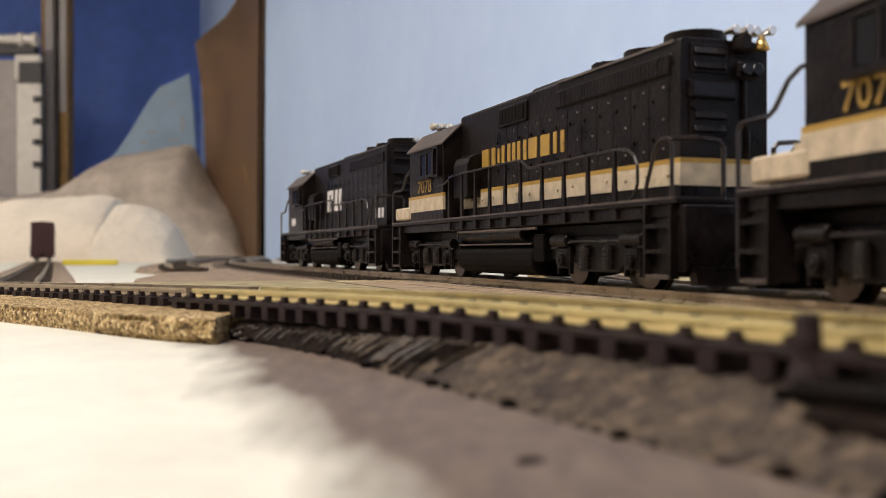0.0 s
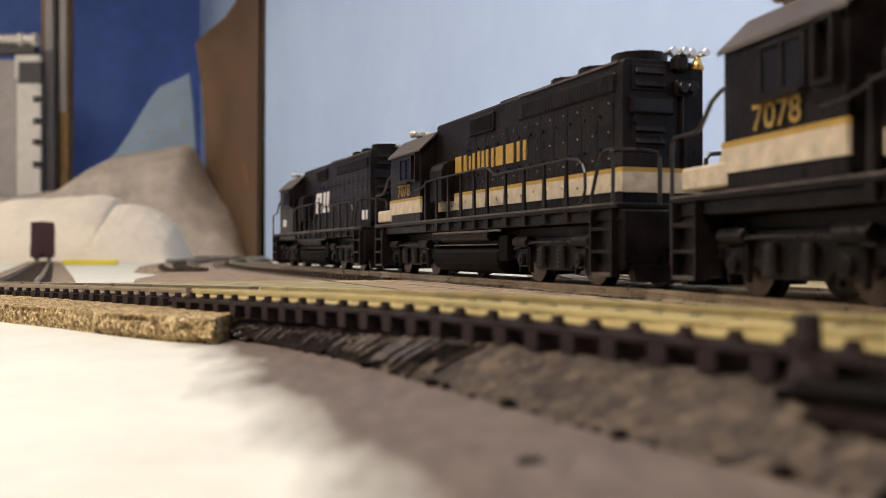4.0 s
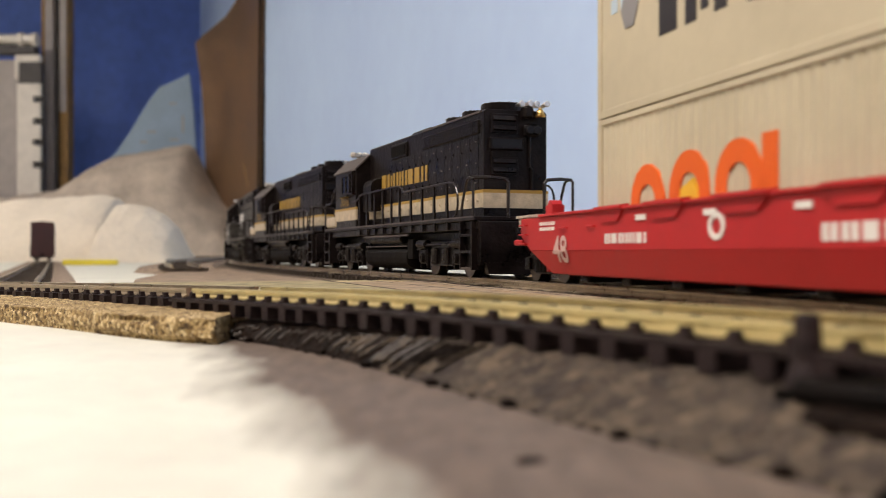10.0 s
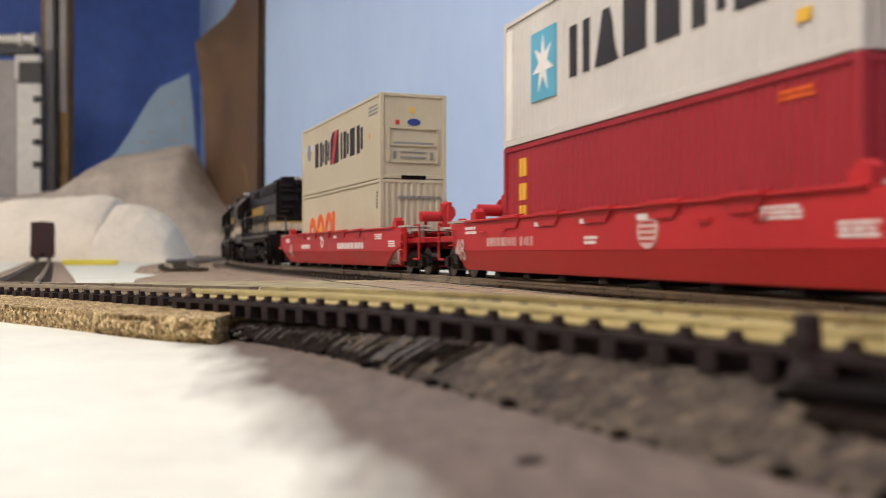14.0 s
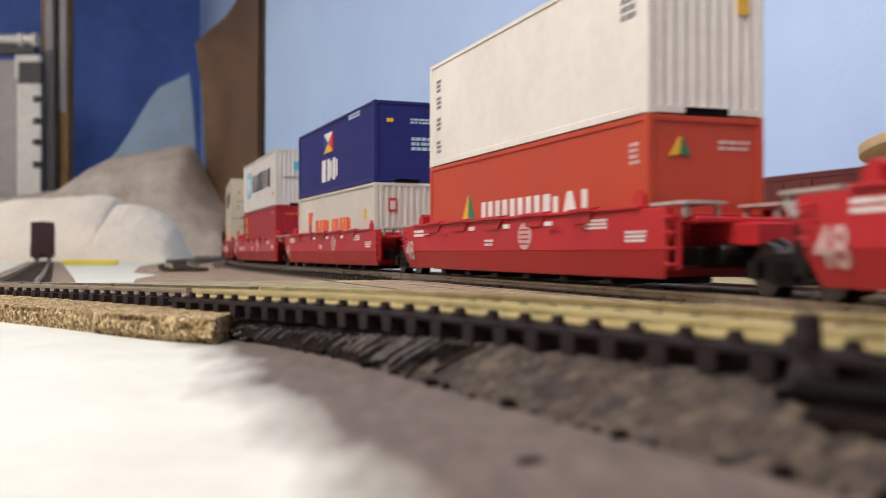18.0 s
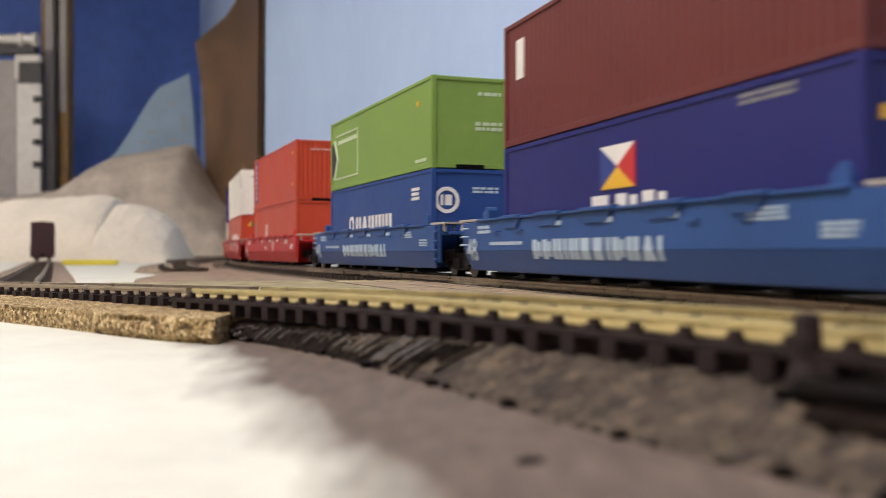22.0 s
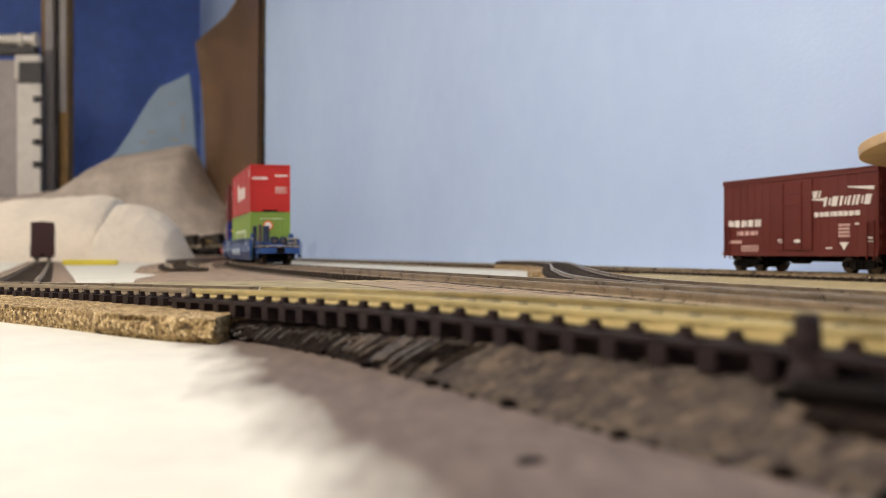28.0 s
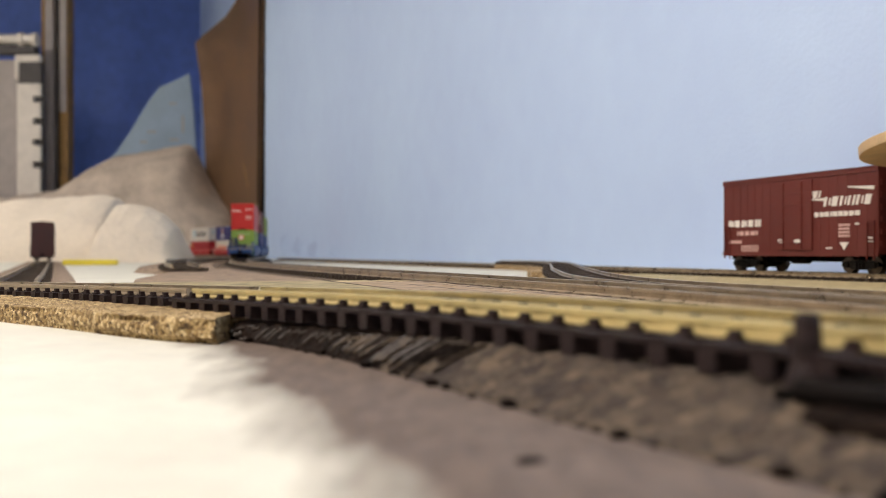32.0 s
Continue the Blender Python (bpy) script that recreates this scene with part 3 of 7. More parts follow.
def sloping_edge(first, last):
    """The roadbed's sloping edge, of rough grains."""
    bm = bmesh.new()
    rings = []
    for i in range(int((last - first) / 0.5)):
        k = first + i * 0.5
        x, y, h = NEAR[int(k)]
        f = k - int(k)
        x2, y2, h2 = NEAR[int(k) + 1]
        x, y = x + (x2 - x) * f, y + (y2 - y) * f
        c, s = math.cos(radians(h)), math.sin(radians(h))
        foot, top = edge_shape(k)
        ring = [(17.0, 0.02, False), (15.0, top, False), (-12.5, top, False)]
        for j in range(44):
            t = j / 43
            ring.append((-14 - (foot - 14) * t, top * (1 - t ** 1.15) + 0.03, True))
        out = []
        for o, z, rough in ring:
            px, py = x + o * c, y - o * s
            lift = 0.0
            if rough and z > 0.05:
                lift = granular(px, py, z, 1.9, 0.34, 5.0) + granular(px, py, z, 6.0, 0.4, 6.0)
                lift = max(lift, 0.02 - z)
            out.append(bm.verts.new((px * MM, py * MM, (z + lift) * MM)))
        rings.append(out)
    n = len(rings[0])
    for a, b in zip(rings[:-1], rings[1:]):
        for i in range(n):
            bm.faces.new((a[i], a[(i + 1) % n], b[(i + 1) % n], b[i]))
    bm.faces.new(list(reversed(rings[0])))
    bm.faces.new(rings[-1])
    return bm


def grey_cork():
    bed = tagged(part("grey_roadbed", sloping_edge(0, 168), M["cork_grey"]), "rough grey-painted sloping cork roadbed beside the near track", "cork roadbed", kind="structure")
    # Glue under the bare ties, coloured so dark that it holds their shade too.
    part("glue_shade_patch", sloping_edge(168, 252), M["sliver"], bed, "dark dried glue and painted shade under the bare ties")
    rng = random.Random(4)
    for i in range(23):
        k = 163 + i * 3.1 + rng.uniform(-0.5, 0.5)
        x, y, h = NEAR[int(k)]
        c, s = math.cos(radians(h)), math.sin(radians(h))
        foot, top = edge_shape(k)
        near, out = -14.6 - rng.uniform(0, 0.3), -foot + rng.uniform(0.2, 1.6)
        out = max(out, -19.5)
        pts = []
        for o, shift in ((near, -1.5), ((near + out) / 2, -0.2), (out, 0.9)):
            t = max(0.0, min(0.97, (-14 - o) / (foot - 14)))
            z = top * (1 - t ** 1.15) + 0.35
            pts.append((x + o * c + shift * s, y - o * s + shift * c, z))
        bm = bmesh.new()
        tube(bm, pts, rng.uniform(0.22, 0.38), 5)
        part("glue_ridge", bm, M["ridge"], bed)
    for i in range(20):
        k = 152 + i * 1.9 + rng.uniform(-0.6, 0.6)
        x, y, h = NEAR[int(k)]
        c, s = math.cos(radians(h)), math.sin(radians(h))
        foot, top = edge_shape(k)
        a = rng.uniform(-15.2, -14.6)
        b = -foot + rng.uniform(0.3, 0.5 * (foot - 14))
        pts = []
        for o, shift in ((a, -1.6), ((a + b) / 2, -0.3), (b, 1.0)):
            t = max(0.0, min(0.97, (-14 - o) / (foot - 14)))
            pts.append((x + o * c + shift * s, y - o * s + shift * c, top * (1 - t ** 1.15) + 0.3))
        bm = bmesh.new()
        tube(bm, pts, rng.uniform(0.25, 0.42), 5)
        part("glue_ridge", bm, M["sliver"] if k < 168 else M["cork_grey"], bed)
    # Near-black grains along the foot draw the slope's ragged shadow line.
    for i in range(40):
        k = 70 + i * 4.1 + rng.uniform(-2.0, 2.0)
        x, y, h = NEAR[int(k)]
        c, s = math.cos(radians(h)), math.sin(radians(h))
        o = -edge_shape(k)[0] + rng.uniform(-0.5, 0.7)
        r = rng.choice((0.35, 0.5, 0.6, 1.1)) * rng.uniform(0.8, 1.1)
        bm = bmesh.new()
        bmesh.ops.create_icosphere(bm, subdivisions=1, radius=r * MM)
        for v in bm.verts:
            v.co = v.co * rng.uniform(0.75, 1.2)
            v.co.z = v.co.z * 0.6
        bmesh.ops.translate(bm, verts=bm.verts, vec=Vector((x + o * c, y - o * s, r * 0.35)) * MM)
        part("foot_shade_grain", bm, M["sliver"], bed)
    for i in range(9):
        k = 222 + i * 2.2 + rng.uniform(-0.8, 0.8)
        x, y, h = NEAR[int(k)]
        c, s = math.cos(radians(h)), math.sin(radians(h))
        o, z = -16.0 - rng.uniform(0.1, 1.0), rng.uniform(0.5, 1.9)
        bm = bmesh.new()
        tube(bm, [(x + o * c, y - o * s, z), (x + (o - 0.5) * c + 1.1 * s, y - (o - 0.5) * s + 1.1 * c, z - rng.uniform(0.1, 0.5)), (x + (o - 0.3) * c + 2.4 * s, y - (o - 0.3) * s + 2.4 * c, z - 0.4)], rng.uniform(0.16, 0.3), 6)
        part("glue_drip", bm, M["glue"], bed, "shiny dried glue drip", smooth=True)


grey_cork()


# ---------------------------------------------------------------- plaster hills, boards and the room's far end
def hill(name, label, material, y0, y1, outline, seed, rough, back=1.6, cols=90, rows=36):
    """A hill whose crest follows outline, a list of (x, height), at the depth y0..y1 (millimetres)."""
    bm = bmesh.new()
    xs = np.linspace(outline[0][0], outline[-1][0], cols)
    hs = np.interp(xs, [p[0] for p in outline], [p[1] for p in outline])
    grid = []
    for j in range(rows + 1):
        v = j / rows
        if v < 0.62:
            t = v / 0.62
            lift = math.sin(t * math.pi / 2) ** 0.75
        else:
            lift = math.cos((v - 0.62) / 0.38 * math.pi / 2) ** 0.8
        row = []
        for i, (x, h) in enumerate(zip(xs, hs)):
            y = y0 + (y1 - y0) * v
            n = noise.fractal(Vector((x * 0.009, y * 0.009, seed)), 0.8, 2.1, 4) * rough
            d = noise.noise(Vector((x * 0.004, v * 3, seed + 7))) * rough * 3
            z = max(0.02, h * lift + n * min(1.0, lift * 2) * (1 if 0 < i < cols - 1 else 0) - (0 if lift < 0.98 else 0))
            row.append(bm.verts.new((x * MM, (y + d) * MM, (z if lift > 0.001 else 0.0) * MM)))
        grid.append(row)
    for a, b in zip(grid[:-1], grid[1:]):
        for i in range(cols - 1):
            bm.faces.new((a[i], a[i + 1], b[i + 1], b[i]))
    return tagged(part(name, bm, material, smooth=True), label, "scenery hill", "plaster hills")


def px_outline(depth, pts):
    """Crest points given by direction: sideways and upward slopes seen from the lens, at a depth."""
    return [((x - 784) / 1740 * depth, 17.3 + (447.2 - y) / 1740 * depth) for x, y in pts]


hill("plaster_mountain", "rough grey plaster-cloth mountain slope, unpainted", M["plaster_grey"], 2880, 3300,
     px_outline(3080, [(-160, 352), (-60, 350), (40, 345), (100, 335), (150, 300), (200, 276), (260, 264), (300, 258), (333, 257), (348, 288), (370, 328), (404, 362), (434, 405), (452, 462)]), 3.0, 14)
hill("plaster_hill", "smooth white plaster hill, unpainted", M["plaster_white"], 1790, 2080,
     px_outline(1900, [(-140, 380), (-60, 362), (0, 354), (60, 350), (110, 345), (165, 345), (190, 350), (200, 365), (206, 400), (208, 466)]), 5.0, 5)
hill("plaster_mound", "rounded white plaster mound with a paper texture", M["plaster_white"], 1640, 1850,
     px_outline(1740, [(184, 466), (190, 380), (200, 364), (226, 360), (258, 364), (286, 378), (308, 402), (321, 438), (328, 466)]), 8.0, 5)


def flat_board(name, label, category, depth, pts, thick, material, shift=0.0):
    """An upright board with an outline seen across the view at a depth."""
    bm = bmesh.new()
    prism(bm, [((x - 784) / 1740 * depth, 17.3 + (447.2 - y) / 1740 * depth) for x, y in pts], "y", depth, depth + thick)
    return tagged(part(name, bm, material), label, category)


flat_board("foam_sheet", "pale blue foam insulation sheet cut to a slope behind the mountain", "foam sheet", 3420,
           [(150, 320), (205, 270), (232, 230), (262, 180), (282, 154), (310, 142), (334, 130), (342, 200), (346, 260), (350, 400), (150, 447)], 20, M["foam"])

for k, (px, py, w, h) in enumerate(((262, 232, 14, 3), (300, 182, 12, 3), (322, 205, 3, 30), (300, 246, 16, 3), (248, 250, 12, 3))):
    d = 3419
    z = 17.3 + (447.2 - py) / 1740 * d
    x = (px - 784) / 1740 * d
    box_part("printed_bar", (x, x + w * 2, d - 0.6, d + 1, z - h * 2, z), M["grey_metal"], bpy.data.objects["foam_sheet"], "faint printed bar")


def hardboard():
    """A tall curved hardboard strip standing at the end of the backdrop."""
    bm = bmesh.new()
    rows = [(-140, 470, 467), (-40, 425, 467), (0, 418, 467), (30, 398, 466), (60, 362, 466), (75, 345, 466), (95, 348, 465), (150, 356, 464), (220, 361, 463), (300, 364, 462), (380, 372, 461), (464, 392, 460)]
    cols = 10
    for side in (0, 1):
        grid = []
        for y, xl, xr in rows:
            line = []
            for i in range(cols + 1):
                t = i / cols
                x = xl + (xr - xl) * t
                d = min(3150 - 420 * t ** 1.6, BACK / ((x - 784) / 1740 + SLOPE) - 40) + side * 4
                line.append(bm.verts.new(((x - 784) / 1740 * d * MM, d * MM, max(0.0, 17.3 + (447.2 - y) / 1740 * d) * MM)))
            grid.append(line)
        for a, b in zip(grid[:-1], grid[1:]):
            for i in range(cols):
                bm.faces.new((a[i], a[i + 1], b[i + 1], b[i]))
    board = thing("hardboard_panel", "curved brown hardboard panel with a torn upper edge", "board")
    part("panel", bm, M["hardboard"], board, smooth=True)
    bm = bmesh.new()
    d = 2745
    pts = [((x - 784) / 1740 * d, 17.3 + (447.2 - y) / 1740 * d) for x, y in ((430, 290), (433, 298), (436, 312), (438, 330), (437, 330), (434.6, 312), (432, 299), (429, 291))]
    prism(bm, pts, "y", d, d + 2)
    part("scuff", bm, M["post_wood"], board, "pale scuff on the panel")


hardboard()
# The shadow in the gap between hardboard and wall, built as a black strip.
flat_board("gap_shadow", "black strip standing in for the shadowed gap beside the backdrop", "panel edge", 2745, [(459, -140), (472, -140), (472, 462), (455, 462)], 14, M["black_matt"])


# ---------------------------------------------------------------- the train's running: arc length by time (millimetres)
RUN = [(0, 658.2), (1, 658.6), (2, 659.1), (2.5, 660.2), (3, 663.3), (3.5, 670.8), (4, 681.2), (4.5, 694), (5, 708.9), (5.5, 725.6),
       (6, 746.5), (6.5, 771.5), (7, 798.8), (7.5, 827), (8, 855.3), (8.5, 883.8), (9, 912.9), (9.5, 942.6), (10, 972.4), (10.5, 1002.7),
       (11, 1034.2), (11.5, 1067.9), (12, 1105.2), (12.5, 1146.2), (13, 1191.2), (13.5, 1240.4), (14, 1292.8), (14.5, 1348.5), (15, 1405.2), (15.5, 1462.8),
       (16, 1521.5), (16.5, 1581.3), (17, 1643.4), (17.5, 1708.1), (18, 1772.8), (18.5, 1839.8), (19, 1908.9), (19.5, 1979.4), (20, 2051.8), (20.5, 2126.1),
       (21, 2199.9), (21.5, 2273.5), (22, 2346.3), (22.5, 2417.4), (23, 2490.8), (23.5, 2556.2), (24, 2620.3), (24.5, 2685.5), (25, 2749.8), (25.5, 2815.4),
       (26, 2879.4), (26.5, 2944), (27, 3010.2), (27.5, 3077.3), (28, 3148), (28.5, 3217.5), (29, 3287), (29.5, 3356), (30, 3424), (30.5, 3492),
       (31, 3561), (31.5, 3634), (32, 3709)]


def ride(ob, offset, half, lift=0.0):
    """Keys a thing along the main line: its middle offset mm ahead of the run's mark, carried on two points half mm before and behind."""
    rows = []
    for t, s in RUN:
        ax, ay, _ = on_path(s + offset - half)
        bx_, by_, _ = on_path(s + offset + half)
        rz = math.degrees(math.atan2(ax - bx_, by_ - ay))
        rows.append((t, pose((ax + bx_) / 2 * MM, (ay + by_) / 2 * MM, (RAIL_TOP + lift) * MM, 0, 0, rz)))
    walk(ob, rows)


# ---------------------------------------------------------------- train: paints
def paint(name, colour, rough=0.42, vary=0.08):
    return mat(name, colour, rough, vary=vary, scale=35, bump=0.06, bump_scale=900, spec=0.3)


C = {
    "beige": paint("beige_container_paint", (0.50, 0.44, 0.31)),
    "pale": paint("pale_grey_container_paint", (0.56, 0.53, 0.48)),
    "dark_red": paint("dark_red_container_paint", (0.30, 0.016, 0.024)),
    "navy": paint("navy_container_paint", (0.015, 0.016, 0.125)),
    "ivory": paint("ivory_container_paint", (0.55, 0.51, 0.43)),
    "orange": paint("orange_container_paint", (0.47, 0.058, 0.022)),
    "white": paint("white_container_paint", (0.78, 0.73, 0.64)),
    "blue": paint("blue_container_paint", (0.018, 0.055, 0.21)),
    "green": paint("green_container_paint", (0.20, 0.31, 0.06)),
    "brown": paint("maroon_container_paint", (0.125, 0.026, 0.022)),
    "crimson": paint("crimson_container_paint", (0.44, 0.026, 0.022)),
    "black": paint("black_marking_paint", (0.02, 0.017, 0.02)),
    "orange_mark": paint("bright_orange_marking", (0.72, 0.12, 0.012)),
    "yellow_mark": paint("yellow_marking", (0.72, 0.42, 0.03)),
    "red_mark": paint("red_marking", (0.50, 0.03, 0.03)),
    "white_mark": paint("white_marking", (0.74, 0.71, 0.66)),
    "pink_mark": paint("faded_white_marking", (0.60, 0.40, 0.36)),
    "grey_mark": paint("grey_marking", (0.22, 0.21, 0.21)),
    "cyan_mark": paint("light_blue_marking", (0.10, 0.36, 0.50)),
    "green_mark": paint("dark_green_marking", (0.03, 0.16, 0.07)),
    "blue_mark": paint("blue_marking", (0.03, 0.05, 0.22)),
    "ice_mark": paint("pale_blue_marking", (0.42, 0.52, 0.60)),
    "lime_mark": paint("pale_green_marking", (0.52, 0.60, 0.40)),
}


class Panel:
    """Lays flat markings on one face of a thing. u runs to the right as one faces it, v upwards (millimetres)."""

    def __init__(self, parent, face, origin, depth, fold=None):
        self.parent, self.face, self.o, self.d, self.fold = parent, face, origin, depth, fold

    def at(self, u, v, lift):
        if self.face == "left":
            tuck = max(0.0, self.fold[0] - v) * self.fold[1] if self.fold else 0.0
            return (self.d - lift + tuck, self.o - u, v)
        if self.face == "right":
            return (self.d + lift, self.o + u, v)
        return (self.o + u, self.d - lift, v)      # rear

    def poly(self, bm, pts, lift=0.15):
        a = [bm.verts.new(Vector(self.at(u, v, lift)) * MM) for u, v in pts]
        b = [bm.verts.new(Vector(self.at(u, v, -0.4)) * MM) for u, v in pts]
        n = len(pts)
        bm.faces.new(a)
        bm.faces.new(list(reversed(b)))
        for i in range(n):
            bm.faces.new((a[i], b[i], b[(i + 1) % n], a[(i + 1) % n]))

    def rect(self, bm, u0, u1, v0, v1, lift=0.15):
        self.poly(bm, [(u0, v0), (u1, v0), (u1, v1), (u0, v1)], lift)

    def shape(self, name, material, pts, label="", lift=0.15):
        bm = bmesh.new()
        self.poly(bm, pts, lift)
        return part(name, bm, material, self.parent, label)

    def box(self, name, material, u0, u1, v0, v1, label="", lift=0.15):
        return self.shape(name, material, [(u0, v0), (u1, v0), (u1, v1), (u0, v1)], label, lift)

    def disc(self, name, material, u, v, ru, rv=None, hole=0.0, label="", lift=0.15, n=28):
        rv = rv or ru
        bm = bmesh.new()
        if not hole:
            self.poly(bm, [(u + ru * math.cos(2 * math.pi * i / n), v + rv * math.sin(2 * math.pi * i / n)) for i in range(n)], lift)
        else:
            for i in range(n):
                a, b = 2 * math.pi * i / n, 2 * math.pi * (i + 1) / n
                self.poly(bm, [(u + ru * math.cos(a), v + rv * math.sin(a)), (u + ru * math.cos(b), v + rv * math.sin(b)),
                               (u + ru * hole * math.cos(b), v + rv * hole * math.sin(b)), (u + ru * hole * math.cos(a), v + rv * hole * math.sin(a))], lift)
            bmesh.ops.remove_doubles(bm, verts=bm.verts, dist=0.00001)
        return part(name, bm, material, self.parent, label)

    def bars(self, name, material, u0, u1, v0, v1, count, label="", lift=0.15, stroke=0.24, skew=0.0, kinds=""):
        """A wordmark as a row of plain shapes: even pairs of bars (h), uneven pairs (o), single bars (i), wedges (v), solid blocks (b)."""
        bm = bmesh.new()
        rng = random.Random(count * 7 + int(u0))
        kinds = kinds or "".join(rng.choice("ohbi") for _ in range(count))
        weight = [0.45 if k == "i" else 1.0 for k in kinds]
        pitch = (u1 - u0) / (sum(weight) - 0.2)
        lift *= 0.4
        fold = self.fold[0] if self.fold else v0
        tall = v1 - v0

        def plate(a, b, lo, hi, a2=None, b2=None):
            a2, b2 = a if a2 is None else a2, b if b2 is None else b2
            levels = [lo, fold, hi] if lo < fold < hi else [lo, hi]
            for p, q in zip(levels[:-1], levels[1:]):
                fp, fq = (p - lo) / (hi - lo), (q - lo) / (hi - lo)
                sp, sq = (p - v0) * skew, (q - v0) * skew
                self.poly(bm, [(a + (a2 - a) * fp + sp, p), (b + (b2 - b) * fp + sp, p), (b + (b2 - b) * fq + sq, q), (a + (a2 - a) * fq + sq, q)], lift)

        u = u0
        for k, wide in zip(kinds, weight):
            w = pitch * wide - pitch * 0.2
            st = min(w * 0.5, max(pitch * stroke * 0.95, w * 0.2))
            if k == "i":
                plate(u, u + w, v0, v1)
            elif k == "b":
                plate(u, u + w * 0.86, v0, v1)
            elif k == "v":
                plate(u, u + w, v0, v1, u + w * 0.36, u + w * 0.64)
            elif k == "o":
                plate(u, u + st * 1.25, v0, v1)
                plate(u + w - st * 0.8, u + w, v0 + tall * 0.12, v1 - tall * 0.12)
            else:
                plate(u, u + st, v0, v1)
                plate(u + w - st, u + w, v0, v1)
            u += pitch * wide
        return tagged(part(name, bm, material, self.parent, label), kind="stuff")

    def lines(self, name, material, u0, u1, v0, v1, rows, label="", lift=0.12, seed=1):
        """Small print that cannot be read: short plain bars in rows."""
        rng = random.Random(seed)
        bm = bmesh.new()
        lift *= 0.4
        h = (v1 - v0) / rows
        for r in range(rows):
            u = u0
            while u < u1 - 0.4:
                w = min(u1 - u, rng.uniform(0.8, 2.6))
                self.rect(bm, u, u + w, v0 + r * h + h * 0.15, v0 + (r + 1) * h - h * 0.2, lift)
                u += w + rng.uniform(0.3, 0.7)
        return tagged(part(name, bm, material, self.parent, label), kind="stuff")

    def text(self, name, material, body, u, v, height, label="", lift=0.18, squeeze=1.0):
        """Readable figures, raised as thin plates."""
        curve = bpy.data.curves.new(name, "FONT")
        curve.body, curve.size, curve.extrude = body, height * 1.42 * MM, 0.03 * MM
        curve.offset = height * 0.022 * MM
        tmp = bpy.data.objects.new(name, curve)
        scene.collection.objects.link(tmp)
        me = bpy.data.meshes.new_from_object(tmp.evaluated_get(bpy.context.evaluated_depsgraph_get()))
        bpy.data.objects.remove(tmp)
        for vert in me.vertices:
            x, y, z = vert.co.x / MM * squeeze, vert.co.y / MM, vert.co.z / MM
            vert.co = Vector(self.at(u + x, v + y, lift + z)) * MM
        me.materials.clear()
        me.materials.append(material)
        ob = new(name, me)
        ob.parent = self.parent
        if label:
            ob["label"] = label
        return ob


# ---------------------------------------------------------------- wheels and trucks
def wheel_mesh(radius):
    bm = bmesh.new()
    cyl(bm, (-1.3, 0, 0), (0.9, 0, 0), radius, 20)
    cyl(bm, (0.9, 0, 0), (1.6, 0, 0), radius + 0.7, 20)
    cyl(bm, (-1.7, 0, 0), (-1.3, 0, 0), radius * 0.35, 12)
    finish(bm)
    me = bpy.data.meshes.new("wheel")
    bm.to_mesh(me)
    bm.free()
    me.materials.append(M["wheel"])
    return me


WHEEL = {4.8: wheel_mesh(4.8), 5.8: wheel_mesh(5.8)}


def set_under(ob, parent, x, y, z, rz=0):
    ob.parent = parent
    ob.matrix_basis = pose(x * MM, y * MM, z * MM, 0, 0, rz)
    return ob


def freight_truck(parent, y):
    """A two-axle freight truck: side frames with springs, bolster, wheels."""
    bm = bmesh.new()
    bx(bm, -11.5, 11.5, y - 2.2, y + 2.2, 4.2, 7.5)
    truck = part("truck", bm, M["truck"], parent, "black two-axle truck", bevel=0.3)
    for side in (-1, 1):
        bm = bmesh.new()
        x0, x1 = sorted((side * 9.9, side * 11.6))
        prism(bm, [(y - 14, 4.0), (y - 13, 6.4), (y - 4.5, 7.6), (y + 4.5, 7.6), (y + 13, 6.4), (y + 14, 4.0), (y + 10, 3.8), (y + 5.0, 2.2), (y - 5.0, 2.2), (y - 10, 3.8)], "x", x0, x1)
        for k in (-10, 10):
            bx(bm, min(side * 11.4, side * 12.4), max(side * 11.4, side * 12.4), y + k - 1.7, y + k + 1.7, 3.2, 6.3)
        for k in (-2.4, 0, 2.4):
            cyl(bm, (side * 11.9, y + k, 2.6), (side * 11.9, y + k, 6.0), 0.9, 8)
        part("side_frame", bm, M["truck"], truck)
        for k in (-10, 10):
            set_under(new("wheel", WHEEL[4.8]), truck, side * 8.6, y + k, 4.8, 180 if side > 0 else 0)
    bm = bmesh.new()
    for k in (-10, 10):
        cyl(bm, (-10, y + k, 4.8), (10, y + k, 4.8), 0.9, 8)
    part("axles", bm, M["wheel"], truck)
    return truck


def coupler(parent, y, direction, z=9.0):
    bm = bmesh.new()
    bx(bm, -1.2, 1.2, min(y, y + direction * 7), max(y, y + direction * 7), z - 1, z + 1)
    bx(bm, -2.6, 2.2, min(y + direction * 6, y + direction * 10), max(y + direction * 6, y + direction * 10), z - 1.8, z + 1.8)
    part("coupler", bm, M["black_matt"], parent, "black knuckle coupler", bevel=0.3)


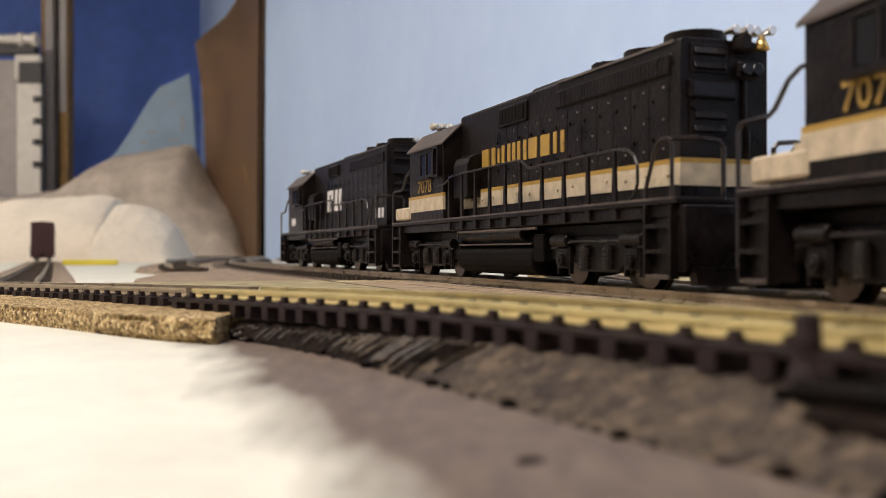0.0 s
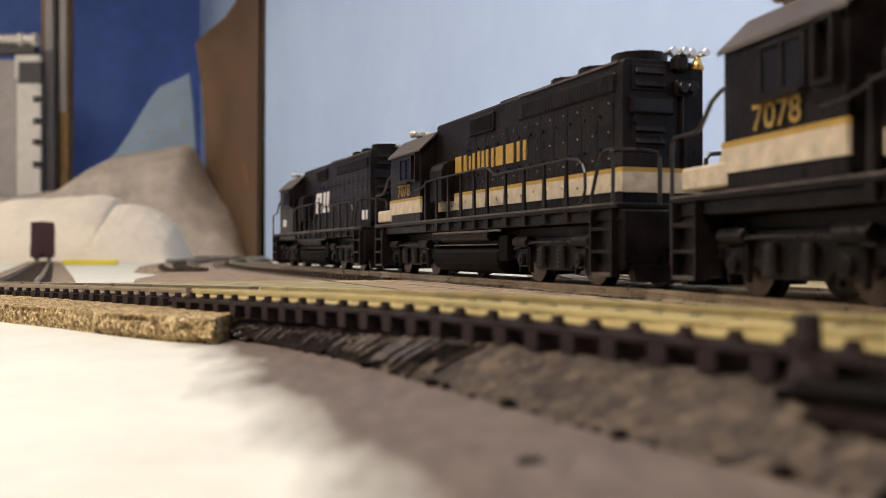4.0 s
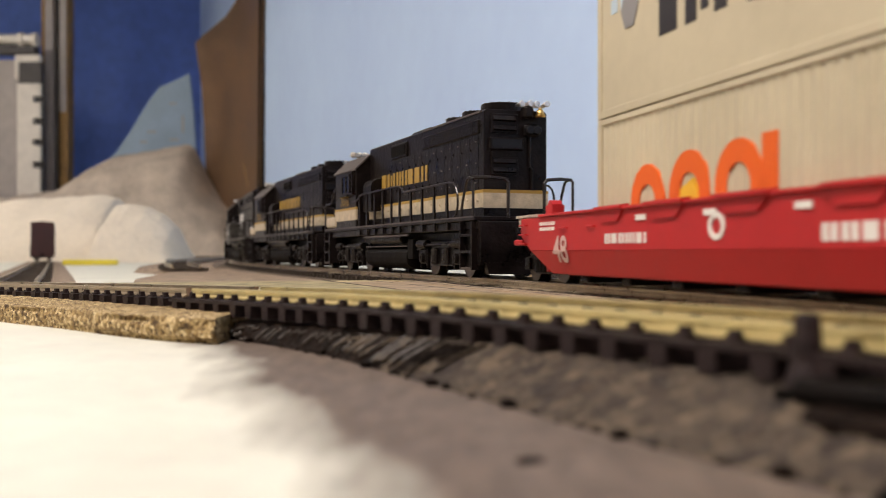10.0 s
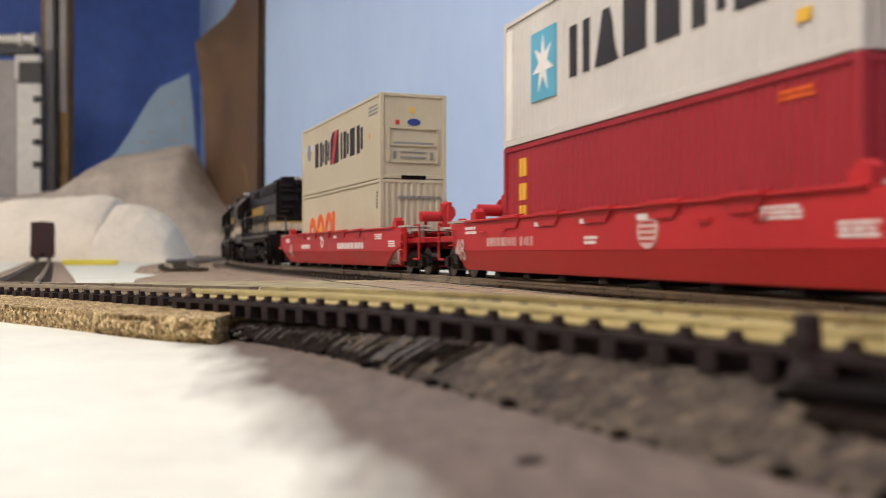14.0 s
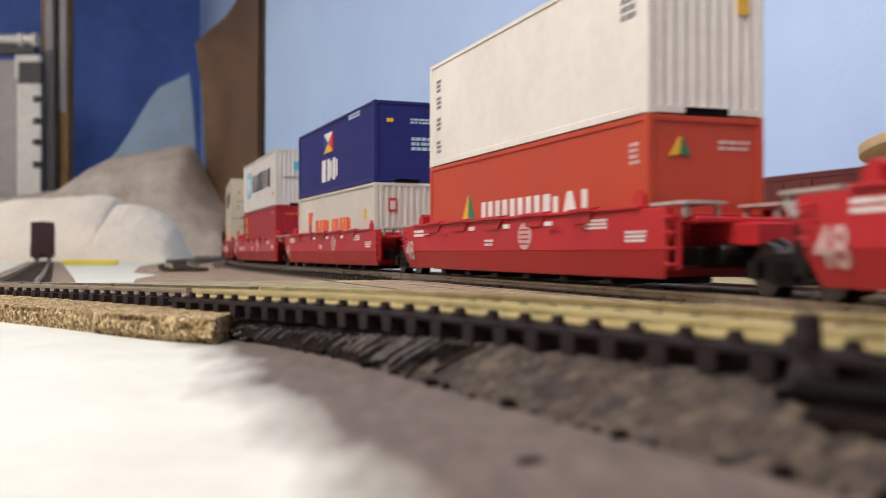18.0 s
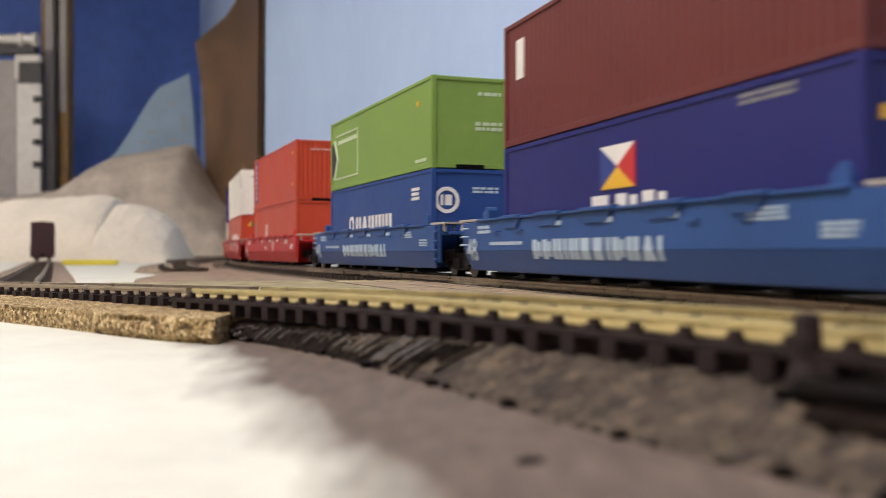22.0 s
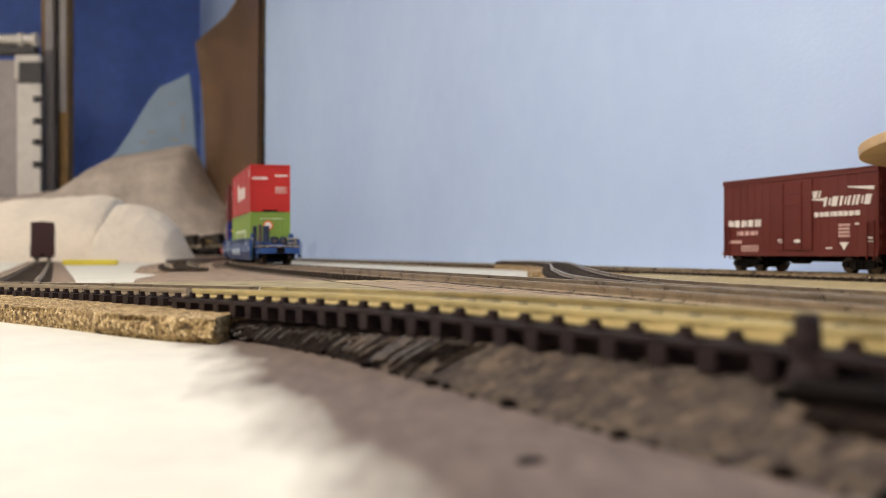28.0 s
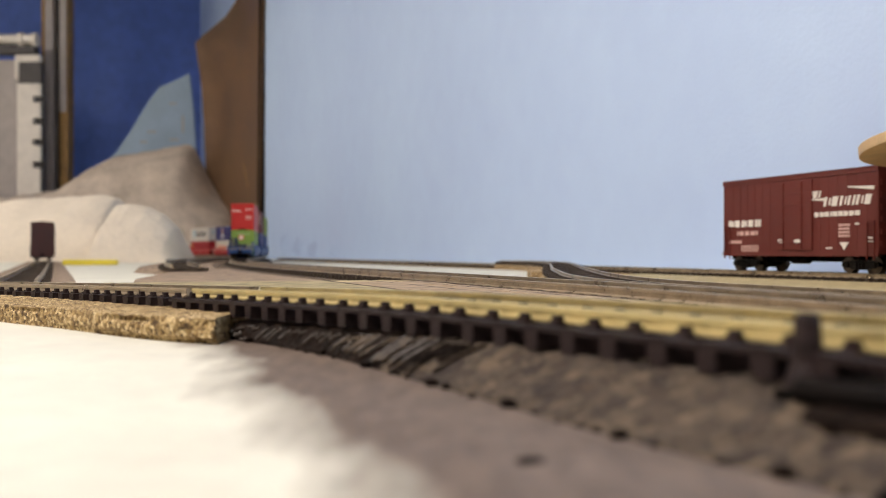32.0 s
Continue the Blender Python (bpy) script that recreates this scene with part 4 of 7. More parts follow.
# ---------------------------------------------------------------- containers
def container(label, material, group, ribbed=True, end_ribs=True, height=33.2, trailer=False):
    """A forty-foot box: corner posts, rails, ribbed sides, doors, roof. Its base is at z = 0, its front at +y."""
    box = thing("shipping_container", label, "shipping container", group)
    box["tall"], box["end_ribs"] = height, end_ribs
    hw, hl = 14.0, 70.0
    bm = bmesh.new()
    for sx in (-1, 1):
        for sy in (-1, 1):
            x0, x1 = sorted((sx * hw, sx * (hw - 1.7)))
            y0, y1 = sorted((sy * hl, sy * (hl - 1.9)))
            bx(bm, x0, x1, y0, y1, 0, height)
    for sx in (-1, 1):
        x0, x1 = sorted((sx * (hw - 0.05), sx * (hw - 1.5)))
        bx(bm, x0, x1, -hl + 1.9, hl - 1.9, height - 1.3, height - 0.1)
        bx(bm, x0, x1, -hl + 1.9, hl - 1.9, 0.2, 1.9)
    for sy in (-1, 1):
        y0, y1 = sorted((sy * (hl - 0.05), sy * (hl - 1.5)))
        bx(bm, -hw + 1.7, hw - 1.7, y0, y1, height - 1.4, height - 0.1)
        bx(bm, -hw + 1.7, hw - 1.7, y0, y1, 0.2, 1.7)
    part("frame", bm, material, box, bevel=0.12)
    for sx in (-1, 1):
        bm = bmesh.new()
        n = 46 if ribbed else 1
        ys, step = [], (2 * hl - 3.8) / n
        prof = []
        for i in range(n):
            y = -hl + 1.9 + i * step
            if ribbed:
                prof += [(y, 0.58), (y + step * 0.3, 0.58), (y + step * 0.5, 0.35), (y + step * 0.8, 0.35)]
            else:
                prof += [(y, 0.35)]
        prof.append((hl - 1.9, 0.58 if ribbed else 0.35))
        va = [bm.verts.new((sx * (hw - d) * MM, y * MM, 1.7 * MM)) for y, d in prof]
        vb = [bm.verts.new((sx * (hw - d) * MM, y * MM, (height - 1.2) * MM)) for y, d in prof]
        vc = [bm.verts.new((sx * (hw - 1.3) * MM, y * MM, z * MM)) for y in (-hl + 1.9, hl - 1.9) for z in (1.7, height - 1.2)]
        for i in range(len(prof) - 1):
            bm.faces.new((va[i], va[i + 1], vb[i + 1], vb[i]))
        bm.faces.new((vc[0], vc[1], vc[3], vc[2]))
        part("side_panel", bm, material, box)
    bm = bmesh.new()
    bx(bm, -hw + 1.2, hw - 1.2, -hl + 1.5, hl - 1.5, height - 0.5, height - 0.2)
    for i in range(18):
        y = -hl + 6 + i * 7.5
        bx(bm, -hw + 2.5, hw - 2.5, y, y + 2.6, height - 0.22, height + 0.05)
    part("roof", bm, material, box)
    bm = bmesh.new()
    bx(bm, -hw + 1.2, hw - 1.2, -hl + 1.5, hl - 1.5, 0.5, 1.0)
    part("floor", bm, M["black_matt"], box)
    for sy, name in ((1, "front_wall"), (-1, "rear_wall")):
        bm = bmesh.new()
        prof = [(-hw + 1.6, 1.3), (-hw + 1.6, 0.5)]
        if end_ribs:
            for i in range(9):
                x = -hw + 2.4 + i * 2.65
                prof += [(x, 0.55), (x + 0.3, 0.12), (x + 1.3, 0.12), (x + 1.6, 0.55)]
        prof += [(hw - 1.6, 0.5), (hw - 1.6, 1.3)]
        pts = [(x, sy * (hl - d)) for x, d in prof]
        prism(bm, pts, "z", 1.6, height - 1.3)
        part(name, bm, material, box)
    # Forklift recess drawn by its darkness alone: a flat black plate.
    bm = bmesh.new()
    bx(bm, -5.2, 5.2, -hl - 0.06, -hl + 0.5, 0.05, 1.5)
    part("pocket_shade", bm, M["black_matt"], box, "black plate standing in for a shaded recess under the rear end")
    return box


def side(box):
    return Panel(box, "left", 70.0, -13.7)


def rear(box):
    return Panel(box, "rear", -14.0, -70.0 if box["end_ribs"] else -69.6)


def load_one():
    b = container("beige container with large orange plain shapes, in the well", C["beige"], "containers", True, True, 34.0)
    p = side(b)
    p.disc("logo_ring", C["orange_mark"], 23.5, 14.5, 7.2, 8.0, 0.5, "orange ring shape", 0.2)
    p.disc("logo_ring", C["orange_mark"], 40.0, 15.5, 7.4, 8.2, 0.5, "orange ring shape", 0.2)
    p.disc("logo_star", C["yellow_mark"], 40.5, 13.5, 4.2, 5.2, 0, "yellow star-like shape", 0.3, 5)
    p.disc("logo_ring", C["orange_mark"], 56.5, 16.0, 7.4, 8.0, 0.5, "orange ring shape", 0.2)
    p.box("logo_bar", C["orange_mark"], 63.5, 67.8, 8.0, 24.0, "orange upright bar", 0.2)
    p.lines("small_print", C["grey_mark"], 133.6, 135.3, 22.5, 29.5, 5, "rows of small grey print", 0.2)
    rear(b).lines("small_print", C["grey_mark"], 7.5, 25.5, 26.0, 27.8, 1, "row of small grey print", 0.2, 4)
    t = container("smooth beige refrigerated container with dark plain shapes", C["beige"], "containers", False, False, 34.2)
    p = side(t)
    p.bars("wordmark", C["black"], 28.4, 57.0, 12.8, 24.5, 3, "dark plain wordmark shapes", stroke=0.34, kinds="boo")
    p.shape("logo_block", C["black"], [(59.5, 12.0), (74.5, 12.0), (74.5, 27.0), (64.0, 27.0), (59.5, 23.0)], "black block of the mark")
    p.shape("logo_slash", C["red_mark"], [(62.0, 12.0), (66.5, 12.0), (73.0, 27.0), (68.0, 27.0)], "red slanted stripe", 0.25)
    p.bars("wordmark", C["black"], 78.0, 114.0, 12.8, 24.8, 4, "dark plain wordmark shapes", stroke=0.34, kinds="iobo")
    p.disc("emblem", C["grey_mark"], 15.5, 21.5, 4.0, 4.6, 0, "grey emblem shape", n=6)
    p.bars("emblem_bars", C["ice_mark"], 6.5, 24.5, 22.0, 25.0, 4, "pale blue bars beside the emblem")
    p.box("sticker", C["yellow_mark"], 123.1, 124.9, 17.2, 19.3, "small yellow sticker")
    p.lines("small_print", C["grey_mark"], 123.0, 136.0, 26.0, 30.5, 3, "rows of small grey print", seed=3)
    r = rear(t)
    bm = bmesh.new()
    for u0, u1, v0, v1 in ((3.5, 24.5, 6.5, 7.1), (3.5, 24.5, 20.0, 20.6), (3.5, 4.1, 6.5, 20.6), (23.9, 24.5, 6.5, 20.6), (4.5, 23.5, 13.2, 13.8)):
        r.rect(bm, u0, u1, v0, v1, 0.5)
    part("unit_frame", bm, C["beige"], t, "raised frame of the cooling unit")
    for u0, u1, v0, v1 in ((5.5, 22.5, 13.9, 14.8), (8.5, 19.5, 8.2, 9.0), (5.5, 6.8, 8.0, 11.0), (21.0, 22.4, 8.0, 11.0), (8.5, 19.5, 10.6, 11.0)):
        r.box("vent_slot", C["grey_mark"], u0, u1, v0, v1, "dark cooling vent", 0.25)
    r.box("sticker", C["yellow_mark"], 12.7, 14.1, 26.3, 28.7, "small yellow sticker")
    r.box("sticker", C["red_mark"], 6.5, 8.1, 21.6, 23.4, "small red and black sticker")
    r.disc("badge", C["blue_mark"], 14.2, 22.8, 2.8, 1.4, 0, "blue oval badge")
    return b, t


def load_two():
    b = container("dark red shipping container with yellow upright marks, lower in the well", C["dark_red"], "containers")
    p = side(b)
    for i, (v0, v1) in enumerate(((24.8, 29.6), (18.6, 23.0), (13.0, 17.2))):
        p.bars("side_mark", C["yellow_mark"], 11.0, 15.6, v0, v1, 1, "yellow plain mark", 0.25, 0.36)
    p.lines("small_print", C["orange_mark"], 121.0, 130.0, 28.4, 30.4, 2, "faded orange small print", 0.25)
    rear(b).lines("small_print", C["orange_mark"], 6.0, 22.0, 27.5, 29.0, 1, "faded orange small print", 0.2, 5)
    t = container("pale grey ribbed container with light blue star square", C["pale"], "containers", height=34.0)
    p = side(t)
    p.box("logo_square", C["cyan_mark"], 19.4, 35.0, 9.8, 27.2, "light blue square", 0.22)
    pts = []
    for i in range(14):
        a, rr = math.pi / 2 + i * math.pi / 7, (6.6, 2.6)[i % 2]
        pts.append((27.2 + rr * math.cos(a), 18.5 + rr * 1.12 * math.sin(a)))
    p.shape("logo_star", C["white_mark"], pts, "white star shape", 0.34)
    p.bars("wordmark", C["black"], 42.5, 119.5, 12.5, 24.3, 6, "dark plain wordmark shapes", 0.22, 0.27, kinds="hvbbob")
    p.box("sticker", C["yellow_mark"], 125.5, 128.6, 6.7, 8.8, "pale yellow sticker", 0.22)
    p.box("corner_strip", C["white"], 0.5, 6.0, 2.0, 31.5, "smooth end strip", 0.18)
    r = rear(t)
    for u in (11.0, 21.0):
        r.box("sticker", C["cyan_mark"], u, u + 4, 21.5, 26.5, "light blue square sticker", 0.2)
    r.lines("small_print", C["grey_mark"], 5.0, 16.0, 16.0, 17.8, 1, "grey small print", 0.2, 7)
    return b, t


def flag(p, u, v, w, h):
    """A small quartered flag of four coloured triangles."""
    c = (u + w / 2, v + h / 2)
    for m, a, b in ((C["white_mark"], (u, v + h), (u + w, v + h)), (C["red_mark"], (u + w, v + h), (u + w, v)), (C["yellow_mark"], (u + w, v), (u, v)), (C["blue_mark"], (u, v), (u, v + h))):
        p.shape("flag_quarter", m, [c, a, b], "quarter of a small flag", 0.24)


def load_three():
    b = container("ivory shipping container with orange wordmark shapes, lower in the well", C["ivory"], "containers")
    p = side(b)
    p.shape("logo", C["orange_mark"], [(22.8, 12.0), (27.0, 12.0), (28.6, 18), (31.0, 25.0), (22.8, 25.0)], "orange pennant shape", 0.22)
    p.shape("logo_notch", C["blue_mark"], [(25.0, 14.0), (26.4, 14.0), (28.0, 19.0), (26.0, 19.0)], "dark notch shape", 0.3)
    p.bars("wordmark", C["orange_mark"], 37.9, 64.0, 15.2, 20.6, 4, "orange plain wordmark shapes", 0.22, 0.34, kinds="hvho")
    p.bars("wordmark", C["orange_mark"], 70.0, 103.0, 15.2, 20.6, 4, "orange plain wordmark shapes", 0.22, 0.34, kinds="hiho")
    p.box("sticker", C["yellow_mark"], 124.5, 127.6, 18.7, 22.8, "yellow sticker", 0.22)
    r = rear(b)
    r.box("logo", C["red_mark"], 6.0, 9.6, 21.5, 27.0, "small red square mark", 0.2)
    r.box("logo_notch", C["ivory"], 6.7, 8.9, 22.4, 25.8, "pale centre of the mark", 0.28)
    t = container("navy blue container with a quartered flag and white wordmark shapes", C["navy"], "containers", True, False)
    p = side(t)
    flag(p, 55.5, 19.0, 17.0, 9.2)
    p.bars("wordmark", C["white_mark"], 51.5, 80.5, 5.5, 15.8, 3, "white plain wordmark shapes", 0.22, 0.34, kinds="boo")
    p.lines("small_print", C["ice_mark"], 100.0, 118.0, 29.5, 32.0, 2, "pale small print", 0.22, 8)
    r = rear(t)
    r.box("sticker", C["yellow_mark"], 5.4, 8.1, 24.5, 26.0, "small yellow flag mark")
    r.lines("small_print", C["ice_mark"], 15.5, 26.0, 24.0, 26.5, 2, "white small print", 0.18, 9)
    r.lines("small_print", C["ice_mark"], 16.0, 24.0, 13.0, 19.0, 3, "white small print", 0.18, 10)
    return b, t


def load_four():
    b = container("orange container with white wordmark shapes and green-yellow triangle", C["orange"], "containers", False, False)
    p = side(b)
    p.shape("logo", C["yellow_mark"], [(28.4, 10.8), (36.0, 12.0), (37.0, 21.8), (36.2, 22.0)], "yellow half of the triangle", 0.2)
    p.shape("logo", C["green_mark"], [(36.0, 12.0), (43.6, 10.8), (37.4, 22.0), (36.8, 21.8)], "green half of the triangle", 0.2)
    p.bars("wordmark", C["white_mark"], 47.0, 113.0, 12.4, 19.4, 7, "white plain wordmark shapes", 0.2, 0.32, kinds="hhhhovi")
    p.lines("small_print", C["pink_mark"], 132.0, 136.0, 23.0, 28.0, 4, "white small print", 0.2, 11)
    r = rear(b)
    r.shape("logo", C["yellow_mark"], [(5.0, 24.6), (7.6, 25.0), (8.0, 28.6), (7.6, 28.7)], "yellow half of the triangle", 0.2)
    r.shape("logo", C["green_mark"], [(7.6, 25.0), (10.4, 24.6), (8.2, 28.7), (7.9, 28.6)], "green half of the triangle", 0.2)
    r.lines("small_print", C["pink_mark"], 17.0, 25.0, 26.0, 28.5, 2, "white small print", 0.2, 12)
    t = container("plain white ribbed shipping container with dark upright marks", C["white"], "containers", False, True, 34.0)
    p = side(t)
    for k, v in enumerate((4.0, 11.5, 18.5, 24.0)):
        p.lines("small_print", C["grey_mark"], 6.5, 10.5, v, v + 4.5, 3, "dark small print", 0.2, 13 + k)
    p.lines("small_print", C["grey_mark"], 128.5, 134.5, 20.5, 31.0, 6, "dark small print", 0.2, 17)
    r = rear(t)
    r.box("sticker", C["yellow_mark"], 21.4, 24.1, 21.5, 25.0, "yellow square sticker", 0.2)
    r.lines("small_print", C["grey_mark"], 7.5, 25.5, 28.0, 29.6, 1, "grey small print", 0.2, 18)
    return b, t


def load_five():
    b = container("orange shipping container, lower in the well", C["orange"], "containers", False, False)
    p = side(b)
    p.box("patch", C["pink_mark"], 43.5, 52.0, 11.0, 22.5, "faded pink patch", 0.18)
    p.lines("small_print", C["grey_mark"], 7.0, 12.0, 14.5, 25.5, 5, "grey upright small print", 0.18, 19)
    t = container("orange ribbed shipping container with a dark upright wordmark strip", C["orange"], "containers", False, True)
    p = side(t)
    p.box("name_strip", C["blue_mark"], 6.8, 13.6, 4.0, 31.6, "dark blue upright strip", 0.18)
    bm = bmesh.new()
    for i in range(7):
        p.rect(bm, 8.6, 12.0, 6.6 + i * 3.4, 8.6 + i * 3.4, 0.3)
    part("name_bars", bm, C["white_mark"], t, "white plain shapes on the strip")
    p.box("sticker", C["yellow_mark"], 128.0, 131.1, 8.6, 10.4, "yellow sticker", 0.18)
    p.box("sticker", C["yellow_mark"], 128.0, 131.1, 26.1, 27.9, "yellow sticker", 0.18)
    rear(t).lines("small_print", C["pink_mark"], 8.0, 25.0, 27.5, 28.8, 1, "faded small print", 0.2, 20)
    return b, t


def load_six():
    b = container("blue shipping container with a white ring mark and white wordmark shapes", C["blue"], "containers", False, False)
    p = side(b)
    p.disc("ring_mark", C["white_mark"], 36.4, 16.8, 3.6, 3.6, 0.6, "white ring mark", 0.2)
    p.bars("wordmark", C["white_mark"], 43.4, 94.0, 13.8, 19.8, 6, "white plain wordmark shapes", 0.2, 0.32, kinds="hvhhih")
    p.lines("small_print", C["white_mark"], 118.0, 126.5, 23.0, 28.0, 3, "white small print", 0.2, 21)
    r = rear(b)
    r.disc("ring_mark", C["white_mark"], 5.6, 22.6, 4.5, 4.5, 0.72, "large white ring mark", 0.2)
    r.bars("ring_mark_fill", C["white_mark"], 3.4, 7.8, 20.8, 24.4, 2, "white shape inside the ring", 0.2, 0.35)
    r.lines("small_print", C["ice_mark"], 15.0, 24.5, 25.0, 27.4, 2, "white small print", 0.2, 22)
    t = container("light green shipping container with a white outlined panel and dark arrow", C["green"], "containers", False, False, 31.4)
    p = side(t)
    p.shape("arrow_mark", C["black"], [(1.8, 6.5), (4.5, 6.5), (11.5, 14.5), (4.5, 21.5), (1.8, 21.5)], "dark arrow shape", 0.18)
    p.shape("arrow_edge", C["lime_mark"], [(4.5, 5.0), (8.0, 5.0), (13.5, 13.5), (8.0, 23.0), (4.5, 23.0), (11.0, 14.0)], "pale arrow edge", 0.24)
    bm = bmesh.new()
    for u0, u1, v0, v1 in ((9.0, 46.0, 24.2, 24.8), (9.0, 46.0, 4.8, 5.4), (45.4, 46.0, 5.0, 24.6)):
        p.rect(bm, u0, u1, v0, v1, 0.2)
    part("outline_panel", bm, C["lime_mark"], t, "pale outline of a panel")
    p.lines("small_print", C["lime_mark"], 12.5, 45.0, 20.0, 22.8, 1, "pale print line", 0.2, 23)
    p.lines("small_print", C["lime_mark"], 122.0, 134.0, 2.6, 4.4, 1, "pale small print", 0.2, 24)
    p.box("sticker", C["yellow_mark"], 123.8, 126.2, 22.6, 24.4, "faint yellow sticker", 0.18)
    r = rear(t)
    r.lines("small_print", C["lime_mark"], 17.0, 26.0, 25.0, 26.8, 1, "pale small print", 0.2, 25)
    r.lines("small_print", C["lime_mark"], 16.0, 26.0, 13.0, 16.5, 2, "pale small print", 0.2, 26)
    return b, t


def load_seven():
    b = container("navy blue container with a quartered flag, lower in the well", C["navy"], "containers", False, False)
    p = side(b)
    flag(p, 58.5, 18.4, 15.5, 9.2)
    p.bars("wordmark", C["white_mark"], 54.0, 86.0, 12.6, 17.2, 3, "white plain wordmark shapes", 0.22, 0.34, kinds="boo")
    p.lines("small_print", C["grey_mark"], 110.0, 125.0, 29.4, 31.6, 2, "pale small print", 0.2, 27)
    r = rear(b)
    r.box("sticker", C["yellow_mark"], 3.2, 5.3, 23.7, 25.8, "small yellow flag mark")
    r.lines("small_print", C["ice_mark"], 16.5, 27.0, 23.0, 26.0, 2, "white small print", 0.18, 28)
    t = container("maroon ribbed shipping container with white upright wordmark shapes", C["brown"], "containers", True, True)
    p = side(t)
    p.bars("wordmark", C["white_mark"], 8.6, 13.4, 17.5, 28.0, 1, "white upright plain shape", 0.22, 0.4)
    p.box("sticker", C["yellow_mark"], 127.8, 130.2, 18.7, 20.8, "small yellow sticker", 0.22)
    p.lines("small_print", C["white_mark"], 126.5, 131.0, 26.0, 31.0, 3, "white small print", 0.22, 29)
    r = rear(t)
    r.bars("wordmark", C["white_mark"], 4.0, 8.0, 18.5, 28.5, 1, "white upright plain bars", 0.3)
    r.box("sticker", C["yellow_mark"], 19.1, 20.9, 14.8, 17.2, "small yellow sticker", 0.2)
    r.lines("small_print", C["pink_mark"], 25.5, 27.2, 12.0, 27.0, 7, "faded small print", 0.2, 30)
    return b, t


def load_eight():
    b = container("light green container with a pale wordmark panel, in the well", C["green"], "containers", True, True)
    p = side(b)
    p.box("name_panel", C["lime_mark"], 31.3, 108.1, 9.0, 21.5, "pale green panel", 0.2)
    p.bars("wordmark", C["green"], 35.0, 104.0, 11.0, 19.6, 9, "green plain wordmark shapes", 0.75, 0.26, kinds="bhbbobbbh")
    p.box("sticker", C["yellow_mark"], 128.5, 130.0, 15.6, 17.4, "faint yellow sticker", 0.2)
    r = rear(b)
    r.disc("ring_mark", C["orange_mark"], 12.4, 23.8, 3.5, 3.5, 0.7, "orange ring mark", 0.25)
    r.disc("ring_fill", C["white_mark"], 12.4, 23.8, 2.4, 2.4, 0, "white centre of the ring", 0.22)
    r.lines("small_print", C["lime_mark"], 7.0, 23.0, 28.0, 29.2, 1, "pale small print", 0.2, 31)
    t = container("crimson shipping container with large white wordmark shapes", C["crimson"], "containers", False, False)
    p = side(t)
    p.bars("wordmark_initial", C["white_mark"], 46.5, 59.0, 11.0, 23.5, 1, "large white plain shape", 0.18, 0.36, kinds="b")
    p.bars("wordmark", C["white_mark"], 61.5, 103.0, 11.2, 20.0, 4, "white plain wordmark shapes", 0.18, 0.36, kinds="hihb")
    p.lines("small_print", C["pink_mark"], 8.5, 16.0, 25.5, 29.5, 2, "faded small print", 0.18, 32)
    p.lines("small_print", C["white_mark"], 128.0, 134.5, 25.0, 30.0, 3, "white small print", 0.18, 33)
    r = rear(t)
    r.bars("wordmark", C["white_mark"], 1.5, 12.0, 22.5, 24.6, 5, "small white wordmark shapes", 0.2, 0.34)
    r.lines("small_print", C["white_mark"], 17.5, 26.5, 24.5, 26.6, 1, "white small print", 0.2, 34)
    r.lines("small_print", C["pink_mark"], 17.5, 25.5, 13.0, 18.0, 4, "faded small print", 0.2, 35)
    return b, t


# ---------------------------------------------------------------- well cars
FOLD = 8.2          # height at which a car's sides tuck inwards


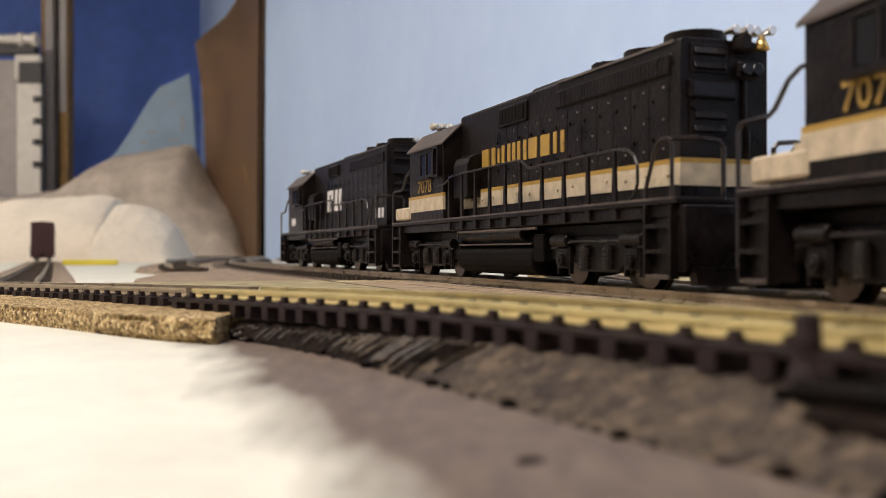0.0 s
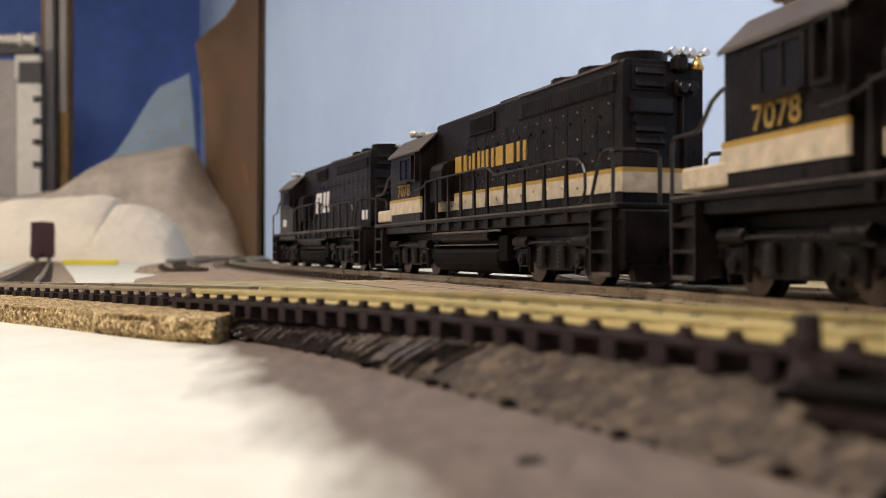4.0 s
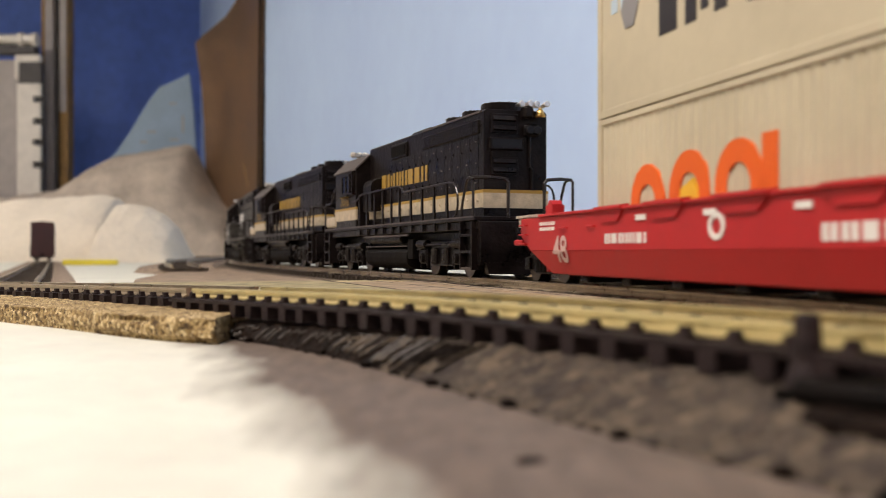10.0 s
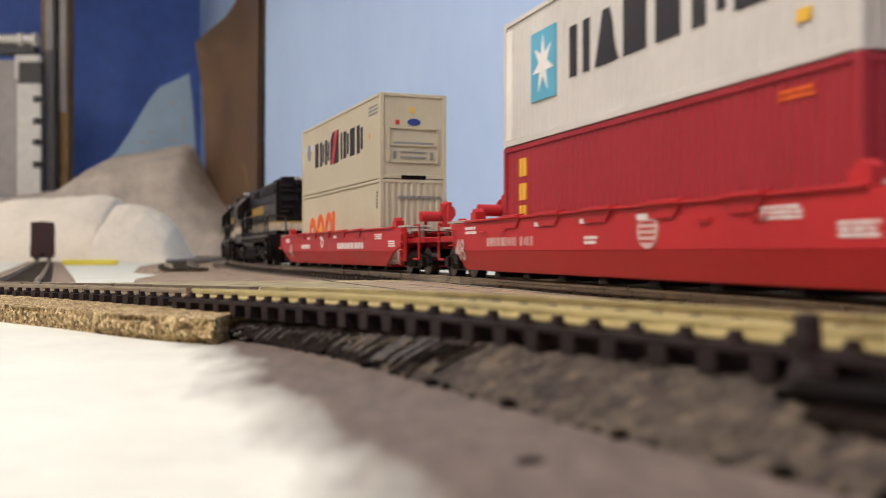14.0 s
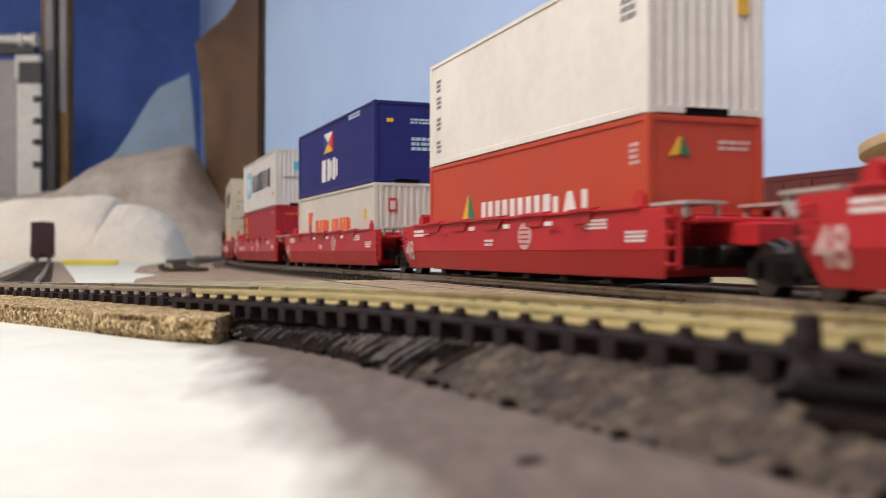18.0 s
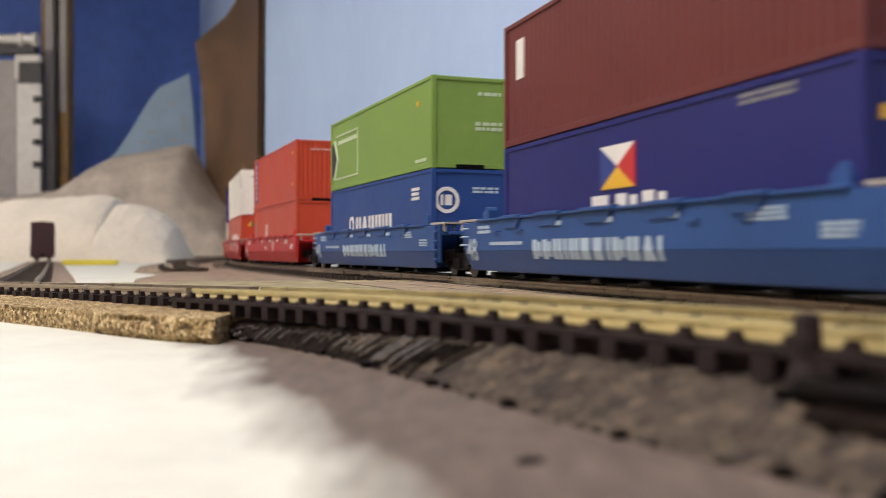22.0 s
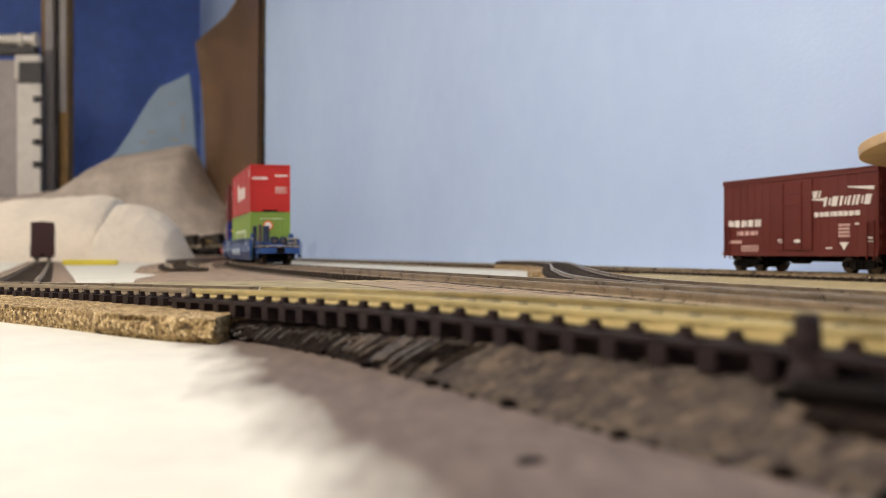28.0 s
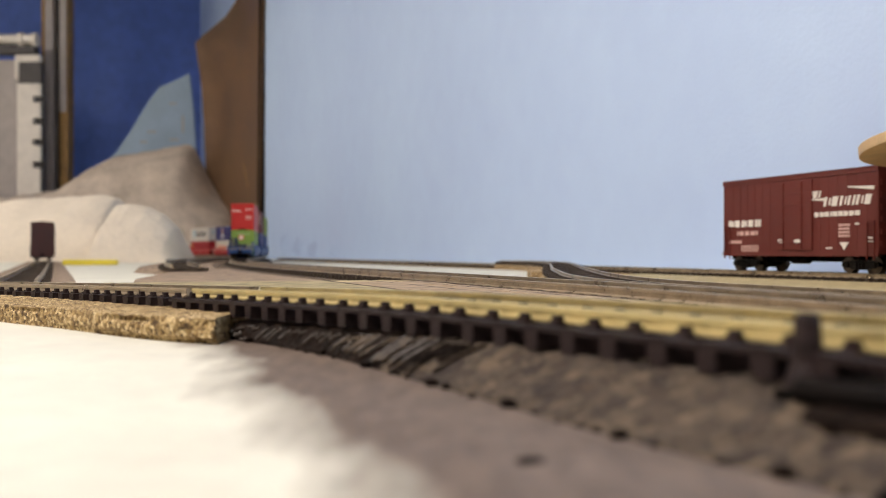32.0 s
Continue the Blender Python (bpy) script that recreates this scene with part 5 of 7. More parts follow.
def well_car(label, material, mark, front, back, seed, logo=None, trucks=(105.0,), slopes=(4, 3), marked=False):
    """A container well car: folded side sills with sloping ends, floor, bulkheads, decks over the trucks. Rail top is z = 0.
    front, back: the sills' ends; the car's middle is that of its containers."""
    car = thing("well_car", label, "freight car", "well cars")
    fi, bi = slopes
    for sx in (-1, 1):
        bm = bmesh.new()
        prism(bm, [(back + bi * 0.4, FOLD), (back, 10.4), (back, 16.6), (front, 16.6), (front, 12.0), (front - fi * 0.4, FOLD)], "x", *sorted((sx * 15.2, sx * 16.3)))
        lo = [(-16.3, FOLD), (-15.2, FOLD), (-14.15, 2.6), (-14.5, 2.6)]
        v = []
        for k, ends in ((0, (back + bi * 0.4, front - fi * 0.4)), (1, (back + bi + 1, front - fi))):
            for y in ends:
                for x, z in (lo[0:2] if k == 0 else lo[2:4]):
                    v.append(bm.verts.new((-sx * x * MM, y * MM, z * MM)))
        # v: top back outer, inner, top front outer, inner, bottom back inner, outer, bottom front inner, outer
        for f in ((0, 2, 7, 5), (1, 4, 6, 3), (4, 5, 7, 6), (0, 5, 4, 1), (2, 3, 6, 7)):
            bm.faces.new([v[i] for i in f])
        part("side_sill", bm, material, car, bevel=0.15)
        bm = bmesh.new()
        bx(bm, *sorted((sx * 14.3, sx * 16.9)), back + 10, front - 14, 16.6, 17.3)
        part("top_chord", bm, material, car, bevel=0.15)
        rng = random.Random(seed)
        for k, y in enumerate((58, 34, 8, -20, -46)):
            w = (13.0, 15.0, 16.0, 14.0, 11.0)[k]
            bm = bmesh.new()
            prism(bm, [(sx * 16.1, 16.5), (sx * 17.5, 16.9), (sx * 17.5, 17.5), (sx * 15.2, 17.9)], "y", y - w * 0.5, y + w * 0.5)
            prism(bm, [(y - w * 0.46, 16.6), (y - w * 0.28, 14.3), (y + w * 0.34, 14.3), (y + w * 0.46, 16.6)], "x", *sorted((sx * 16.2, sx * 16.75)))
            part("guide_flap", bm, material, car)
    bm = bmesh.new()
    bx(bm, -12.2, 12.2, back + 25, front - 23, 2.3, 2.95)
    part("well_floor", bm, material, car)
    for y in [float(v) for v in np.arange(back + 30, front - 14, 22)]:
        bm = bmesh.new()
        bx(bm, -13.0, 13.0, y - 2.2, y + 2.2, 0.9, 2.3)
        part("cross_bearer", bm, M["truck"], car, bevel=0.4)
    for y0, y1, name in ((front - 12, front - 10.6, "front_bulkhead"), (back + 10.6, back + 12, "rear_bulkhead")):
        box_part(name, (-13.2, 13.2, y0, y1, 2.8, 16.0), material, car, bevel=0.2)
    for y0, y1 in ((front - 10, front + 9), (back - 5, back + 10)):
        box_part("end_deck", (-13.2, 13.2, y0, y1, 13.4, 14.6), material, car, bevel=0.25)
        bm = bmesh.new()
        bx(bm, -14.8, -6.0, y0 + 1, y1 - 1, 17.0, 17.7)
        bx(bm, 6.0, 14.8, y0 + 1, y1 - 1, 17.0, 17.7)
        for x in (-14.0, -7.0, 7.0, 14.0):
            bx(bm, x - 0.4, x + 0.4, y0 + 2, y0 + 3, 14.5, 17.1)
            bx(bm, x - 0.4, x + 0.4, y1 - 3, y1 - 2, 14.5, 17.1)
        part("walkway", bm, M["grating"], car, "pale grey metal walkway grating")
    rng = random.Random(seed + 50)
    for x, y in ((-13.0, front - 16), (13.0, front - 16), (-13.0, back + 14), (13.0, back + 14)):
        bm = bmesh.new()
        bx(bm, x - 1.6, x + 1.6, y - 2.2, y + 2.2, 16.8, 19.6)
        cyl(bm, (x - 1.4, y, 19.4), (x + 1.4, y, 19.4), 1.5, 10)
        part("corner_guide", bm, material, car)
    for sx in (-1, 1):
        for y in (back - 3.4, back + 0.6):
            bm = bmesh.new()
            bx(bm, *sorted((sx * 15.6, sx * 16.5)), y - 0.35, y + 0.35, 4.6, 16.8)
            part("ladder_stile", bm, material, car)
        for k in range(4):
            bm = bmesh.new()
            tube(bm, [(sx * 16.4, back - 3.4, 5.6 + k * 3.0), (sx * 17.0, back - 3.2, 5.6 + k * 3.0), (sx * 17.0, back + 0.4, 5.6 + k * 3.0), (sx * 16.4, back + 0.6, 5.6 + k * 3.0)], 0.28)
            part("ladder_rung", bm, material, car)
        if logo:
            box_part("valve_box", (*sorted((sx * 9.4, sx * 14.2)), front + 1.0, front + 6.5, 13.2, 16.4), M["grey_metal"], car, "pale grey valve box", 0.4)
            box_part("hose_box", (*sorted((sx * 9.0, sx * 13.6)), front + 1.5, front + 6.0, 4.0, 13.2), M["truck"], car, "black brake gear box", 0.5)
        for y in (front - 30, front - 46, back + 34, back + 50):
            bm = bmesh.new()
            tube(bm, [(sx * 16.2, y - 2.0, 13.6), (sx * 16.8, y - 1.8, 13.6), (sx * 16.8, y + 1.8, 13.6), (sx * 16.2, y + 2.0, 13.6)], 0.2)
            part("tie_down_loop", bm, material, car)
    bm = bmesh.new()
    bx(bm, -11.0, 11.0, back - 3.0, back + 8.0, 5.0, 9.0)
    cyl(bm, (-8.0, back - 4.5, 7.4), (8.0, back - 4.5, 7.4), 2.2, 12)
    part("brake_gear", bm, M["truck"], car, "black brake gear under the end", bevel=0.4)
    for y in (front - 3,):
        for k in range(3):
            bm = bmesh.new()
            tube(bm, [(-16.3, y - 2.2, 10.0 + k * 2.4), (-17.1, y - 2.2, 10.0 + k * 2.4), (-17.1, y + 2.2, 10.0 + k * 2.4), (-16.3, y + 2.2, 10.0 + k * 2.4)], 0.22)
            part("grab_iron", bm, mark if material is M["blue_car"] else material, car)
    for y in trucks:
        freight_truck(car, y)
    box_part("draft_sill", (-5, 5, front - 11, front + 12, 9.0, 13.4), material, car, bevel=0.3)
    box_part("draft_sill", (-5, 5, back - 12, back + 11, 9.0, 13.4), material, car, bevel=0.3)
    p = Panel(car, "left", front, -16.3, (FOLD, 0.32))
    p.text("well_figure", C["pink_mark"] if material is M["red"] else mark, "48", 5.0 + (18.5 if fi > 10 else 0), 5.6, 6.2, "white figures", 0.3)
    if logo == "disc":
        p.disc("round_emblem", C["pink_mark"], front + 14.0, 12.0, 4.0, 3.5, 0.0, "faded pale round emblem", 0.25)
        bm = bmesh.new()
        for k in range(4):
            p.rect(bm, front + 11.2, front + 16.8, 9.8 + k * 1.2, 10.2 + k * 1.2, 0.34)
        part("emblem_bars", bm, material, car, "red bars across the emblem")
        p.lines("small_print", mark, front - 14, front - 8, 9.5, 11.6, 2, "small white print", 0.3, seed)
        if marked:
            p.bars("reporting_mark", C["pink_mark"], 33, 55, 9.5, 11.9, 9, "faded white plain marks", 0.25)
            p.bars("reporting_mark", C["pink_mark"], 58, 66, 9.5, 11.9, 2, "faded white plain marks", 0.25)
        else:
            p.lines("small_print", C["pink_mark"], 17, 32, 13.4, 14.2, 1, "faded white print line", 0.25, seed + 9)
    elif logo == "wide":
        p.bars("wordmark", mark, 55.0, 118.0, 6.2, 11.0, 12, "large pale wordmark shapes", 0.25, 0.36, kinds="oohihbbiohvi")
        p.lines("small_print", mark, 24, 48, 9.6, 11.0, 1, "small white print", 0.3, seed)
    else:
        p.bars("reporting_mark", mark, 53, 72, 9.7, 11.8, 7, "small white plain marks", 0.25, 0.34)
        p.bars("wordmark", mark, 126, 168, 9.4, 12.0, 11, "white plain wordmark shapes", 0.25, 0.36, kinds="hhbhhibihhh")
        p.disc("round_emblem", mark, 98, 12.3, 2.6, 2.4, 0.6, "small pale round emblem", 0.25)
    n = front - back
    p.lines("small_print", mark, 14, 24, 13.0, 15.6, 2, "small white print", 0.3, seed + 1)
    p.lines("small_print", mark, n - 34, n - 24, 12.8, 15.2, 3, "small white print", 0.3, seed + 2)
    p.lines("small_print", mark, n - 16, n - 8, 9.8, 12.4, 3, "small white print", 0.3, seed + 3)
    for k in range(3):
        p.box("stencil", mark, 70 + 26 * k - 2, 72 + 26 * k, 14.2, 15.3, "", 0.3)
    return car


def end_platform(car, y, direction, material, tall, plates=False):
    """The open end of a car: platform, crossover walkway, brake wheel on its stand, posts and a roller."""
    d = direction
    ys = sorted((y, y + d * 24))
    deck = 10.8 if plates else 13.2
    box_part("platform", (-13.0, 13.0, ys[0], ys[1], deck - (3.8 if plates else 2.0), deck), material, car, bevel=0.3)
    bm = bmesh.new()
    a = sorted((y + d * 6, y + d * 21))
    walk_z = deck + (0.9 if plates else 2.2)
    bx(bm, -14.0, 14.0, a[0], a[1], walk_z, walk_z + 0.7)
    for x in (-12, 12):
        for yy in (a[0] + 1.5, a[1] - 1.5):
            bx(bm, x - 0.5, x + 0.5, yy - 0.5, yy + 0.5, deck - 0.2, walk_z + 0.2)
    part("crossover_walkway", bm, M["grating"], car, "pale grating across the car end")
    if plates:
        for x0, x1, top in ((-14.8, -12.4, 25.6), (-8.2, -4.0, 25.8)):
            box_part("end_plate", (x0, x1, min(y, y + d * 2.4), max(y, y + d * 2.4), deck - 0.2, top), M["blue_grimy"], car, "grimy navy end plate", 0.5)
        box_part("plate_edge", (-11.6, -9.0, min(y + d, y + d * 2.6), max(y + d, y + d * 2.6), deck - 0.2, 26.4), M["worn_highlight"], car, "worn grey upright between the plates", 0.4)
        for x0, x1 in ((-3.6, 1.4), (2.4, 7.2)):
            y0, y1 = sorted((y + d * 2, y + d * 7))
            box_part("brake_box", (x0, x1, y0, y1, deck + 2.6, deck + 7.6), M["blue_grimy"], car, "grimy navy brake box on a short foot", 1.0)
            box_part("box_foot", (x0 + 0.8, x1 - 0.8, y0 + 0.8, y1 - 0.8, deck - 0.2, deck + 2.8), M["blue_grimy"], car, bevel=0.2)
            bm = bmesh.new()
            cyl(bm, ((x0 + x1) / 2, y + d * 6.9, deck + 4.6), ((x0 + x1) / 2, y + d * 7.5, deck + 4.6), 1.3, 14)
            part("roller_end", bm, M["worn_highlight"], car, "worn grey roller end")
        box_part("side_step", (7.6, 13.4, *sorted((y + d * 3, y + d * 9)), deck + 3.0, deck + 3.7), M["grating"], car, "small pale raised step", 0.15)
        for x in (8.2, 12.6):
            box_part("step_bracket", (x, x + 0.6, *sorted((y + d * 5, y + d * 8)), deck - 0.2, deck + 3.2), material, car)
    else:
        bm = bmesh.new()
        cyl(bm, (-7.0, y + d * 3, 21.2), (0.5, y + d * 3, 21.2), 1.9, 16)
        bx(bm, -5.5, -4.5, *sorted((y + d * 2.4, y + d * 3.6)), 13.0, 20.0)
        part("roller", bm, material, car, "cylindrical guide roller", smooth=False)
        box_part("stand", (1.2, 4.6, min(y + d * 1, y + d * 5), max(y + d * 1, y + d * 5), 13.0, 26.8 if tall else 22.0), material, car, bevel=1.0)
        bm = bmesh.new()
        cyl(bm, (3.0, y + d * 5.4, 22.5), (3.0, y + d * 6.0, 22.5), 2.9, 18)
        part("brake_wheel", bm, material, car, "hand brake wheel")
    for x in (-14.2, 14.2):
        bm = bmesh.new()
        low, high = (4.8, 14.2) if plates else (5.5, 17.5)
        tube(bm, [(x, y + d * 16, low), (x, y + d * 22, low), (x, y + d * 22, high), (x, y + d * 17, high)], 0.35)
        part("end_grab_iron", bm, material, car)
    coupler(car, y + d * 22, d)


# ---------------------------------------------------------------- diesel locomotives
def loco_truck(parent, y):
    """A two-axle power truck: frames with pedestals, springs, bearing caps, brake cylinders and shoes."""
    bm = bmesh.new()
    bx(bm, -9, 9, y - 20, y + 20, 6.0, 12.0)
    truck = part("truck", bm, M["truck"], parent, "black power truck", bevel=0.4)
    for side_ in (-1, 1):
        bm = bmesh.new()
        prism(bm, [(y - 25, 6.4), (y - 24, 9.5), (y - 9, 11.5), (y + 9, 11.5), (y + 24, 9.5), (y + 25, 6.4), (y + 20, 5.6), (y + 11, 5.2), (y + 9, 3.4), (y - 9, 3.4), (y - 11, 5.2), (y - 20, 5.6)], "x", *sorted((side_ * 11.4, side_ * 13.0)))
        for k in (-16, 16):
            bx(bm, *sorted((side_ * 12.9, side_ * 14.2)), y + k - 2.6, y + k + 2.6, 4.0, 8.8)
            for w in (-3.4, 2.6):
                bx(bm, *sorted((side_ * 12.8, side_ * 14.0)), y + k + w, y + k + w + 0.8, 2.6, 9.4)
        part("side_frame", bm, M["truck"], truck, bevel=0.15)
        for k in (-16, 16):
            bm = bmesh.new()
            cyl(bm, (side_ * 14.0, y + k, 6.0), (side_ * 15.3, y + k, 6.0), 1.7, 12)
            cyl(bm, (side_ * 15.2, y + k, 6.0), (side_ * 15.6, y + k, 6.0), 0.8, 8)
            part("bearing_cap", bm, M["truck"], truck, bevel=0.15)
            set_under(new("wheel", WHEEL[5.8]), truck, side_ * 8.6, y + k, 5.8, 180 if side_ > 0 else 0)
            bm = bmesh.new()
            bx(bm, *sorted((side_ * 8.2, side_ * 10.4)), y + k - math.copysign(7.4, k) - 0.7, y + k - math.copysign(7.4, k) + 0.7, 4.2, 8.0)
            part("brake_shoe", bm, M["truck"], truck)
        for k in (-5.4, 5.4):
            bm = bmesh.new()
            for n in range(5):
                cyl(bm, (side_ * 13.7, y + k, 4.2 + n), (side_ * 13.7, y + k, 4.75 + n), 1.45, 10)
            cyl(bm, (side_ * 13.7, y + k, 4.0), (side_ * 13.7, y + k, 9.4), 0.95, 8)
            part("coil_spring", bm, M["rail_black"], truck, "grimy coil spring")
        for k in (-17, 17):
            bm = bmesh.new()
            cyl(bm, (side_ * 13.9, y + k - 4.2, 10.6), (side_ * 13.9, y + k + 4.2, 10.6), 1.5, 12)
            cyl(bm, (side_ * 13.9, y + k - math.copysign(4.2, k), 10.6), (side_ * 13.9, y + k - math.copysign(7.6, k), 10.2), 0.5, 8)
            part("brake_cylinder", bm, M["truck"], truck, bevel=0.2)
        bm = bmesh.new()
        tube(bm, [(side_ * 14.2, y - 22, 8.8), (side_ * 14.4, y - 10, 10.4), (side_ * 14.4, y + 10, 10.4), (side_ * 14.2, y + 22, 8.8)], 0.3)
        part("sand_pipe", bm, M["rail_black"], truck)
    return truck


def locomotive(label, striped, number):
    """A four-axle hood-type diesel; rail top is z = 0, the cab end at +y."""
    eng = thing("diesel_locomotive", label, "locomotive", "diesel locomotives")
    blk = M["black"]
    bm = bmesh.new()
    bx(bm, -16.8, 16.8, -94, 94, 17.2, 18.5)
    bx(bm, -15.8, 15.8, -94, 94, 14.6, 17.2)
    bx(bm, -9, 9, -92, 92, 10.5, 14.6)
    part("frame", bm, blk, eng, bevel=0.25)
    for d in (-1, 1):
        bm = bmesh.new()
        bx(bm, -15.5, 15.5, *sorted((d * 92.5, d * 95)), 4.0, 17.0)
        part("pilot", bm, blk, eng, bevel=0.3)
        bm = bmesh.new()
        prism(bm, [(-13, 1.4), (13, 1.4), (14, 5.0), (-14, 5.0)], "y", *sorted((d * 93.5, d * 96)))
        part("snow_plow" if d > 0 else "footboard", bm, blk, eng)
        coupler(eng, d * 94, d, 9.0)
        for sx in (-1, 1):
            x0, x1 = sorted((sx * 14.6, sx * 17.0))
            box_part("step_well", (*sorted((sx * 11.2, sx * 15.4)), *sorted((d * 82.5, d * 92.6)), 3.0, 17.2), blk, eng, bevel=0.2)
            box_part("step_edge", (*sorted((sx * 15.2, sx * 17.1)), *sorted((d * 91.8, d * 92.6)), 2.6, 17.0), blk, eng)
            box_part("step_edge", (*sorted((sx * 15.2, sx * 17.1)), *sorted((d * 82.5, d * 83.3)), 2.6, 17.0), blk, eng)
            for k in range(3):
                box_part("step", (x0, x1, *sorted((d * 83.3, d * 91.8)), 2.6 + k * 5.0, 3.4 + k * 5.0), blk if k else M["grey_roof"], eng)
    # long hood
    bm = bmesh.new()
    prism(bm, [(-10.5, 18.4), (-10.5, 50.5), (-10.1, 51.0), (-9.5, 51.3), (9.5, 51.3), (10.1, 51.0), (10.5, 50.5), (10.5, 18.4)], "y", -86, 38)
    hood = part("long_hood", bm, blk, eng, bevel=0.12)
    bm = bmesh.new()
    bx(bm, -11.1, 11.1, -83, -30, 44.0, 48.6)
    part("radiator_section", bm, blk, eng, bevel=0.5)
    for sx in (-1, 1):
        bm = bmesh.new()
        for i in range(30):
            y = -80 + i * 1.6
            bx(bm, *sorted((sx * 11.05, sx * 11.18)), y, y + 0.8, 44.4, 48.2)
        part("radiator_grille", bm, blk, hood)
        for i in range(13):
            y = -82 + i * 7.6
            if sx < 0 and y > 8:
                continue
            bm = bmesh.new()
            bx(bm, *sorted((sx * 10.4, sx * 10.64)), y, y + 7.35, 27.2, 43.4)
            bx(bm, *sorted((sx * 10.7, sx * 11.1)), y + 5.6, y + 6.5, 31.0, 31.8)
            bx(bm, *sorted((sx * 10.7, sx * 11.1)), y + 5.6, y + 6.5, 39.0, 39.8)
            part("hood_door", bm, blk, hood, bevel=0.06)
        bm = bmesh.new()
        bx(bm, *sorted((sx * 11.2, sx * 11.5)), -12, 5, 44.4, 48.4)
        for i in range(7):
            bx(bm, *sorted((sx * 11.4, sx * 11.58)), -11.5 + i * 2.3, -11.1 + i * 2.3, 44.8, 48.0)
        part("intake_grille", bm, M["black_matt"], hood)
        bm = bmesh.new()
        prism(bm, [(sx * 10.3, 24.5), (sx * 15.2, 24.5), (sx * 15.2, 34.6), (sx * 14.4, 36.6), (sx * 12.6, 37.6), (sx * 10.3, 37.8)], "y", 20.5, 32.5)
        part("blower_housing", bm, blk, hood, "black rounded blower housing", bevel=0.25)
    # roof
    for y, r in ((-75.5, 6.6), (-57, 5.8), (-40.5, 5.4)):
        bm = bmesh.new()
        cyl(bm, (0, y, 51.2), (0, y, 54.4), r, 28)
        fan = part("roof_fan", bm, blk, hood, "round radiator fan", bevel=0.25)
        bm = bmesh.new()
        for k in range(6):
            a = k * math.pi / 6
            tube(bm, [(r * 0.9 * math.cos(a), y + r * 0.9 * math.sin(a), 54.55), (-r * 0.9 * math.cos(a), y - r * 0.9 * math.sin(a), 54.55)], 0.15, 4)
        part("fan_grille", bm, M["black_matt"], fan)
    box_part("exhaust_stack", (-4.5, 4.5, -26, -14, 51.2, 53.4), blk, hood, bevel=0.4)
    box_part("roof_hatch", (-6.5, 6.5, -12, 16, 51.2, 52.2), blk, hood, bevel=0.4)
    box_part("roof_hatch", (-7.5, 7.5, 18, 32, 51.2, 51.9), blk, hood, bevel=0.3)
    for sx in (-1, 1):
        # The roof edge's highlight, laid on as a lighter strip.
        bm = bmesh.new()
        bx(bm, *sorted((sx * 10.2, sx * 11.0)), -84, -31, 50.4, 51.0)
        part("roof_rim", bm, M["worn_highlight"], hood, "lighter strip painted as the roof edge's highlight")
        bm = bmesh.new()
        bx(bm, *sorted((sx * 10.4, sx * 11.3)), -13, 6, 43.6, 49.2)
        part("intake_box", bm, blk, hood, bevel=0.3)
    box_part("exhaust_cowl", (-8.0, 8.0, -30, -10, 51.2, 52.6), blk, hood, bevel=0.5)
    # rear end of the hood
    for z0, z1 in ((44.2, 50.0), (31.4, 36.8)):
        bm = bmesh.new()
        bx(bm, -8.4, 0.6, -86.5, -85.9, z0, z1)
        for k in range(2):
            z = z0 + 0.5 + k * (z1 - z0) / 2
            prism(bm, [(-86.4, z), (-87.3, z + 0.4), (-86.4, z + 1.9)], "x", -7.6, -0.2)
        part("rear_louvre", bm, blk, hood, bevel=0.1)
    bm = bmesh.new()
    bx(bm, -9.0, 2.2, -87.2, -86, 38.9, 42.7)
    board = part("number_board", bm, blk, hood, bevel=0.3)
    box_part("glass", (-8.3, 1.5, -87.35, -87.1, 39.5, 42.1), M["glass"], board)
    bm = bmesh.new()
    bx(bm, 2.4, 7.4, -87.6, -86, 43.2, 47.0)
    lamp = part("lamp_bracket", bm, blk, hood, bevel=0.6)
    for x in (3.7, 6.1):
        bm = bmesh.new()
        cyl(bm, (x, -89.0, 45.1), (x, -87.4, 45.1), 1.35, 14)
        part("rear_light", bm, M["glass"], lamp, "unlit rear lamp", bevel=0.2)
    bm = bmesh.new()
    tube(bm, [(4.4, -86.6, 43.4), (4.4, -86.6, 34.0), (5.2, -86.6, 33.0), (5.2, -86.6, 27.0)], 0.45)
    part("conduit", bm, blk, hood)
    bm = bmesh.new()
    cyl(bm, (-7.4, -87.0, 37.6), (-7.4, -86, 37.6), 1.1, 12)
    part("class_light", bm, blk, hood)
    bm = bmesh.new()
    bx(bm, 1.6, 5.0, -89.0, -85.6, 48.6, 52.4)
    part("horn_bracket", bm, blk, hood, bevel=0.7)
    bm = bmesh.new()
    cyl(bm, (7.2, -88.4, 49.2), (7.2, -88.4, 51.4), 1.7, 14, 0.9)
    cyl(bm, (7.2, -88.4, 51.2), (7.2, -88.4, 52.0), 0.6, 8)
    part("bell", bm, M["brass"], hood, "small brass bell", smooth=True)
    bm = bmesh.new()
    bx(bm, 1.0, 9.0, -87.6, -86.6, 52.1, 52.7)
    for x, y0, y1 in ((1.2, -88.6, -84.5), (3.6, -89.6, -85), (6.0, -88.8, -84), (9.0, -89.8, -85.5)):
        cyl(bm, (x, y0, 53.1), (x, y1, 53.1), 1.0, 10, 0.45)
    part("horn", bm, M["silver"], hood, "silver multi-chime horn", bevel=0.1)
    for sx in (-1, 1):
        bm = bmesh.new()
        for i in range(11):
            for z in (29.0, 35.0, 41.6):
                y = -80.5 + i * 7.6
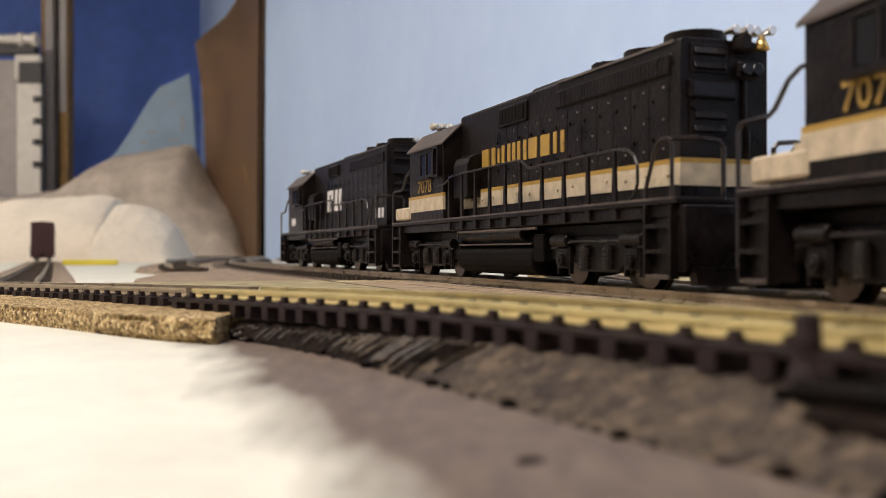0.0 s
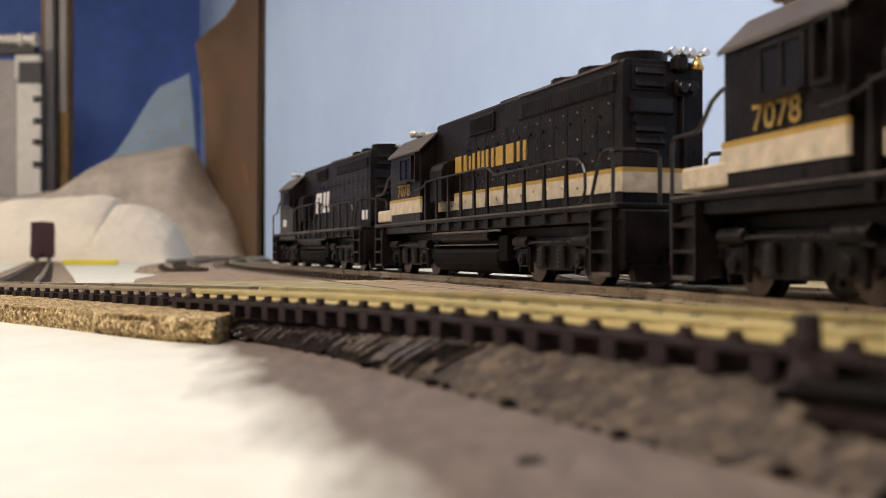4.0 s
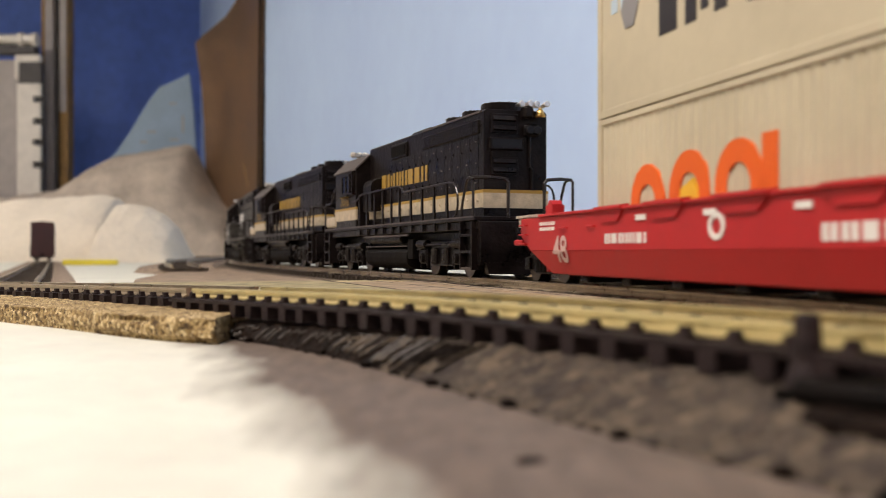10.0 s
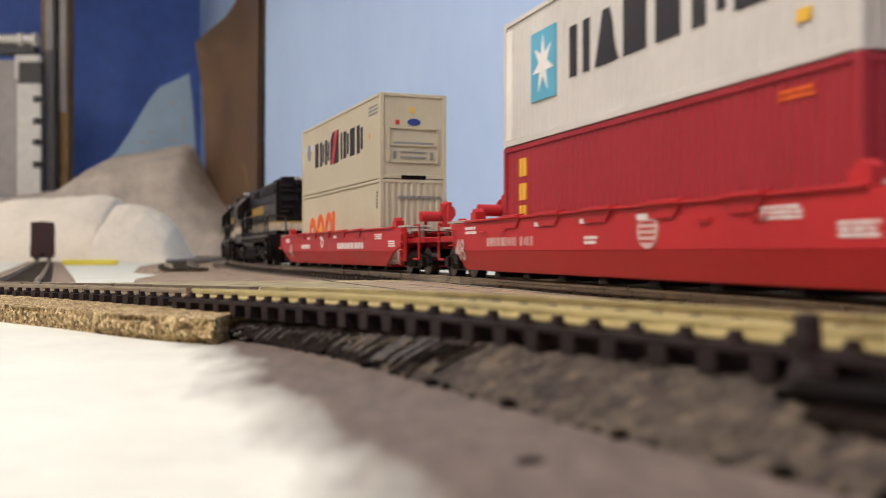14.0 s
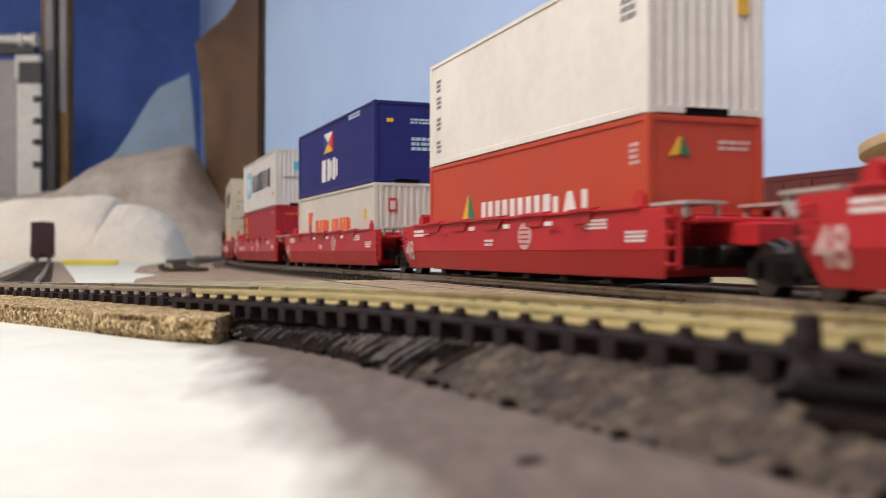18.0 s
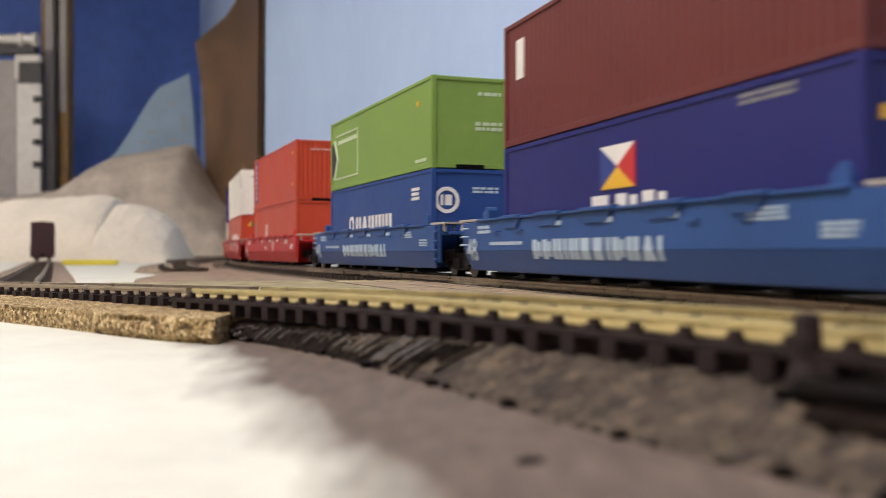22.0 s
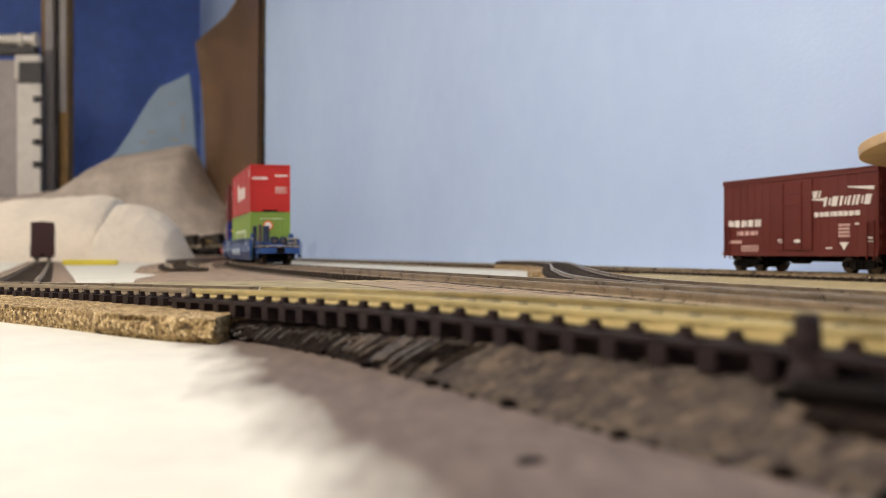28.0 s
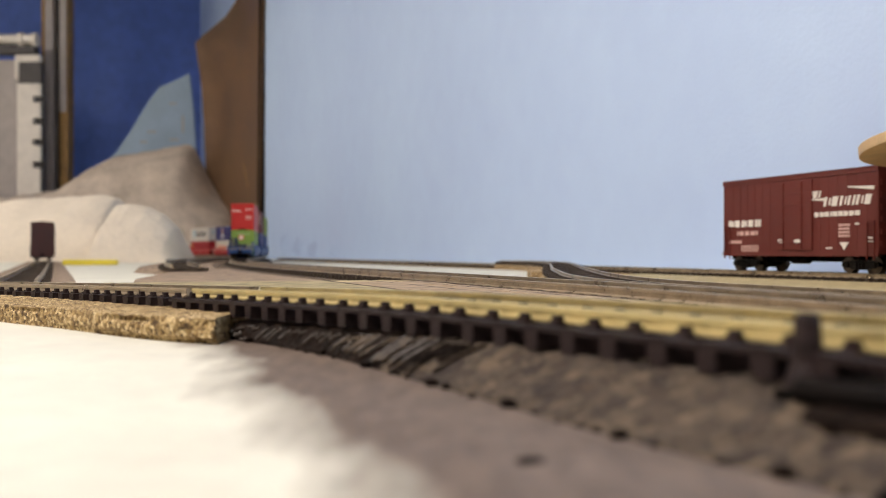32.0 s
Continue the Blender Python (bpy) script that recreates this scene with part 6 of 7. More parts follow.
                bx(bm, *sorted((sx * 10.7, sx * 11.0)), y, y + 0.45, z, z + 0.45)
        tagged(part("rivets", bm, M["step"], hood), kind="stuff")
    # cab and low nose
    bm = bmesh.new()
    prism(bm, [(-16.6, 18.4), (-16.6, 42.6), (-11.0, 48.0), (-6.0, 50.0), (6.0, 50.0), (11.0, 48.0), (16.6, 42.6), (16.6, 18.4)], "y", 38, 72.8)
    cab = part("cab", bm, blk, eng, "black cab with a low nose before it", bevel=0.3)
    bm = bmesh.new()
    prism(bm, [(-17.3, 42.0), (-17.3, 42.9), (-11.3, 48.7), (-6.2, 50.7), (6.2, 50.7), (11.3, 48.7), (17.3, 42.9), (17.3, 42.0), (11.0, 47.9), (6.0, 49.9), (-6.0, 49.9), (-11.0, 47.9)], "y", 37.2, 74.0)
    part("cab_roof", bm, M["grey_roof"], cab, "black cab roof in a lighter, lit tone", bevel=0.15)
    for sx in (-1, 1):
        bm = bmesh.new()
        for y0, y1 in ((48.5, 53.7), (54.5, 59.9)):
            bx(bm, *sorted((sx * 16.5, sx * 16.75)), y0, y1, 33.5, 40.6)
        w = part("side_window", bm, M["glass"], cab, "dark cab side window")
        bm = bmesh.new()
        for y0, y1, z0, z1 in ((47.7, 60.7, 32.7, 33.5), (47.7, 60.7, 40.6, 41.4), (47.7, 48.5, 33.5, 40.6), (59.9, 60.7, 33.5, 40.6), (53.7, 54.5, 33.5, 40.6)):
            bx(bm, *sorted((sx * 16.5, sx * 17.1)), y0, y1, z0, z1)
        part("window_frame", bm, blk, w)
        bm = bmesh.new()
        bx(bm, *sorted((sx * 16.6, sx * 18.6)), 47.0, 61.5, 31.8, 32.4)
        part("arm_rest", bm, blk, cab)
        bm = bmesh.new()
        for y0, y1, z0, z1 in ((39.2, 44.4, 32.0, 32.8), (39.2, 44.4, 41.2, 42.0), (39.2, 40.0, 32.8, 41.2), (43.6, 44.4, 32.8, 41.2)):
            bx(bm, *sorted((sx * 16.6, sx * 18.2)), y0, y1, z0, z1)
        part("wind_deflector", bm, blk, cab)
    for x0, x1 in ((-14.5, -9.0), (-7.5, -1.0), (1.0, 7.5), (9.0, 14.5)):
        box_part("front_window", (x0, x1, 72.6, 73.05, 34.0, 41.0), M["glass"], cab)
    bm = bmesh.new()
    prism(bm, [(72.8, 18.4), (72.8, 27.0), (83, 26.2), (85.5, 24.8), (86, 18.4)], "x", -10.0, 10.0)
    nose = part("nose", bm, blk, eng, bevel=0.5)
    box_part("headlight", (-3.0, 3.0, 72.8, 74.2, 43.2, 46.0), M["silver"], cab, "unlit twin headlight", bevel=0.5)
    bm = bmesh.new()
    bx(bm, -10.5, -2.0, 61.8, 62.6, 50.4, 51.1)
    for x, d in ((-10.2, 4.2), (-7.6, 5.4), (-4.8, 4.8), (-2.2, -4.4)):
        cyl(bm, (x, 62.2, 51.4), (x, 62.2 + d, 51.4), 0.7, 10, 1.45)
        cyl(bm, (x, 62.2 - d * 0.3, 51.4), (x, 62.2, 51.4), 0.5, 8)
    bx(bm, -6.8, -5.2, 61.6, 62.8, 48.6, 50.8)
    part("horn", bm, M["silver"], cab, "silver multi-chime horn", bevel=0.08)
    # under the frame
    bm = bmesh.new()
    curve = [(14.6 * math.copysign(abs(math.cos(a)) ** 0.6, math.cos(a)), 6.1 + 4.7 * math.copysign(abs(math.sin(a)) ** 0.6, math.sin(a))) for a in (k * math.pi / 16 + 0.01 for k in range(32))]
    prism(bm, curve, "y", -24, 30)
    part("fuel_tank", bm, M["black_matt"], eng, "black rounded fuel tank", bevel=0.4)
    for sx in (-1, 1):
        bm = bmesh.new()
        cyl(bm, (sx * 13.6, -18, 12.7), (sx * 13.6, 22, 12.7), 1.7, 14)
        part("air_tank", bm, M["truck"], eng, bevel=0.2)
        # Pipe, tank lip and walkway edge carry their highlights as lighter colour.
        bm = bmesh.new()
        tube(bm, [(sx * 16.2, -30, 13.9), (sx * 16.2, 26, 13.9), (sx * 15.4, 28, 12.6)], 0.34)
        part("air_pipe", bm, M["worn_highlight"], eng, "air pipe in a lighter highlight colour")
        bm = bmesh.new()
        bx(bm, *sorted((sx * 12.6, sx * 14.5)), -23.6, 29.6, 9.9, 10.3)
        part("tank_lip", bm, M["worn_highlight"], eng, "lighter strip painted as the tank's top highlight")
        bm = bmesh.new()
        bx(bm, *sorted((sx * 16.7, sx * 16.95)), -93, 93, 18.15, 18.6)
        part("walkway_edge", bm, M["worn_highlight"], eng, "lighter strip painted as the walkway edge's highlight")
        bm = bmesh.new()
        bx(bm, *sorted((sx * 12, sx * 15)), -32, -26, 5.5, 12.5)
        part("battery_box", bm, M["black_matt"], eng, bevel=0.3)
    loco_truck(eng, 57)
    loco_truck(eng, -57)
    # handrails: stanchions leaning on the walkway edge
    for sx in (-1, 1):
        x = sx * 16.4
        for y in (33, 22, 11, 0, -11, -21, -34, -46, -58, -70):
            bm = bmesh.new()
            top = 31.9 if y > -22 else 29.6
            prism(bm, [(y - 1.1, 14.8), (y + 1.1, 14.8), (y + 0.85, 20.0), (y + 0.4, top), (y - 0.4, top), (y - 0.85, 20.0)], "x", x - 0.3, x + 0.3)
            part("stanchion", bm, blk, eng)
        bm = bmesh.new()
        tube(bm, [(x, 44.5, 29.2), (x, 38, 29.5), (x, 34.5, 30.4), (x, 32, 31.3), (x, 28, 31.6), (x, -19, 31.9), (x, -21.6, 31.5), (x, -23.6, 30.5), (x, -25.4, 29.6), (x, -28, 29.3), (x, -34, 29.4), (x, -72, 29.7), (x, -75.5, 29.2), (x, -78, 27.8), (x, -79.3, 25.6), (x, -79.4, 22.0), (x, -78, 19.6), (x, -75.5, 18.4)], 0.36)
        part("handrail", bm, M["rail_black"], eng)
        for d in (-1, 1):
            bm = bmesh.new()
            lo, hi = (82.5, 92.0) if d < 0 else (92.6, 84.0)
            k = 1 if hi > lo else -1
            if d < 0:
                tube(bm, [(x, d * lo, 5.0), (x, d * lo, 20.5), (x, d * (lo + k * 3.2), 27.6), (x, d * (lo + k * 4.2), 29.2), (x, d * (lo + k * 5.6), 30.0), (x, d * (hi - k * 1.0), 30.0), (x, d * hi, 29.2), (x, d * hi, 18.5)], 0.42)
            else:
                tube(bm, [(x, 93.4, 5.0), (x, 93.4, 29.0), (x, 92.4, 30.0), (x, 83.6, 30.0), (x, 81.6, 30.8), (x, 77.5, 34.8), (x * 0.98, 74.6, 36.4), (x * 0.96, 72.9, 36.6)], 0.42)
            if d < 0:
                tube(bm, [(x, d * 91.0, 30.0), (x * 0.7, d * 93.6, 30.0), (x * 0.42, d * 93.8, 29.6), (x * 0.36, d * 93.8, 28.4), (x * 0.36, d * 93.8, 18.0)], 0.5)
            part("end_handrail", bm, M["rail_black"], eng)
    for hose in ([(-4, -95, 15), (-5, -99, 13), (-5.2, -100, 10.5), (-4.5, -100, 8)], [(6, -95, 15), (7, -98, 12), (7.1, -99, 9.5), (6.5, -99, 7)]):
        bm = bmesh.new()
        tube(bm, hose, 0.5)
        part("air_hose", bm, M["black_matt"], eng)
    if striped:
        for x, y0, y1, name in ((10.85, -86.3, 38, "hood"), (16.85, 37.8, 73.1, "cab"), (10.25, 72.8, 86.2, "nose")):
            for sx in (-1, 1):
                z0 = 20.0 if name == "nose" else 21.5
                bm = bmesh.new()
                bx(bm, *sorted((sx * (x - 0.9), sx * x)), y0, y1, z0, 25.9)
                part("cream_stripe", bm, M["cream"], eng, "cream painted stripe")
                if name != "nose":
                    bm = bmesh.new()
                    bx(bm, *sorted((sx * (x - 0.9), sx * (x + 0.02))), y0, y1, 25.9, 26.9)
                    part("gold_stripe", bm, M["gold"], eng, "gold painted line")
        box_part("cream_stripe", (-10.8, 10.8, -86.4, -86.0, 21.3, 25.9), M["cream"], eng, "cream painted stripe")
        box_part("gold_stripe", (-10.8, 10.8, -86.42, -86.0, 25.9, 26.9), M["gold"], eng, "gold painted line")
        for sx in (-1, 1):
            box_part("nose_side_box", (*sorted((sx * 10.2, sx * 17.2)), 71.4, 88.0, 19.2, 23.6), M["cream"], eng, "cream box beside the nose", 0.5)
            for k in range(14):
                bm = bmesh.new()
                cyl(bm, (sx * 10.8, -82.0 + k * 8.4, 23.6 + 0.5 * (k % 2)), (sx * 11.25, -82.0 + k * 8.4, 23.6 + 0.5 * (k % 2)), 0.42, 8)
                part("stripe_bolt", bm, M["cream"], eng)
        box_part("cream_stripe", (-9.9, 9.9, 73.2, 85.0, 26.3, 27.15), M["cream"], eng, "cream painted nose top", 0.2)
        p = Panel(eng, "left", 20.0, -10.75)
        p.bars("wordmark", M["gold"], 0.5, 55.0, 33.0, 38.5, 8, "gold plain wordmark shapes", 0.3, 0.26, kinds="bohihbbh")
        p = Panel(eng, "left", 72.8, -16.6)
        p.text("cab_number", M["gold"], number, 9.8, 27.8, 4.2, "gold cab number", 0.3, 1.2)
    else:
        p = Panel(eng, "left", 20.0, -10.75)
        for u in (10, 17, 25, 32):
            p.shape("monogram_stroke", M["white"], [(u, 27.5), (u + 3.6, 27.5), (u + 5.6, 37.5), (u + 2.0, 37.5)], "white slanted monogram stroke", 0.3)
        p.box("monogram_stroke", M["white"], 12.2, 21.8, 35.5, 37.5, "white monogram stroke", 0.34)
        p.box("monogram_stroke", M["white"], 27.2, 36.8, 27.5, 29.5, "white monogram stroke", 0.34)
        p = Panel(eng, "left", 71.0, -16.6)
        p.bars("cab_number_bars", M["white"], 6.5, 16.0, 22.0, 26.0, 4, "white plain cab marks", 0.3, 0.3)
        box_part("nose_mark", (-9.9, 9.9, 85.9, 86.3, 20.0, 24.0), M["white"], eng, "white nose patch")
        Panel(eng, "left", -70.0, -10.75).bars("rear_mark", M["white"], 2, 12, 22.0, 26.0, 2, "white plain marks", 0.3, 0.35)
    return eng




# ---------------------------------------------------------------- boxcars standing on the side tracks
def boxcar(label, material, marked, group, sill=10.8):
    car = thing("boxcar", label, "freight car", group)
    hl, hw, z0, z1 = 67.0, 16.0, sill, 57.2
    bm = bmesh.new()
    bx(bm, -hw, hw, -hl, hl, z0, z1)
    body = part("body", bm, material, car, bevel=0.3)
    bm = bmesh.new()
    prism(bm, [(-hw - 0.5, z1 - 0.4), (-hw - 0.5, z1 + 0.4), (0, z1 + 2.2), (hw + 0.5, z1 + 0.4), (hw + 0.5, z1 - 0.4)], "y", -hl - 0.5, hl + 0.5)
    for i in range(15):
        y = -hl + 2 + i * 9.3
        prism(bm, [(-hw - 0.3, z1 + 0.5), (-hw - 0.3, z1 + 1.0), (0, z1 + 2.8), (hw + 0.3, z1 + 1.0), (hw + 0.3, z1 + 0.5), (0, z1 + 2.2)], "y", y, y + 1.2)
    part("roof", bm, material, car)
    for sx in (-1, 1):
        bm = bmesh.new()
        for i in range(19):
            y = -hl + 1.0 + i * 7.2
            if -20 < y < 16:
                continue
            bx(bm, *sorted((sx * (hw - 0.1), sx * (hw + 0.12))), y, y + 0.6, z0 + 2, z1 - 1)
        bx(bm, *sorted((sx * (hw - 0.1), sx * (hw + 0.5))), -hl, hl, z0 - 1.2, z0 + 1.6)
        bx(bm, *sorted((sx * (hw - 0.1), sx * (hw + 0.5))), -hl, hl, z1 - 2.0, z1)
        part("side_ribs", bm, material, car)
        bm = bmesh.new()
        bx(bm, *sorted((sx * hw, sx * (hw + 0.9))), -17, 15, z0 + 2.5, z1 - 3)
        door = part("door", bm, material, car, "sliding plug door with latch rods", bevel=0.08)
        for k in range(5):
            box_part("door_rib", (*sorted((sx * (hw + 0.88), sx * (hw + 1.2))), -16, 14, z0 + 6 + k * 7.5, z0 + 6.8 + k * 7.5), material, door)
        for y in (-9, 7):
            box_part("latch_rod", (*sorted((sx * (hw + 0.88), sx * (hw + 1.5))), y, y + 0.6, z0 + 3, z1 - 4), material, door)
        for y in (hl - 5, -hl + 5):
            bm = bmesh.new()
            for k in range(6):
                bx(bm, *sorted((sx * (hw + 0.6), sx * (hw + 1.0))), y - 2.8, y + 2.8, z0 + 1 + k * 3.2, z0 + 1.5 + k * 3.2)
            for yy in (y - 2.8, y + 2.4):
                bx(bm, *sorted((sx * (hw + 0.2), sx * (hw + 1.0))), yy, yy + 0.5, z0 - 3, z0 + 18)
            part("ladder", bm, material, car)
    for d in (-1, 1):
        for k in range(6):
            box_part("end_rib", (-hw + 1.5, hw - 1.5, *sorted((d * (hl - 0.1), d * (hl + 0.7))), z0 + 4 + k * 6.6, z0 + 7 + k * 6.6), material, car, bevel=0.2)
    bm = bmesh.new()
    bx(bm, -4, 4, -hl, hl, 6.3, z0)
    for y in (-20, 0, 18):
        bx(bm, -13, 13, y, y + 2.5, 7.0, z0)
    cyl(bm, (-9, -6, 7.2), (-9, 8, 7.2), 2.2, 12)
    part("underframe", bm, M["black_matt"], car)
    freight_truck(car, 49)
    freight_truck(car, -49)
    coupler(car, hl - 1, 1, 9)
    coupler(car, -hl + 1, -1, 9)
    if marked:
        p = Panel(car, "left", hl, -hw - 0.35)
        p.bars("reporting_mark", C["white_mark"], 6.0, 38.0, 27.9, 32.2, 5, "white plain reporting marks", 0.3, 0.36, kinds="obobh")
        p.bars("car_number_bars", C["pink_mark"], 15.0, 35.0, 22.5, 25.2, 5, "white plain number bars", 0.3, 0.4)
        p.lines("small_print", C["pink_mark"], 6.0, 19.0, 17.0, 20.0, 1, "small white print", 0.3, 41)
        p.lines("small_print", C["pink_mark"], 19.0, 36.0, 12.0, 16.5, 3, "small white print", 0.3, 42)
        q = Panel(car, "left", hl, -hw - 0.9)
        q.lines("small_print", C["white_mark"], 55.0, 60.5, 17.0, 20.0, 2, "small white print", 0.3, 43)
        q.disc("white_spot", C["white_mark"], 72.0, 18.2, 2.8, 1.3, 0, "white oval spot", 0.3)
        # wordmark: slanted plain shapes with a long flourish line
        p.bars("wordmark", C["white_mark"], 93.0, 129.0, 37.8, 43.2, 6, "white slanted plain shapes", 0.3, 0.25, 0.3, kinds="obohob")
        p.shape("wordmark_line", C["white_mark"], [(78.0, 42.5), (94.0, 41.0), (94.0, 42.5)], "white flourish line", 0.3)
        p.shape("wordmark_line", C["white_mark"], [(112.0, 47.6), (131.0, 45.4), (131.8, 47.4), (112.5, 48.2)], "white flourish line", 0.3)
        p.bars("wordmark", C["white_mark"], 80.0, 90.0, 43.0, 47.0, 3, "small white plain shapes", 0.3, 0.2, 0.3)
        p.bars("motto", C["white_mark"], 86.0, 121.0, 32.0, 34.8, 9, "white plain motto bars", 0.3, 0.4)
        p.lines("small_print", C["pink_mark"], 105.0, 114.0, 20.0, 28.0, 4, "small white print", 0.3, 44)
        p.lines("small_print", C["white_mark"], 117.5, 121.0, 26.5, 28.5, 1, "small white print", 0.3, 45)
        p.shape("triangle_mark", C["white_mark"], [(106.0, 17.5), (113.0, 17.5), (109.5, 13.0)], "white triangle mark", 0.3)
        p.lines("small_print", C["white_mark"], 95.0, 100.5, 13.5, 15.0, 1, "small white print", 0.3, 46)
        p.lines("small_print", C["white_mark"], 127.0, 130.5, 17.0, 20.5, 2, "small white print", 0.3, 47)
    return car


def far_centre(y):
    return FAR_X - SLOPE * y


y_box = 590.0
standing = boxcar("maroon plug-door boxcar with white plain lettering shapes on the far track", M["boxcar"], True, "boxcars")
standing.matrix_basis = pose(far_centre(y_box) * MM, y_box * MM, RAIL_FAR * MM, 0, 0, 20.2)
y_two = y_box - 148 * 0.9385
second = boxcar("black boxcar coupled beside the maroon boxcar on the far track", M["black"], False, "boxcars")
second.matrix_basis = pose(far_centre(y_two) * MM, y_two * MM, RAIL_FAR * MM, 0, 0, 20.2)
third = boxcar("small dull maroon freight car standing on the curved side track", M["dull_maroon"], False, "boxcars", 6.6)
third.matrix_basis = pose(-0.6285, 1.545, (RAIL_TOP - 4.8) * MM, 0, 0, 21.5)


# ---------------------------------------------------------------- loose things
def wooden_disc():
    bm = bmesh.new()
    cyl(bm, (0, 0, 0), (0, 0, 5.0), 82, 72)
    disc = part("plywood_disc", bm, M["wood"], bevel=0.4)
    tagged(disc, "round pale plywood disc laid on the roof of a black boxcar", "wooden disc")
    disc.matrix_basis = pose(far_centre(y_two) * MM + 0.0055, y_two * MM, 0.0701, -4.5, -3, 0)


wooden_disc()


def yellow_strip():
    bm = bmesh.new()
    bx(bm, -36, 36, -7, 7, 0, 7.5)
    ob = part("foam_strip", bm, M["yellow"], bevel=1.2)
    tagged(ob, "bright yellow plastic strip lying on the white table", "plastic strip")
    ob.matrix_basis = pose(-0.482, 1.345, 0, 0, 0, 4)


yellow_strip()


def switch_motor(x, y, z, rz, sx, sy, sz, label, lever):
    m = thing("switch_machine", label, "switch machine", "switch machines")
    m.matrix_basis = pose(x * MM, y * MM, z * MM, 0, 0, rz)
    box_part("housing", (-sx, sx, -sy, sy, 0, sz), M["black_matt"], m, bevel=0.6)
    box_part("flange", (-sx + 0.5, sx + 1.0, -sy - 2, sy + 2, 0, 1.0), M["black_matt"], m, bevel=0.2)
    # Added support pad; its dark colour stands in for shade below the machine.
    if lever:
        box_part("mounting_pad", (-sx - 3.0, sx + 1.0, -sy - 2, sy - 3, -4.0, 0.2), M["sliver"], m, "added pad under the machine, dark in place of shade", 0.8)
    if lever:
        bm = bmesh.new()
        lathe = [(2.3, 0.3), (1.9, 1.6), (1.45, 3.0), (1.2, lever - 0.6), (0.9, lever)]
        rings = [[bm.verts.new(Vector((r * math.cos(a * math.pi / 7), sy + 1.6 + r * math.sin(a * math.pi / 7), z)) * MM) for a in range(14)] for r, z in lathe]
        for low, high in zip(rings[:-1], rings[1:]):
            for a in range(14):
                bm.faces.new((low[a], low[(a + 1) % 14], high[(a + 1) % 14], high[a]))
        bm.faces.new(list(reversed(rings[0])))
        bm.faces.new(rings[-1])
        part("lever", bm, M["tie"], m, "short dark brown upright lever on a flared foot")
    return m


switch_motor(43.9, 75.6, 4.05, 33, 5.0, 17, 2.1, "black plastic switch machine with a short lever beside the near track", 7.65)
switch_motor(-330, 1195, 0.1, 18, 6, 12, 8.5, "small black switch machine beside the second line", 0)


def dirt(x, y, r, h, z=0.0, label="small dark clump of dirt on the brushed table"):
    bm = bmesh.new()
    bmesh.ops.create_icosphere(bm, subdivisions=2, radius=1.0)
    for v in bm.verts:
        n = 1 + 0.35 * noise.noise(v.co * 2.3 + Vector((x, y, 0)))
        v.co = Vector((v.co.x * r * n, v.co.y * r * 0.7 * n, max(0.0, v.co.z) * h)) * MM
    ob = part("dark_clump", bm, M["black_matt"])
    tagged(ob, label, "dirt", "dirt clumps")
    ob.matrix_basis = pose(x * MM, y * MM, z * MM, 0, 0, 30)


dirt(7.2, 81.5, 1.4, 0.35)
dirt(38.5, 70.0, 4.5, 3.0, 2.0, "dark clump against the switch machine")
# Added clump that stands in for the darker corner at the bed's foot.
dirt(29.5, 60.5, 3.6, 3.6, 0.4, "dark rough clump added to darken the roadbed's foot")


# ---------------------------------------------------------------- the far corner: post and steel shelving
def far_point(px, d):
    return (px - 784) / 1740 * d


def upright_post():
    d = 3520
    post = thing("door_post", "wooden post with grey metal channels along its edges", "post")
    for a, b, m, lab, dy in ((72, 81, M["post_wood"], "brown wooden edge", 0), (81, 96, M["grey_metal"], "grey metal channel", -12), (96, 104, M["dark_grey"], "dark gap", 20), (104, 120, M["post_wood"], "varnished wooden edge", 4)):
        box_part("post_strip", (far_point(a, d), far_point(b, d) - 1, d + dy, d + 60, -1000, 1290), m, post, lab, 2)
    box_part("post_cap_strip", (far_point(104, d) + 3, far_point(117, d), d - 4, d + 4, 520, 1290), M["grey_metal"], post, "grey strip over the wood", 1)


upright_post()


